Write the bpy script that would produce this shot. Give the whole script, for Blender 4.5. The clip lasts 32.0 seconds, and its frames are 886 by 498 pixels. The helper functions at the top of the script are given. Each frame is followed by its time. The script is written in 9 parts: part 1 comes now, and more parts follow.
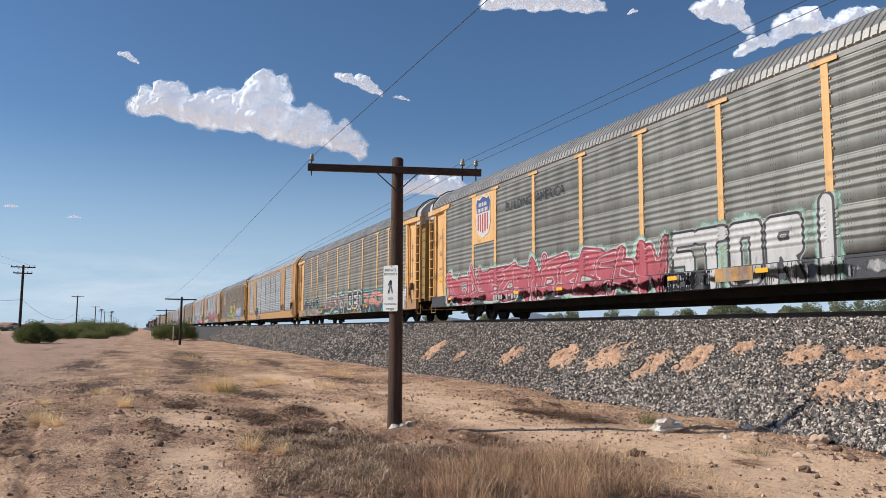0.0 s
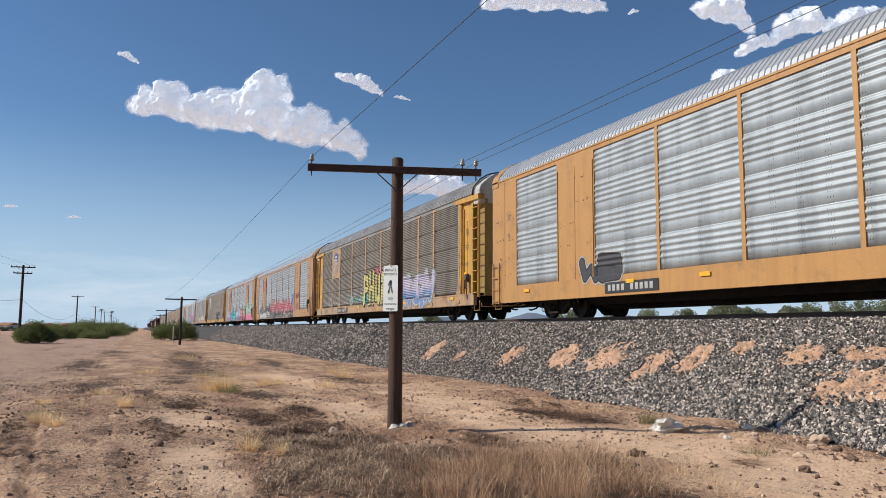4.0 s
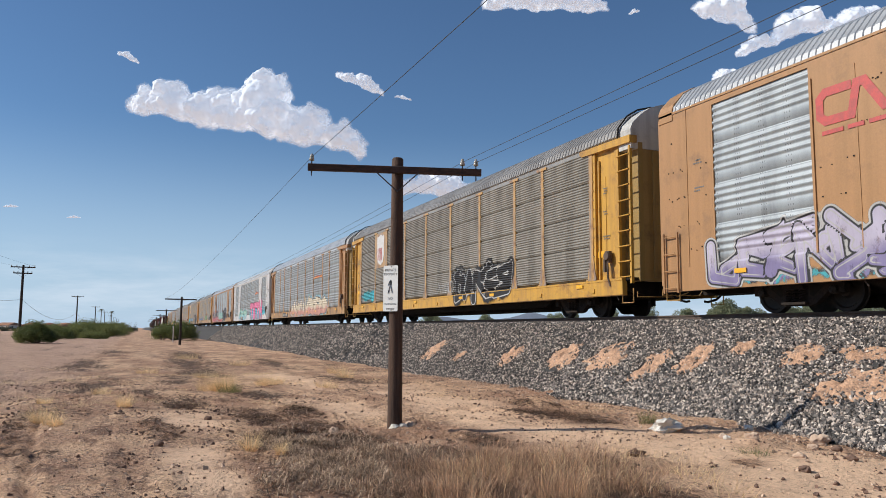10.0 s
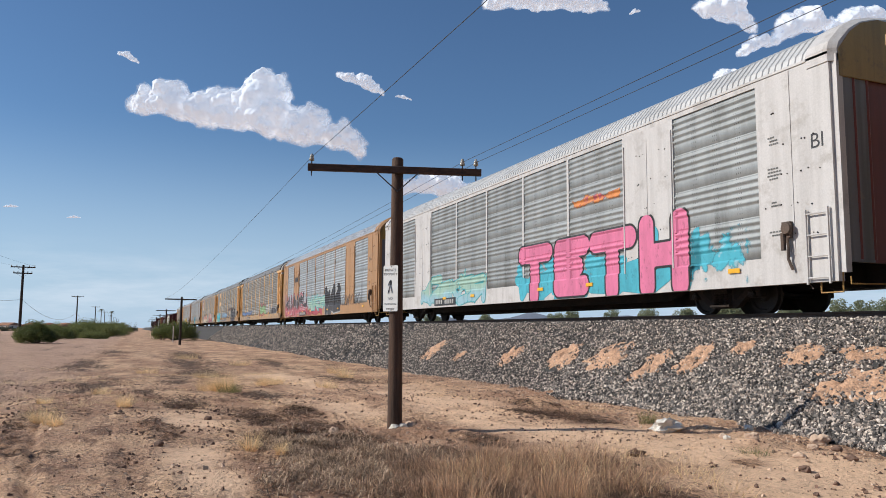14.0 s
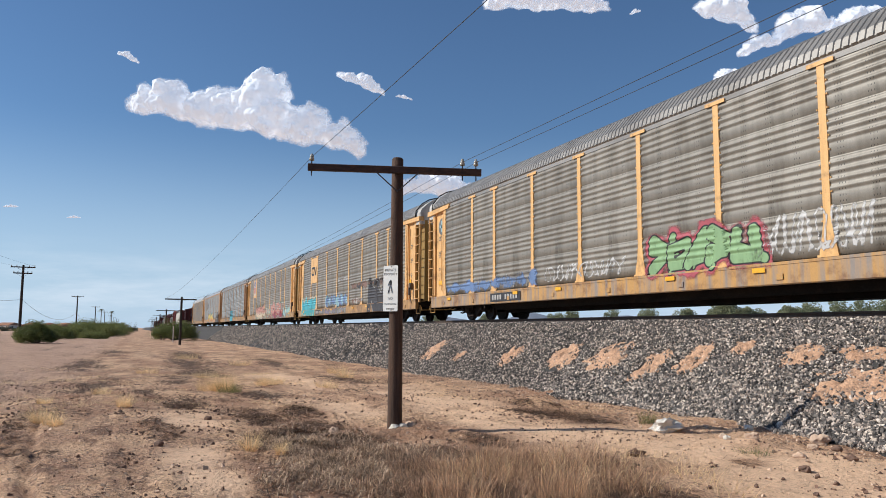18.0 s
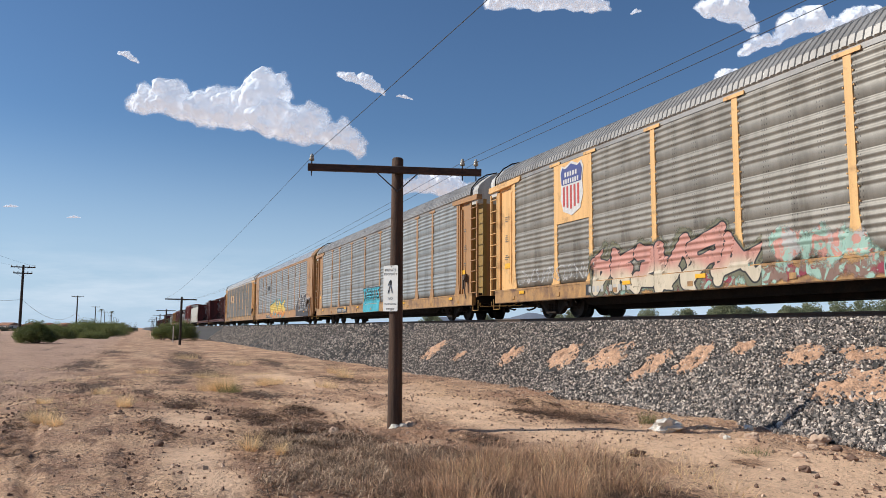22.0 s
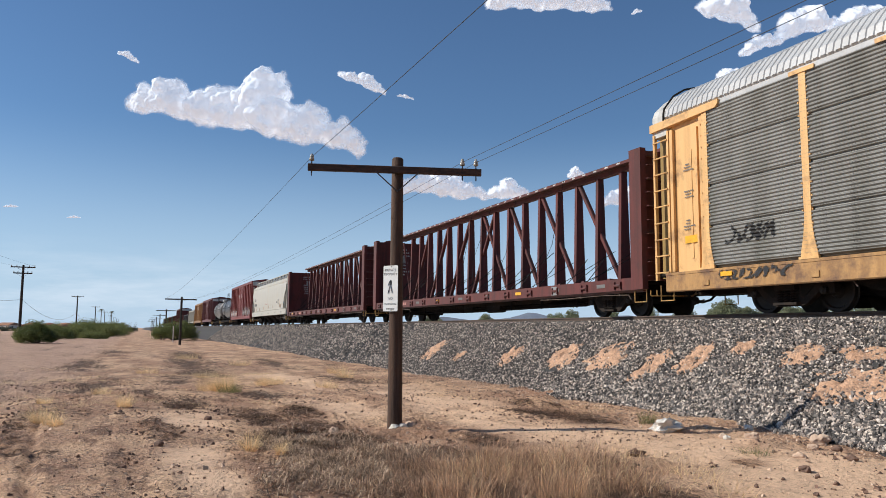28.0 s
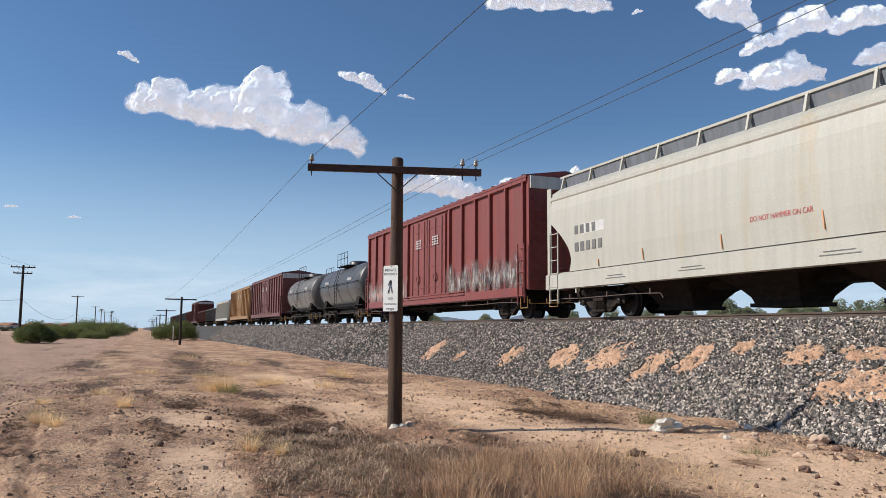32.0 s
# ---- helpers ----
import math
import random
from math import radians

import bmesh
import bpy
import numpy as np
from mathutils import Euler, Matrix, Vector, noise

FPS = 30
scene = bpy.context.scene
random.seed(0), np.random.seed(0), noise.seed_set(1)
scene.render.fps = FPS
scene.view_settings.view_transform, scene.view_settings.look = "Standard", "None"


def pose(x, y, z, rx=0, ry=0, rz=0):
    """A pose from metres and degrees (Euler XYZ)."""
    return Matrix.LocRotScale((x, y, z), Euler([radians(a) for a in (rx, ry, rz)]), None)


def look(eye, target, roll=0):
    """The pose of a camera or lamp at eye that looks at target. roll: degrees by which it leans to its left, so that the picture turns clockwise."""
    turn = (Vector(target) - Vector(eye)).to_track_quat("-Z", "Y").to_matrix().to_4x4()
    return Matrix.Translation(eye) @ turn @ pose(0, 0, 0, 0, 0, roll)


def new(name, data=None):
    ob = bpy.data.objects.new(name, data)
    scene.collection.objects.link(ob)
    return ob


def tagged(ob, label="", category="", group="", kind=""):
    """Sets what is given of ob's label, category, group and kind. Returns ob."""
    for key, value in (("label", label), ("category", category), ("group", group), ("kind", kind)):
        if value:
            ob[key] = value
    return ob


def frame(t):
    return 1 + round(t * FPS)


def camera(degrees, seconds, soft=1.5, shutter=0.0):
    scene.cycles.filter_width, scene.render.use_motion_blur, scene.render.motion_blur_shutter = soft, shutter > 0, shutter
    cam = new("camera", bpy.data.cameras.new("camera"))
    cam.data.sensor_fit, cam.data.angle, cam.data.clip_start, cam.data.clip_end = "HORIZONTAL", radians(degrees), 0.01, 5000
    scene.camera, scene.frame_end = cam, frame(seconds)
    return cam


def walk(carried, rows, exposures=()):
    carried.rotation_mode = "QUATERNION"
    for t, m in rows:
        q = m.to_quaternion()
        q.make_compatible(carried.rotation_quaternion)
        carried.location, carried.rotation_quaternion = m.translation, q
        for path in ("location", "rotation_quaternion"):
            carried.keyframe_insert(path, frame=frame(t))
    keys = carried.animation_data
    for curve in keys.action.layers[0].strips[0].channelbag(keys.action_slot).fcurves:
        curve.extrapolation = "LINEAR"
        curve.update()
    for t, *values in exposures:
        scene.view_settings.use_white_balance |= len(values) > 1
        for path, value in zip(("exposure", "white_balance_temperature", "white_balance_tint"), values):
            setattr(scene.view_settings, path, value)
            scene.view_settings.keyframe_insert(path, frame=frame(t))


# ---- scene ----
# one still camera beside the track, 1.6 m above the ground
EYE = Vector((0.0, 0.0, 1.6))
YAW, PITCH, ROLL = radians(67.72), radians(6.14), 0.39
AIM = Vector((-math.sin(YAW) * math.cos(PITCH), math.cos(YAW) * math.cos(PITCH), math.sin(PITCH)))
cam = camera(61.0, 32.0, soft=0.5, shutter=0.0)
walk(cam, [(0.0, look(EYE, EYE + AIM, ROLL)), (32.0, look(EYE, EYE + AIM, ROLL))],
     exposures=[(0.0, -0.22), (14.0, -0.22), (18.0, -0.16), (25.0, -0.18), (28.0, -0.14), (32.0, -0.13)])

# ---- world, sun, exposure ----
SUN_ELEV, SUN_AZ = radians(35), radians(204)
world = bpy.data.worlds.new("desert_sky")
scene.world = world
world.use_nodes = True
wn = world.node_tree.nodes
sky = wn.new("ShaderNodeTexSky")
sky.sky_type, sky.sun_disc = "NISHITA", False
sky.sun_elevation, sky.sun_rotation = SUN_ELEV, SUN_AZ
sky.altitude, sky.air_density, sky.dust_density, sky.ozone_density = 350, 1.0, 0.0, 3.0
wn["Background"].inputs["Strength"].default_value = 0.088
# clear desert air: a deeper blue overhead, pale haze low down
wl = world.node_tree.links
w_tc, w_sep, w_low, w_tint, w_haze = (wn.new("ShaderNode" + k) for k in ("TexCoord", "SeparateXYZ", "MapRange", "Mix", "Mix"))
wl.new(w_tc.outputs["Generated"], w_sep.inputs[0])
wl.new(w_sep.outputs["Z"], w_low.inputs["Value"])
w_low.inputs["From Min"].default_value, w_low.inputs["From Max"].default_value = -0.02, 0.27
w_low.inputs["To Min"].default_value, w_low.inputs["To Max"].default_value = 0.90, 0.0
w_low.interpolation_type = "SMOOTHSTEP"
w_tint.data_type = w_haze.data_type = "RGBA"
w_tint.blend_type, w_tint.inputs["Factor"].default_value = "MULTIPLY", 1.0
w_tint.inputs["B"].default_value = (0.87, 1.05, 1.20, 1)
wl.new(sky.outputs[0], w_tint.inputs["A"])
wl.new(w_tint.outputs["Result"], w_haze.inputs["A"])
wl.new(w_low.outputs[0], w_haze.inputs["Factor"])
w_haze.inputs["B"].default_value = (6.2, 8.2, 10.6, 1)
# faint streaks of high cloud low over the plain
w_map, w_noise, w_ramp, w_band, w_mul, w_streak = (wn.new("ShaderNode" + k) for k in ("Mapping", "TexNoise", "MapRange", "MapRange", "Math", "Mix"))
w_map.inputs["Scale"].default_value = (2.2, 2.2, 13.0)
w_noise.inputs["Scale"].default_value, w_noise.inputs["Detail"].default_value, w_noise.inputs["Roughness"].default_value = 2.4, 7.0, 0.62
wl.new(w_tc.outputs["Generated"], w_map.inputs[0])
wl.new(w_map.outputs[0], w_noise.inputs["Vector"])
wl.new(w_noise.outputs["Fac"], w_ramp.inputs["Value"])
w_ramp.inputs["From Min"].default_value, w_ramp.inputs["From Max"].default_value = 0.46, 0.66
wl.new(w_sep.outputs["Z"], w_band.inputs["Value"])
w_band.inputs["From Min"].default_value, w_band.inputs["From Max"].default_value = 0.11, 0.05
w_band.inputs["To Max"].default_value = 0.38
w_mul.operation = "MULTIPLY"
wl.new(w_ramp.outputs[0], w_mul.inputs[0])
wl.new(w_band.outputs[0], w_mul.inputs[1])
w_streak.data_type = "RGBA"
w_streak.inputs["B"].default_value = (10.0, 11.1, 12.5, 1)
wl.new(w_haze.outputs["Result"], w_streak.inputs["A"])
wl.new(w_mul.outputs[0], w_streak.inputs["Factor"])
wl.new(w_streak.outputs["Result"], wn["Background"].inputs["Color"])
sun = new("sun", bpy.data.lights.new("sun", "SUN"))
sun.data.energy, sun.data.angle, sun.data.color = 5.4, radians(0.53), (1.0, 0.955, 0.88)
SUN_FROM = Vector((math.sin(SUN_AZ) * math.cos(SUN_ELEV), math.cos(SUN_AZ) * math.cos(SUN_ELEV), math.sin(SUN_ELEV)))
sun.matrix_world = look(SUN_FROM * 60, Vector((0, 0, 0)))

# ---- the plan ----
SPEED = 15.832          # metres a second, towards +x
TRACK_Y, RAIL_Z = 13.6, 2.01
TOE_Y, CREST_Y, BANK_Z = 9.6, 12.0, 1.82


# ---- materials ----
def mix_node(nt, a, b, fac):
    m = nt.nodes.new("ShaderNodeMix")
    m.data_type = "RGBA"
    for sock, v in ((m.inputs["A"], a), (m.inputs["B"], b), (m.inputs["Factor"], fac)):
        if isinstance(v, (tuple, list)):
            sock.default_value = (*v, 1.0)
        elif isinstance(v, float):
            sock.default_value = v
        else:
            nt.links.new(v, sock)
    return m.outputs["Result"]


def noise_node(nt, scale, stretch=(1, 1, 1), detail=4.0, rough=0.6, coord="Object", dist=0.0):
    tc = nt.nodes.new("ShaderNodeTexCoord")
    mp = nt.nodes.new("ShaderNodeMapping")
    mp.inputs["Scale"].default_value = stretch
    nt.links.new(tc.outputs[coord], mp.inputs["Vector"])
    n = nt.nodes.new("ShaderNodeTexNoise")
    n.inputs["Scale"].default_value, n.inputs["Detail"].default_value = scale, detail
    n.inputs["Roughness"].default_value, n.inputs["Distortion"].default_value = rough, dist
    nt.links.new(mp.outputs[0], n.inputs["Vector"])
    return n.outputs["Fac"]


def ramp_node(nt, fac, lo, hi):
    r = nt.nodes.new("ShaderNodeMapRange")
    r.inputs["From Min"].default_value, r.inputs["From Max"].default_value = lo, hi
    nt.links.new(fac, r.inputs["Value"])
    return r.outputs["Result"]


def material(name, base, second=None, rough=0.6, metal=0.0, scale=1.5, stretch=(1, 1, 1), span=(0.42, 0.62),
             stain=None, stain_scale=0.7, stain_span=(0.55, 0.75), stain_stretch=(1, 1, 1),
             bump=0.0, bump_scale=40.0, vary=0.0, island=0.0, fine=0.25, fine_scale=30.0):
    m = bpy.data.materials.new(name)
    m.use_nodes = True
    nt = m.node_tree
    b = nt.nodes["Principled BSDF"]
    b.inputs["Roughness"].default_value, b.inputs["Metallic"].default_value = rough, metal
    second = second or tuple(c * 0.75 for c in base)
    col = mix_node(nt, base, second, ramp_node(nt, noise_node(nt, scale, stretch), *span))
    if stain:
        col = mix_node(nt, col, stain, ramp_node(nt, noise_node(nt, stain_scale, stain_stretch, 6.0, 0.7), *stain_span))
    if fine:
        g = ramp_node(nt, noise_node(nt, fine_scale, (1, 1, 1), 3.0), 0.25, 0.75)
        hs = nt.nodes.new("ShaderNodeHueSaturation")
        mr = nt.nodes.new("ShaderNodeMapRange")
        mr.inputs["To Min"].default_value, mr.inputs["To Max"].default_value = 1 - fine, 1 + fine
        nt.links.new(g, mr.inputs["Value"])
        nt.links.new(mr.outputs[0], hs.inputs["Value"])
        nt.links.new(col, hs.inputs["Color"])
        col = hs.outputs[0]
    if vary or island:
        src = nt.nodes.new("ShaderNodeObjectInfo" if vary else "ShaderNodeNewGeometry")
        hs = nt.nodes.new("ShaderNodeHueSaturation")
        mr = nt.nodes.new("ShaderNodeMapRange")
        k = vary or island
        mr.inputs["To Min"].default_value, mr.inputs["To Max"].default_value = 1 - k, 1 + k
        nt.links.new(src.outputs["Random" if vary else "Random Per Island"], mr.inputs["Value"])
        nt.links.new(mr.outputs[0], hs.inputs["Value"])
        nt.links.new(col, hs.inputs["Color"])
        col = hs.outputs[0]
    nt.links.new(col, b.inputs["Base Color"])
    if bump:
        bp = nt.nodes.new("ShaderNodeBump")
        bp.inputs["Strength"].default_value, bp.inputs["Distance"].default_value = min(bump, 1.0), 0.02 * max(1.0, bump)
        nt.links.new(noise_node(nt, bump_scale, (1, 1, 1), 6.0, 0.65), bp.inputs["Height"])
        nt.links.new(bp.outputs[0], b.inputs["Normal"])
    return m


M = {}
RUST = (0.16, 0.07, 0.03)
GRIME = (0.06, 0.05, 0.04)
STREAK = (2.2, 2.2, 0.12)


def paint(name, c, second=None, **kw):
    args = dict(rough=0.55, scale=2.0, stretch=STREAK, stain_scale=1.3, stain_span=(0.58, 0.8), bump=0.08, bump_scale=60, fine=0.08)
    args.update(kw)
    M[name] = material(name, c, second, **args)
    # pale sheen: a film of desert dust, also imitating haze along the train
    b = M[name].node_tree.nodes["Principled BSDF"]
    b.inputs["Sheen Weight"].default_value, b.inputs["Sheen Roughness"].default_value = 0.22, 0.45
    b.inputs["Sheen Tint"].default_value = (0.95, 0.90, 0.84, 1)


paint("yellow", (0.72, 0.425, 0.165), (0.62, 0.355, 0.13), stain=(0.20, 0.10, 0.04), stain_span=(0.54, 0.74))
paint("sillrust", (0.45, 0.25, 0.085), (0.34, 0.18, 0.06), stain=(0.13, 0.065, 0.035), stain_span=(0.44, 0.66), stain_scale=1.8)
paint("tan", (0.375, 0.194, 0.075), (0.33, 0.172, 0.064), stain=(0.19, 0.105, 0.05), stain_span=(0.54, 0.80))
paint("gold", (0.54, 0.29, 0.032), (0.42, 0.22, 0.034), stain=RUST, stain_span=(0.52, 0.72))
paint("rustpost", (0.47, 0.26, 0.08), (0.25, 0.21, 0.18), stain=RUST, stain_span=(0.5, 0.68))
paint("cream", (0.54, 0.52, 0.50), (0.47, 0.45, 0.43), stain=(0.25, 0.215, 0.18), stain_span=(0.53, 0.80))
paint("hoodwhite", (0.55, 0.54, 0.50), (0.42, 0.41, 0.38), stain=(0.22, 0.20, 0.18))
paint("shield_worn", (0.50, 0.42, 0.36), (0.36, 0.24, 0.18), stain=RUST, stain_span=(0.40, 0.60), stain_scale=5.0)
paint("shield_faded", (0.42, 0.22, 0.16), (0.46, 0.36, 0.30), stain=(0.48, 0.40, 0.34), stain_span=(0.42, 0.58), stain_scale=5.0)
paint("endgrey", (0.15, 0.16, 0.18), (0.10, 0.11, 0.12), stain=(0.25, 0.2, 0.14))
# end door yellow, darkened: the shade on the car ends is in the colour
paint("mustard", (0.34, 0.21, 0.062), (0.28, 0.168, 0.05), stain=(0.14, 0.085, 0.035), stain_span=(0.5, 0.72))
paint("amber", (0.45, 0.228, 0.066), (0.40, 0.20, 0.056), stain=(0.24, 0.13, 0.05), stain_span=(0.54, 0.78))
paint("olive", (0.30, 0.19, 0.05), (0.24, 0.15, 0.04), stain=GRIME)
paint("maroon", (0.115, 0.021, 0.017), (0.07, 0.015, 0.012), stain=(0.045, 0.016, 0.013), stain_span=(0.5, 0.75), rough=0.8)
paint("boxred", (0.21, 0.034, 0.028), (0.16, 0.029, 0.024), stain=(0.13, 0.045, 0.035), stain_span=(0.55, 0.8))
paint("boxdark", (0.15, 0.036, 0.030), (0.11, 0.030, 0.025), stain=(0.05, 0.03, 0.025))
paint("boxochre", (0.36, 0.20, 0.07), (0.26, 0.13, 0.05), stain=(0.12, 0.06, 0.03))
paint("hopperwhite", (0.45, 0.435, 0.375), (0.41, 0.395, 0.34), stain=(0.44, 0.33, 0.20), stain_span=(0.56, 0.85), stain_scale=0.9, stain_stretch=(2, 2, 0.25))
paint("rust_stain", (0.62, 0.30, 0.13), (0.52, 0.38, 0.26), stain=(0.42, 0.36, 0.26))
paint("tankblack", (0.035, 0.037, 0.042), (0.05, 0.05, 0.052), stain=(0.10, 0.095, 0.085), rough=0.42)
paint("tankgrey", (0.13, 0.12, 0.11), (0.07, 0.065, 0.06), stain=(0.22, 0.19, 0.16), rough=0.5)
paint("gonblack", (0.035, 0.032, 0.03), (0.06, 0.05, 0.045), stain=(0.09, 0.05, 0.035))
def perforate(m):
    """Rows of small punched holes in upright bands across a sheet."""
    nt = m.node_tree
    b = nt.nodes["Principled BSDF"]
    tc, sp = nt.nodes.new("ShaderNodeTexCoord"), nt.nodes.new("ShaderNodeSeparateXYZ")
    nt.links.new(tc.outputs["Object"], sp.inputs[0])

    def calc(op, a, v):
        n = nt.nodes.new("ShaderNodeMath")
        n.operation = op
        for i, q in enumerate((a, v)):
            if isinstance(q, float):
                n.inputs[i].default_value = q
            else:
                nt.links.new(q, n.inputs[i])
        return n.outputs[0]

    # three holes side by side, then a plain stretch
    hole_x = calc("LESS_THAN", calc("FRACT", calc("MULTIPLY", sp.outputs["X"], 16.0), 0.0), 0.22)
    band = calc("LESS_THAN", calc("FRACT", calc("MULTIPLY", sp.outputs["X"], 1.45), 0.0), 0.26)
    hole_z = calc("LESS_THAN", calc("FRACT", calc("MULTIPLY", sp.outputs["Z"], 9.0), 0.0), 0.30)
    mask = calc("MULTIPLY", calc("MULTIPLY", hole_x, band), calc("MULTIPLY", hole_z, 0.8))
    nt.links.new(mix_node(nt, b.inputs["Base Color"].links[0].from_socket, (0.03, 0.03, 0.03), mask), b.inputs["Base Color"])


# galvanised sheets, from bright to weathered
for nm, c, d, st in (("galv_bright", (0.30, 0.315, 0.312), (0.232, 0.245, 0.24), (0.13, 0.132, 0.124)),
                     ("galv_blue", (0.36, 0.392, 0.405), (0.285, 0.312, 0.325), (0.17, 0.182, 0.185)),
                     ("galv_mid", (0.225, 0.225, 0.205), (0.168, 0.168, 0.152), (0.10, 0.098, 0.088)),
                     ("galv_dull", (0.265, 0.246, 0.21), (0.19, 0.174, 0.147), (0.098, 0.086, 0.07)),
                     ("galv_dark", (0.215, 0.19, 0.158), (0.155, 0.135, 0.11), (0.08, 0.064, 0.048)),
                     ("galv_mesh", (0.20, 0.196, 0.18), (0.152, 0.148, 0.132), (0.095, 0.092, 0.08))):
    M[nm] = material(nm, c, d, rough=0.50, metal=0.32, scale=1.2, stretch=(1.6, 1.6, 0.5), stain=st, stain_scale=1.6,
                     stain_span=(0.55, 0.78), stain_stretch=(1.2, 1.2, 0.25), bump=0.1, bump_scale=70, vary=0.09, fine=0.10, fine_scale=45)
    perforate(M[nm])
M["roof_grey"] = material("roof_grey", (0.31, 0.295, 0.272), (0.24, 0.228, 0.21), rough=0.45, metal=0.3, scale=1.0, stain=(0.18, 0.165, 0.15), stain_span=(0.55, 0.8), vary=0.08, fine=0.12)
M["roof_bright"] = material("roof_bright", (0.50, 0.50, 0.49), (0.43, 0.43, 0.42), rough=0.45, scale=1.0, stain=(0.42, 0.40, 0.36), stain_span=(0.6, 0.85), vary=0.05, fine=0.08)
M["roof_white"] = material("roof_white", (0.50, 0.51, 0.51), (0.43, 0.44, 0.44), rough=0.33, metal=0.30, scale=1.0, stain=(0.36, 0.35, 0.33), stain_span=(0.6, 0.85), vary=0.06, fine=0.10)
M["black_steel"] = material("black_steel", (0.014, 0.013, 0.012), (0.022, 0.018, 0.015), rough=0.8, scale=3, stain=(0.04, 0.028, 0.02), bump=0.2, bump_scale=30, fine=0.3)
M["truck_steel"] = material("truck_steel", (0.022, 0.018, 0.016), (0.036, 0.027, 0.021), rough=0.75, scale=5, stain=(0.065, 0.038, 0.024), bump=0.25, bump_scale=30, fine=0.3)
for nm in ("black_steel", "truck_steel"):
    M[nm].node_tree.nodes["Principled BSDF"].inputs["Specular IOR Level"].default_value = 0.15
M["wheel_steel"] = material("wheel_steel", (0.03, 0.025, 0.021), (0.02, 0.018, 0.016), rough=0.65, metal=0.3, scale=6, fine=0.2)
M["tread_steel"] = material("tread_steel", (0.40, 0.38, 0.36), (0.30, 0.29, 0.28), rough=0.3, metal=0.9, scale=6, fine=0.1)
M["rung_steel"] = material("rung_steel", (0.50, 0.30, 0.09), (0.30, 0.17, 0.06), rough=0.55, scale=8, fine=0.15)
M["rail_steel"] = material("rail_steel", (0.10, 0.065, 0.045), (0.07, 0.05, 0.04), rough=0.7, scale=3, fine=0.25)
M["creosote_wood"] = material("creosote_wood", (0.085, 0.042, 0.024), (0.045, 0.025, 0.016), rough=0.85, scale=9, stretch=(3, 3, 0.15), stain=(0.14, 0.085, 0.055),
                              stain_scale=5, stain_stretch=(3, 3, 0.1), stain_span=(0.52, 0.78), bump=0.6, bump_scale=25, fine=0.25, fine_scale=60)
M["arm_wood"] = material("arm_wood", (0.075, 0.038, 0.024), (0.04, 0.023, 0.017), rough=0.85, scale=6, stretch=(3, 0.2, 3), bump=0.5, bump_scale=30, fine=0.25)
M["far_wood"] = material("far_wood", (0.05, 0.035, 0.027), (0.03, 0.024, 0.02), rough=0.9)
M["porcelain"] = material("porcelain", (0.42, 0.40, 0.34), (0.22, 0.20, 0.17), rough=0.25, scale=12, fine=0.05)
M["wire_metal"] = material("wire_metal", (0.04, 0.042, 0.045), rough=0.6, fine=0.0)
M["brace_steel"] = material("brace_steel", (0.06, 0.05, 0.055), rough=0.7, scale=12)
M["sign_white"] = material("sign_white", (0.78, 0.78, 0.75), (0.70, 0.69, 0.64), rough=0.4, scale=4, stain=(0.55, 0.52, 0.45), stain_span=(0.62, 0.85), fine=0.04)
M["ink"] = material("ink", (0.03, 0.03, 0.032), rough=0.5, fine=0.05)
M["inkred"] = material("inkred", (0.45, 0.06, 0.05), rough=0.5, fine=0.1)
M["inkwhite"] = material("inkwhite", (0.60, 0.585, 0.56), (0.52, 0.50, 0.47), rough=0.5, fine=0.08, scale=8)
M["inkgrey"] = material("inkgrey", (0.16, 0.16, 0.15), rough=0.6, fine=0.1)
M["reflector"] = material("reflector", (0.80, 0.42, 0.02), (0.68, 0.34, 0.02), rough=0.4, scale=5, fine=0.05)
M["shield_blue"] = material("shield_blue", (0.05, 0.07, 0.22), (0.07, 0.08, 0.20), rough=0.5, scale=6, fine=0.1)
M["shield_red"] = material("shield_red", (0.50, 0.07, 0.06), (0.38, 0.07, 0.06), rough=0.5, scale=6, fine=0.1)
# ground
M["bone_white"] = material("bone_white", (0.70, 0.67, 0.60), (0.55, 0.50, 0.42), rough=0.7, scale=8, bump=0.4, fine=0.12)
# bank sheet under the stones: near black, standing for shade between them
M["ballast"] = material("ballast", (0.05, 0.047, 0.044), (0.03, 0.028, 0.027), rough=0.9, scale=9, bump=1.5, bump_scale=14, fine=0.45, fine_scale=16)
def stone_material():
    m = bpy.data.materials.new("ballast_stone")
    m.use_nodes = True
    nt = m.node_tree
    b = nt.nodes["Principled BSDF"]
    b.inputs["Roughness"].default_value = 0.8
    g, r = nt.nodes.new("ShaderNodeNewGeometry"), nt.nodes.new("ShaderNodeValToRGB")
    nt.links.new(g.outputs["Random Per Island"], r.inputs[0])
    e = r.color_ramp.elements
    e[0].color, e[1].color, e[1].position = (0.045, 0.041, 0.038, 1), (0.82, 0.71, 0.60, 1), 1.0
    for pos, c in ((0.38, (0.135, 0.119, 0.106)), (0.62, (0.255, 0.216, 0.186)), (0.80, (0.52, 0.425, 0.35))):
        e.new(pos).color = (*c, 1)
    col = mix_node(nt, r.outputs[0], (0.07, 0.068, 0.066), ramp_node(nt, noise_node(nt, 35, (1, 1, 1), 3), 0.5, 0.75))
    nt.links.new(col, b.inputs["Base Color"])
    return m


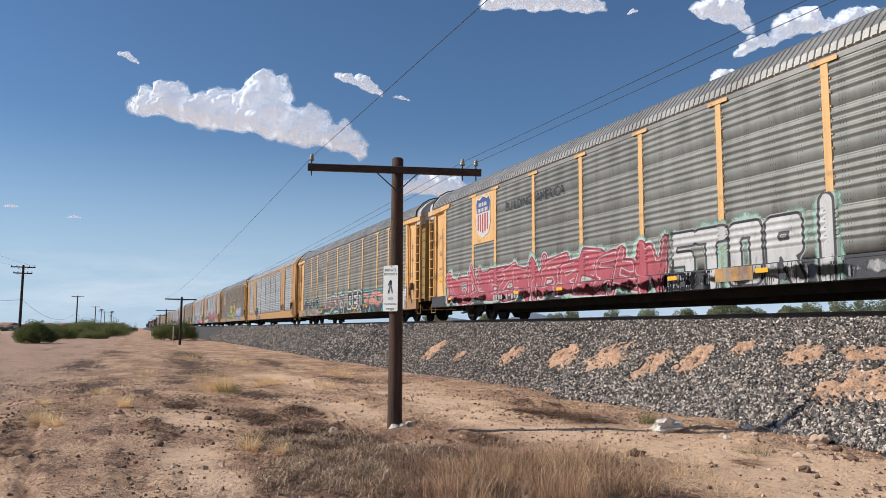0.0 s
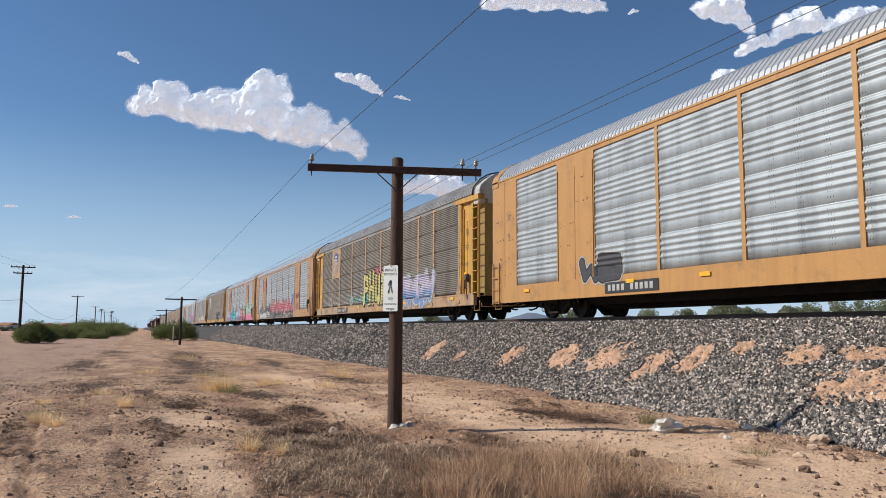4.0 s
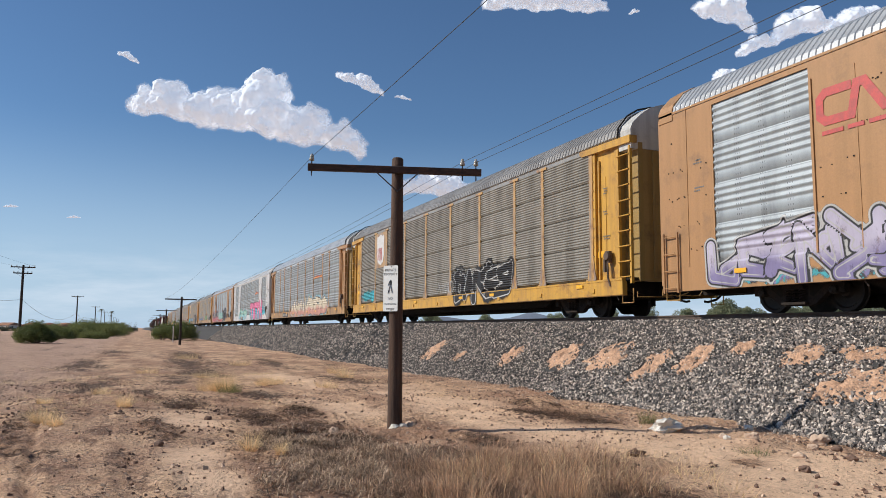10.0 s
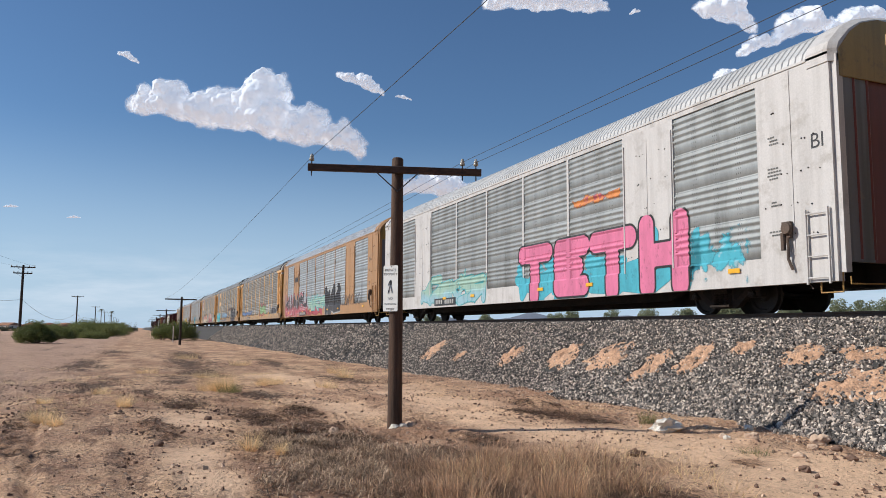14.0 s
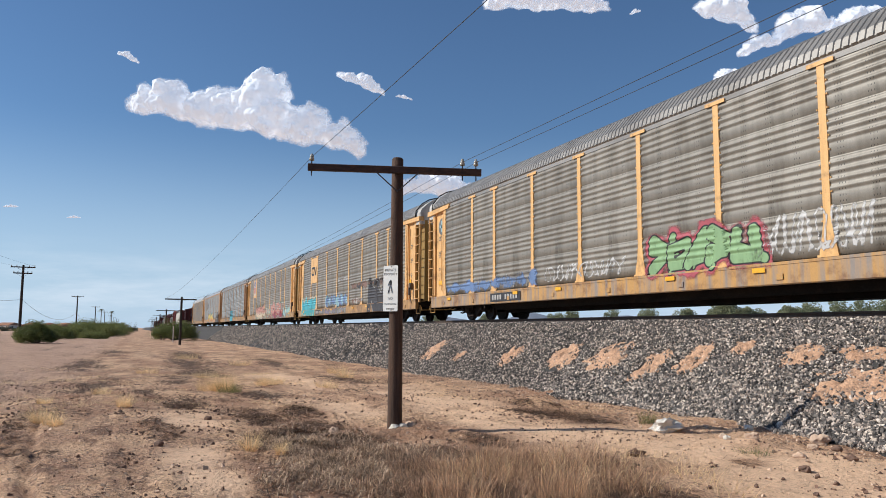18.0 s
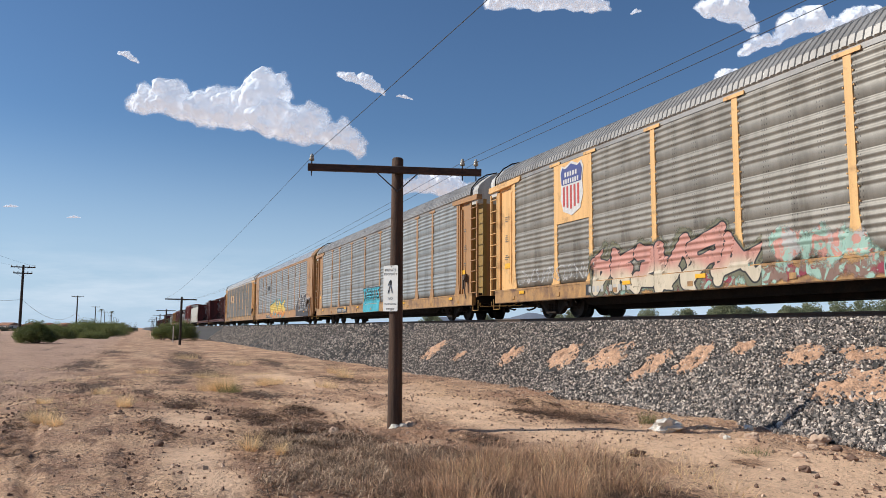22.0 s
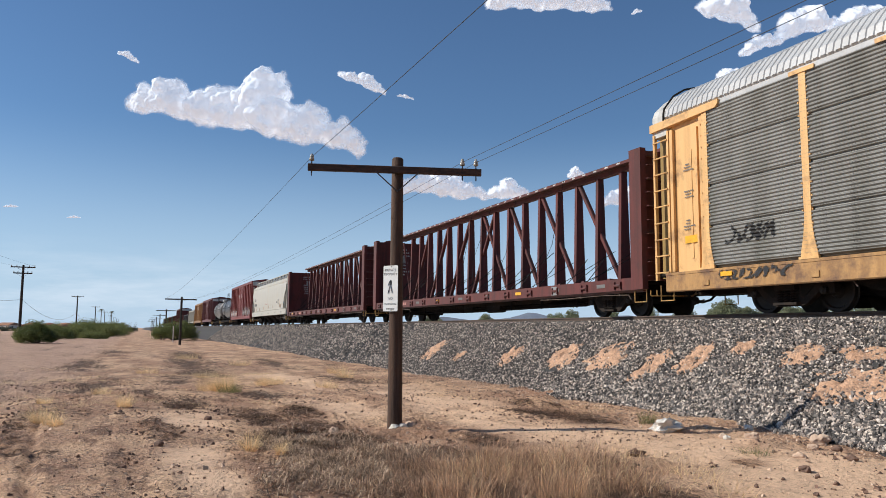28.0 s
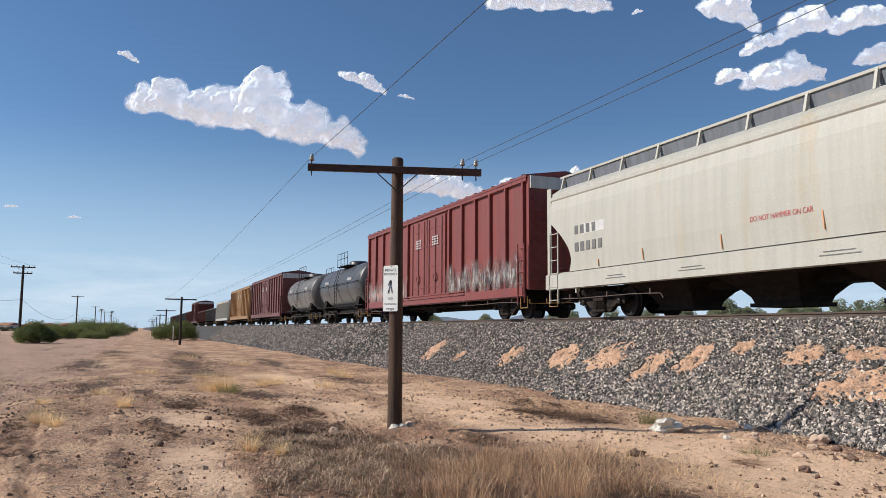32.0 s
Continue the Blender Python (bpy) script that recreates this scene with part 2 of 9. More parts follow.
M["ballast_stone"] = stone_material()
M["bank_dirt"] = material("bank_dirt", (0.56, 0.345, 0.22), (0.44, 0.26, 0.16), rough=0.95, scale=3, stain=(0.22, 0.15, 0.11), stain_scale=6, stain_span=(0.52, 0.66), bump=2.0, bump_scale=16, fine=0.4)
M["pebble"] = material("pebble", (0.54, 0.39, 0.28), (0.38, 0.265, 0.19), rough=0.9, scale=3, island=0.5, fine=0.15)
M["clod"] = material("clod", (0.22, 0.13, 0.09), (0.13, 0.08, 0.058), rough=0.95, scale=8, bump=0.5, fine=0.2)
def foliage(name, c, second, share=0.4, island=0.3):
    """Thin leaves and blades that let some light through."""
    m = material(name, c, second, rough=0.75, scale=2.0, island=island, fine=0.1)
    nt = m.node_tree
    b, out = nt.nodes["Principled BSDF"], nt.nodes["Material Output"]
    tr, mx = nt.nodes.new("ShaderNodeBsdfTranslucent"), nt.nodes.new("ShaderNodeMixShader")
    nt.links.new(b.inputs["Base Color"].links[0].from_socket, tr.inputs["Color"])
    mx.inputs[0].default_value = share
    nt.links.new(b.outputs[0], mx.inputs[1])
    nt.links.new(tr.outputs[0], mx.inputs[2])
    nt.links.new(mx.outputs[0], out.inputs["Surface"])
    M[name] = m


foliage("straw", (0.90, 0.68, 0.40), (0.76, 0.54, 0.29), 0.4)
foliage("dry_brush", (0.62, 0.40, 0.25), (0.34, 0.20, 0.125), 0.3, 0.65)
foliage("pale_twig", (0.60, 0.44, 0.30), (0.32, 0.22, 0.145), 0.15, 0.7)
# hazy_leaf: leaf green paled to imitate haze over the trees beyond the track
foliage("hazy_leaf", (0.30, 0.32, 0.19), (0.23, 0.26, 0.16), 0.4)
foliage("litter", (0.36, 0.215, 0.135), (0.12, 0.070, 0.046), 0.15, 0.8)
foliage("green_leaf", (0.165, 0.19, 0.052), (0.105, 0.125, 0.038), 0.3)
foliage("sage_leaf", (0.235, 0.26, 0.082), (0.155, 0.175, 0.06), 0.3)
foliage("green_blade", (0.20, 0.21, 0.08), (0.30, 0.25, 0.12), 0.35)
M["far_green"] = material("far_green", (0.085, 0.095, 0.060), (0.11, 0.11, 0.07), rough=0.9, scale=0.2, island=0.3, fine=0.1)
M["bark"] = material("bark", (0.10, 0.075, 0.055), rough=0.9, scale=8, bump=0.4)
M["plaster_white"] = material("plaster_white", (0.70, 0.66, 0.60), rough=0.8, scale=0.5, fine=0.05)
M["roof_tile"] = material("roof_tile", (0.36, 0.17, 0.09), rough=0.85, scale=0.5, fine=0.1)
M["brick_red"] = material("brick_red", (0.22, 0.09, 0.06), rough=0.9, scale=0.6, fine=0.1)
M["dark_glass"] = material("dark_glass", (0.03, 0.035, 0.04), rough=0.15, fine=0.0)
# blue of the distant air mixed into the hills' own colour
M["far_hill"] = material("far_hill", (0.20, 0.24, 0.30), (0.17, 0.20, 0.26), rough=1.0, scale=0.01, fine=0.05, fine_scale=0.05)


def ground_material():
    m = bpy.data.materials.new("desert_dirt")
    m.use_nodes = True
    nt = m.node_tree
    b = nt.nodes["Principled BSDF"]
    b.inputs["Roughness"].default_value = 0.95

    def attr(name):
        n = nt.nodes.new("ShaderNodeAttribute")
        n.attribute_name = name
        return n.outputs["Fac"]

    def calc(op, p, q, r=0.0):
        n = nt.nodes.new("ShaderNodeMath")
        n.operation = op
        for i, v in enumerate((p, q, r)):
            if isinstance(v, float):
                n.inputs[i].default_value = v
            else:
                nt.links.new(v, n.inputs[i])
        return n.outputs[0]

    # pinkish hardpan, pale sand blown over it
    col = mix_node(nt, (0.45, 0.252, 0.152), (0.72, 0.46, 0.282), ramp_node(nt, noise_node(nt, 0.45, (0.7, 1.2, 1), 8, 0.70), 0.44, 0.57))
    col = mix_node(nt, col, (0.25, 0.135, 0.080), ramp_node(nt, noise_node(nt, 1.3, (0.7, 1.2, 1), 9, 0.76), 0.53, 0.60))
    col = mix_node(nt, col, (0.52, 0.330, 0.232), calc("MULTIPLY", attr("hardpan"), 0.8))
    sand = attr("sand")
    col = mix_node(nt, col, (0.74, 0.495, 0.320), calc("MULTIPLY", sand, 0.9))
    # dry plant litter lies in drifts; its edge breaks up into crumbs
    edge = calc("MULTIPLY_ADD", noise_node(nt, 8.0, (1, 1, 1), 6, 0.74), 3.0, calc("MULTIPLY_ADD", noise_node(nt, 0.9, (0.5, 1.5, 1), 9, 0.72), 2.2, attr("litter")))
    col = mix_node(nt, col, (0.105, 0.060, 0.038), ramp_node(nt, edge, 2.98, 3.30))
    # dark and pale crumbs, thicker in some places than in others
    where = calc("MULTIPLY", ramp_node(nt, noise_node(nt, 0.7, (1, 1, 1), 4, 0.6), 0.40, 0.58), calc("MULTIPLY_ADD", sand, -0.85, 1.0))
    for scale, lo, hi, c, keep in ((26, 0.56, 0.63, (0.10, 0.058, 0.038), 0.85), (11, 0.57, 0.63, (0.19, 0.105, 0.066), 0.95), (17, 0.59, 0.66, (0.76, 0.54, 0.36), 0.65), (6, 0.60, 0.68, (0.70, 0.47, 0.30), 0.6)):
        share = calc("MULTIPLY_ADD", where, keep - 0.22, 0.22)
        col = mix_node(nt, col, c, calc("MULTIPLY", ramp_node(nt, noise_node(nt, scale, (1, 1, 1), 3, 0.6), lo, hi), share))
    nt.links.new(col, b.inputs["Base Color"])
    bp = nt.nodes.new("ShaderNodeBump")
    bp.inputs["Strength"].default_value, bp.inputs["Distance"].default_value = 1.0, 0.14
    nt.links.new(calc("MULTIPLY", noise_node(nt, 8, (1, 1, 1), 6, 0.68), calc("MULTIPLY_ADD", sand, -0.6, 1.0)), bp.inputs["Height"])
    nt.links.new(bp.outputs[0], b.inputs["Normal"])
    return m


M["desert_dirt"] = ground_material()


def cloud_material(name, glow, albedo):
    """Vapour lit by the sun, with a bluish glow added for scattered light; it thins out raggedly towards the cloud's
    edge.
    """
    m = bpy.data.materials.new(name)
    m.use_nodes = True
    nt = m.node_tree
    nt.nodes.remove(nt.nodes["Principled BSDF"])
    out = nt.nodes["Material Output"]
    d, clear = nt.nodes.new("ShaderNodeBsdfDiffuse"), nt.nodes.new("ShaderNodeBsdfTransparent")
    # emission stands in for light scattered inside the cloud
    em = nt.nodes.new("ShaderNodeEmission")
    d.inputs["Color"].default_value = (albedo * 0.97, albedo, albedo * 1.04, 1)
    em.inputs["Color"].default_value, em.inputs["Strength"].default_value = (0.86, 0.95, 1.12, 1), glow
    c, e = nt.nodes.new("ShaderNodeMixShader"), nt.nodes.new("ShaderNodeAddShader")
    back, both = nt.nodes.new("ShaderNodeBsdfTranslucent"), nt.nodes.new("ShaderNodeMixShader")
    back.inputs["Color"].default_value = d.inputs["Color"].default_value
    both.inputs[0].default_value = 0.35
    nt.links.new(d.outputs[0], both.inputs[1])
    nt.links.new(back.outputs[0], both.inputs[2])
    nt.links.new(both.outputs[0], e.inputs[0])
    nt.links.new(em.outputs[0], e.inputs[1])
    at = nt.nodes.new("ShaderNodeAttribute")
    at.attribute_name = "thickness"
    ragged = nt.nodes.new("ShaderNodeMath")
    ragged.operation = "MULTIPLY_ADD"
    nt.links.new(noise_node(nt, 0.026, (1, 1, 1), 5, 0.58), ragged.inputs[0])
    ragged.inputs[1].default_value = 0.42
    nt.links.new(at.outputs["Fac"], ragged.inputs[2])
    nt.links.new(ramp_node(nt, ragged.outputs[0], 0.10, 0.30), c.inputs[0])
    nt.links.new(clear.outputs[0], c.inputs[1])
    nt.links.new(e.outputs[0], c.inputs[2])
    nt.links.new(c.outputs[0], out.inputs["Surface"])
    return m


M["cloud_vapour"] = cloud_material("cloud_vapour", 0.28, 0.76)


# ---- mesh tools ----
class Geo:
    """Collects the faces of one mesh."""

    def __init__(self):
        self.v, self.f, self.m, self.n = [], [], [], 0

    def add(self, verts, faces, mi=0):
        self.v.extend(verts)
        self.f.extend(tuple(i + self.n for i in f) for f in faces)
        self.m.extend([mi] * len(faces))
        self.n += len(verts)
        return self

    def box(self, x0, x1, y0, y1, z0, z1, mi=0):
        return self.add([(x, y, z) for z in (z0, z1) for x, y in ((x0, y0), (x1, y0), (x1, y1), (x0, y1))],
                        [(3, 2, 1, 0), (4, 5, 6, 7), (0, 1, 5, 4), (1, 2, 6, 5), (2, 3, 7, 6), (3, 0, 4, 7)], mi)

    def prism(self, ring0, ring1, mi=0, caps=True):
        n = len(ring0)
        f = [(i, (i + 1) % n, n + (i + 1) % n, n + i) for i in range(n)]
        if caps:
            f += [tuple(range(n - 1, -1, -1)), tuple(range(n, 2 * n))]
        return self.add(list(ring0) + list(ring1), f, mi)

    def slab_xz(self, pts, y0, y1, mi=0):
        """A polygon in x and z, given against the clock as seen from -y, from y0 to y1."""
        return self.prism([(x, y1, z) for x, z in pts], [(x, y0, z) for x, z in pts], mi)

    def slab_yz(self, pts, x0, x1, mi=0):
        return self.prism([(x0, y, z) for y, z in pts], [(x1, y, z) for y, z in pts], mi)

    def beam(self, a, b, w, h=None, mi=0, bevel=0.18):
        """A straight bar from a to b with slightly broken edges."""
        a, b = Vector(a), Vector(b)
        h = w if h is None else h
        d = (b - a).normalized()
        s = d.cross(Vector((0, 0, 1)))
        s = s.normalized() if s.length > 1e-4 else Vector((0, 1, 0))
        u = s.cross(d).normalized()
        c = bevel * min(w, h)
        ring = [(-w / 2 + c, -h / 2), (w / 2 - c, -h / 2), (w / 2, -h / 2 + c), (w / 2, h / 2 - c),
                (w / 2 - c, h / 2), (-w / 2 + c, h / 2), (-w / 2, h / 2 - c), (-w / 2, -h / 2 + c)]
        return self.prism([tuple(a + s * p + u * q) for p, q in ring], [tuple(b + s * p + u * q) for p, q in ring], mi)

    def rod(self, a, b, r, n=8, r1=None, mi=0):
        a, b = Vector(a), Vector(b)
        d = (b - a).normalized()
        s = d.orthogonal().normalized()
        u = d.cross(s)
        r1 = r if r1 is None else r1
        cs = [(math.cos(2 * math.pi * i / n), math.sin(2 * math.pi * i / n)) for i in range(n)]
        return self.prism([tuple(a + (s * p + u * q) * r) for p, q in cs], [tuple(b + (s * p + u * q) * r1) for p, q in cs], mi)

    def tube(self, pts, r, n=6, mi=0):
        """One bent round bar through pts."""
        pts = [Vector(p) for p in pts]
        v, k = [], len(pts)
        side = None
        for i, p in enumerate(pts):
            d = (pts[min(i + 1, k - 1)] - pts[max(i - 1, 0)]).normalized()
            side = d.orthogonal().normalized() if side is None else (side - d * side.dot(d)).normalized()
            u = d.cross(side)
            v += [tuple(p + (side * math.cos(2 * math.pi * j / n) + u * math.sin(2 * math.pi * j / n)) * r) for j in range(n)]
        f = [(i * n + j, i * n + (j + 1) % n, (i + 1) * n + (j + 1) % n, (i + 1) * n + j) for i in range(k - 1) for j in range(n)]
        f += [tuple(range(n - 1, -1, -1)), tuple((k - 1) * n + j for j in range(n))]
        return self.add(v, f, mi)

    def lathe(self, prof, centre, axis="y", n=20, mi=0):
        """prof: (distance along the axis, radius)."""
        v, k = [], len(prof)
        for i in range(n):
            c, s = math.cos(2 * math.pi * i / n), math.sin(2 * math.pi * i / n)
            for d, r in prof:
                p = {"y": (r * c, d, r * s), "z": (r * c, r * s, d), "x": (d, r * c, r * s)}[axis]
                v.append((centre[0] + p[0], centre[1] + p[1], centre[2] + p[2]))
        f = [(i * k + j, ((i + 1) % n) * k + j, ((i + 1) % n) * k + j + 1, i * k + j + 1) for i in range(n) for j in range(k - 1)]
        return self.add(v, f, mi)

    def mesh(self, name, smooth=False):
        me = bpy.data.meshes.new(name)
        me.from_pydata(self.v, [], self.f)
        if any(self.m):
            me.polygons.foreach_set("material_index", self.m)
        bm = bmesh.new()
        bm.from_mesh(me)
        bmesh.ops.remove_doubles(bm, verts=bm.verts, dist=0.0002)
        bmesh.ops.recalc_face_normals(bm, faces=bm.faces)
        bm.to_mesh(me)
        bm.free()
        if smooth:
            me.polygons.foreach_set("use_smooth", [True] * len(me.polygons))
        return me


CACHE = {}


def shared(key, make, smooth=False):
    if key not in CACHE:
        CACHE[key] = make().mesh(key, smooth)
    return CACHE[key]


def part(name, mesh, mats, parent=None, label="", at=None):
    """One mesh object under a thing or a part. mats: a material's name or several."""
    if isinstance(mesh, Geo):
        mesh = mesh.mesh(name)
    mats = [mats] if isinstance(mats, str) else mats
    while len(mesh.materials) < len(mats):
        mesh.materials.append(None)
    ob = new(name, mesh)
    for slot, mm in zip(ob.material_slots, mats):
        slot.link, slot.material = "OBJECT", M[mm]
    if parent:
        ob.parent = parent
    if at is not None:
        ob.matrix_local = at if isinstance(at, Matrix) else Matrix.Translation(at)
    if label:
        ob["label"] = label
    return ob


def raw_mesh(name, verts, faces, smooth=False):
    """A mesh from numpy arrays of vertices and equal-sided faces."""
    me = bpy.data.meshes.new(name)
    n, k = faces.shape
    me.vertices.add(len(verts))
    me.vertices.foreach_set("co", np.ascontiguousarray(verts, dtype=np.float32).ravel())
    me.loops.add(n * k)
    me.loops.foreach_set("vertex_index", np.ascontiguousarray(faces, dtype=np.int32).ravel())
    me.polygons.add(n)
    me.polygons.foreach_set("loop_start", np.arange(0, n * k, k, dtype=np.int32))
    me.update(calc_edges=True)
    me.polygons.foreach_set("use_smooth", [smooth] * n)
    me.validate()
    return me


def lettering(text, size, parent, mat, at, label="", name="lettering", squeeze=1.0):
    """Flat words in the built-in font; at: pose of the text's middle, words running along local x, facing local z."""
    cu = bpy.data.curves.new("letters", "FONT")
    cu.body, cu.size, cu.align_x, cu.align_y = text, size, "CENTER", "CENTER"
    ob = bpy.data.objects.new("letters", cu)
    me = bpy.data.meshes.new_from_object(ob)
    bpy.data.objects.remove(ob)
    bpy.data.curves.remove(cu)
    for v in me.vertices:
        v.co.x *= squeeze
    me.name = "lettering"
    return part(name, me, mat, parent, label, at)


# ---- the train: parts that all cars share ----
CARS = []               # (car, x of its middle at 0 s)


def railcar(name, label, category, x0, group="cars of the freight train"):
    car = tagged(new(name), label, category, group)
    car.location = (x0, TRACK_Y, RAIL_Z)
    CARS.append((car, x0))
    return car


def g_wheelset():
    g = Geo()
    for s in (-1, 1):
        y = 0.72 * s
        g.lathe([(y - 0.075 * s, 0.0), (y - 0.075 * s, 0.445), (y - 0.045 * s, 0.45), (y - 0.03 * s, 0.425), (y + 0.06 * s, 0.42), (y + 0.065 * s, 0.36),
                 (y + 0.02 * s, 0.33), (y + 0.01 * s, 0.16), (y + 0.07 * s, 0.12), (y + 0.09 * s, 0.0)], (0, 0, 0), "y", 28)
        g.lathe([(y + 0.28 * s, 0.0), (y + 0.28 * s, 0.085), (y + 0.42 * s, 0.085), (y + 0.44 * s, 0.05), (y + 0.44 * s, 0.0)], (0, 0, 0), "y", 12)
        for k in range(3):
            a = 2 * math.pi * k / 3
            g.rod((0.05 * math.cos(a), y + 0.43 * s, 0.05 * math.sin(a)), (0.05 * math.cos(a), y + 0.46 * s, 0.05 * math.sin(a)), 0.016, 6)
    g.rod((0, -1.1, 0), (0, 1.1, 0), 0.075, 12)
    return g


def g_sideframe():
    g = Geo()
    pts = [(-1.12, 0.36), (-1.12, 0.54), (-0.95, 0.60), (-0.62, 0.66), (-0.40, 0.74), (0.40, 0.74), (0.62, 0.66), (0.95, 0.60), (1.12, 0.54), (1.12, 0.36),
           (0.99, 0.36), (0.99, 0.46), (0.79, 0.46), (0.76, 0.40), (0.45, 0.16), (0.30, 0.12), (-0.30, 0.12), (-0.45, 0.16), (-0.76, 0.40), (-0.79, 0.46), (-0.99, 0.46), (-0.99, 0.36)]
    # the frame is solid; darker slabs on its face imitate shaded openings
    opening_shade = [(-0.66, 0.50), (-0.40, 0.30), (-0.34, 0.34), (-0.34, 0.62), (-0.42, 0.64)]
    g.slab_xz(pts, -0.09, 0.06)
    g.slab_xz(opening_shade, -0.098, -0.088, 1)
    g.slab_xz([(-x, z) for x, z in reversed(opening_shade)], -0.098, -0.088, 1)
    g.slab_xz([(-0.27, 0.2), (0.27, 0.2), (0.27, 0.62), (-0.27, 0.62)], -0.098, -0.088, 1)
    return g


def g_springs():
    g = Geo()
    for x in (-0.17, 0.0, 0.17):
        pts = [(x + 0.068 * math.cos(a * 1.05), -0.13 + 0.05 * math.sin(a * 1.05), 0.2 + 0.26 * a / 30) for a in range(0, 31)]
        g.tube(pts, 0.014, 4)
    g.box(-0.3, 0.3, -0.2, 0.0, 0.15, 0.2)
    g.box(-0.26, 0.26, -0.2, 0.1, 0.46, 0.6)
    return g


WHEELSETS = []


def bogie(car, x):
    root = part("truck", shared("bolster", lambda: Geo().box(-0.22, 0.22, -1.0, 1.0, 0.45, 0.66).box(-0.3, 0.3, -0.3, 0.3, 0.6, 0.74).box(-0.75, -0.6, -0.8, 0.8, 0.36, 0.44)
                                .box(0.6, 0.75, -0.8, 0.8, 0.36, 0.44)), "black_steel", car, "black cast steel truck with two wheelsets", (x, 0, 0))
    for s in (-1, 1):
        turn = Matrix.Translation((0, s * 1.0, 0)) @ pose(0, 0, 0, 0, 0, 0 if s < 0 else 180)
        part("side_frame", shared("side_frame", g_sideframe), ["truck_steel", "black_steel"], root, at=turn)
        part("spring_nest", shared("spring_nest", g_springs), "truck_steel", root, at=turn)
    for dx in (-0.89, 0.89):
        ws = part("wheelset", shared("wheelset", g_wheelset), "wheel_steel", root, at=(dx, 0, 0.42))
        WHEELSETS.append((ws, car, dx))
    return root


def g_release_rod():
    """A thin rod along the sill with its brackets, and a hanging chain link."""
    g = Geo().tube([(-2.4, 0, 0.02), (-1.2, 0, 0.0), (1.2, 0, 0.03), (2.3, 0, 0.0), (2.4, 0, -0.12)], 0.014, 5)
    for x in (-1.9, 0.0, 1.9):
        g.box(x - 0.02, x + 0.02, -0.015, 0.015, -0.01, 0.14)
    return g


def couplers(car, half, hose=True):
    """Coupler, hose and step at both ends; half: half the body's length."""
    for s in (-1, 1):
        g = Geo()
        g.box(half - 0.3, half + 0.28, -0.09, 0.09, 0.74, 0.92)
        g.slab_yz([(-0.16, 0.7), (0.13, 0.7), (0.17, 0.82), (0.13, 0.98), (-0.16, 0.98)], half + 0.26, half + 0.42)
        g.box(half + 0.4, half + 0.55, -0.18, -0.02, 0.7, 0.98)
        part("release_rod", shared("release_rod", g_release_rod), "rail_steel", car, at=(s * (half - 3.2), -1.48, 0.54))
        part("cut_lever", Geo().tube([(s * (half + 0.05), -1.5, 0.62), (s * (half + 0.05), -1.5, 0.48), (s * (half + 0.12), -0.3, 0.50), (s * (half + 0.3), -0.05, 0.62)], 0.014, 5), "rung_steel", car)
        part("coupler", g, "truck_steel", car, at=pose(0, 0, 0, 0, 0, 0 if s > 0 else 180))
        if hose:
            h = Geo()
            h.tube([(half - 0.15, -0.45, 0.78), (half + 0.1, -0.5, 0.62), (half + 0.3, -0.42, 0.42), (half + 0.48, -0.3, 0.36), (half + 0.56, -0.24, 0.38)], 0.032, 7)
            part("air_hose", h, "black_steel", car, at=pose(0, 0, 0, 0, 0, 0 if s > 0 else 180))
        for sy in (-1, 1):
            st = Geo()
            x0, x1, y = s * (half - 0.6), s * (half - 0.12), sy * 1.5
            st.tube([(x0, y, 0.72), (x0, y, 0.34), (x1, y, 0.34), (x1, y, 0.72)], 0.018, 6)
            part("stirrup_step", st, "rung_steel", car)


def underframe(car, half, depth=0.42, deck=1.0):
    g = Geo()
    g.box(-half, half, -0.36, 0.36, 0.50, deck - 0.06)
    if depth < 0.5:
        # the deep middle of the frame hangs between the trucks
        mid = half - 5.2
        g.slab_xz([(-mid - 0.9, 0.52), (-mid, depth), (mid, depth), (mid + 0.9, 0.52)], -0.40, 0.40)
        for s in (-1, 1):
            g.slab_xz([(-mid - 0.5, 0.66), (-mid + 0.3, depth + 0.10), (mid - 0.3, depth + 0.10), (mid + 0.5, 0.66)], min(s * 0.86, s * 0.98), max(s * 0.86, s * 0.98))
    for i in range(int(half * 2 / 2.4) + 1):
        x = -half + 0.5 + i * (2 * half - 1.0) / int(half * 2 / 2.4)
        g.slab_yz([(-1.45, deck - 0.3), (-0.36, 0.50), (0.36, 0.50), (1.45, deck - 0.3), (1.45, deck - 0.08), (-1.45, deck - 0.08)], x - 0.06, x + 0.06)
    g.box(-half, half, -1.5, 1.5, deck - 0.08, deck)
    part("underframe", g, "black_steel", car)
    b = Geo()
    b.rod((-1.4, -0.75, 0.55), (-0.3, -0.75, 0.55), 0.2, 12)
    b.rod((0.3, -0.8, 0.62), (0.75, -0.8, 0.62), 0.13, 10)
    b.tube([(-half + 1, -0.62, 0.6), (-1.4, -0.62, 0.55), (0.4, -0.62, 0.55), (half - 1, -0.62, 0.6)], 0.022, 5)
    part("brake_gear", b, "black_steel", car)


# ---- autoracks ----
HALF = 13.7
P5, P7, P9 = 7.095, 9.02, 11.80            # post lines from the car's middle
POSTS = [-P9, -P7, -P5] + [-P5 + 2.838 * i for i in range(1, 5)] + [P5, P7, P9]
Z_SILL0, Z_SILL1, Z_PANEL, Z_EAVE, Z_TOP = 0.54, 1.0, 4.77, 4.86, 5.80
PANEL_Y, FACE_Y = 1.573, 1.61


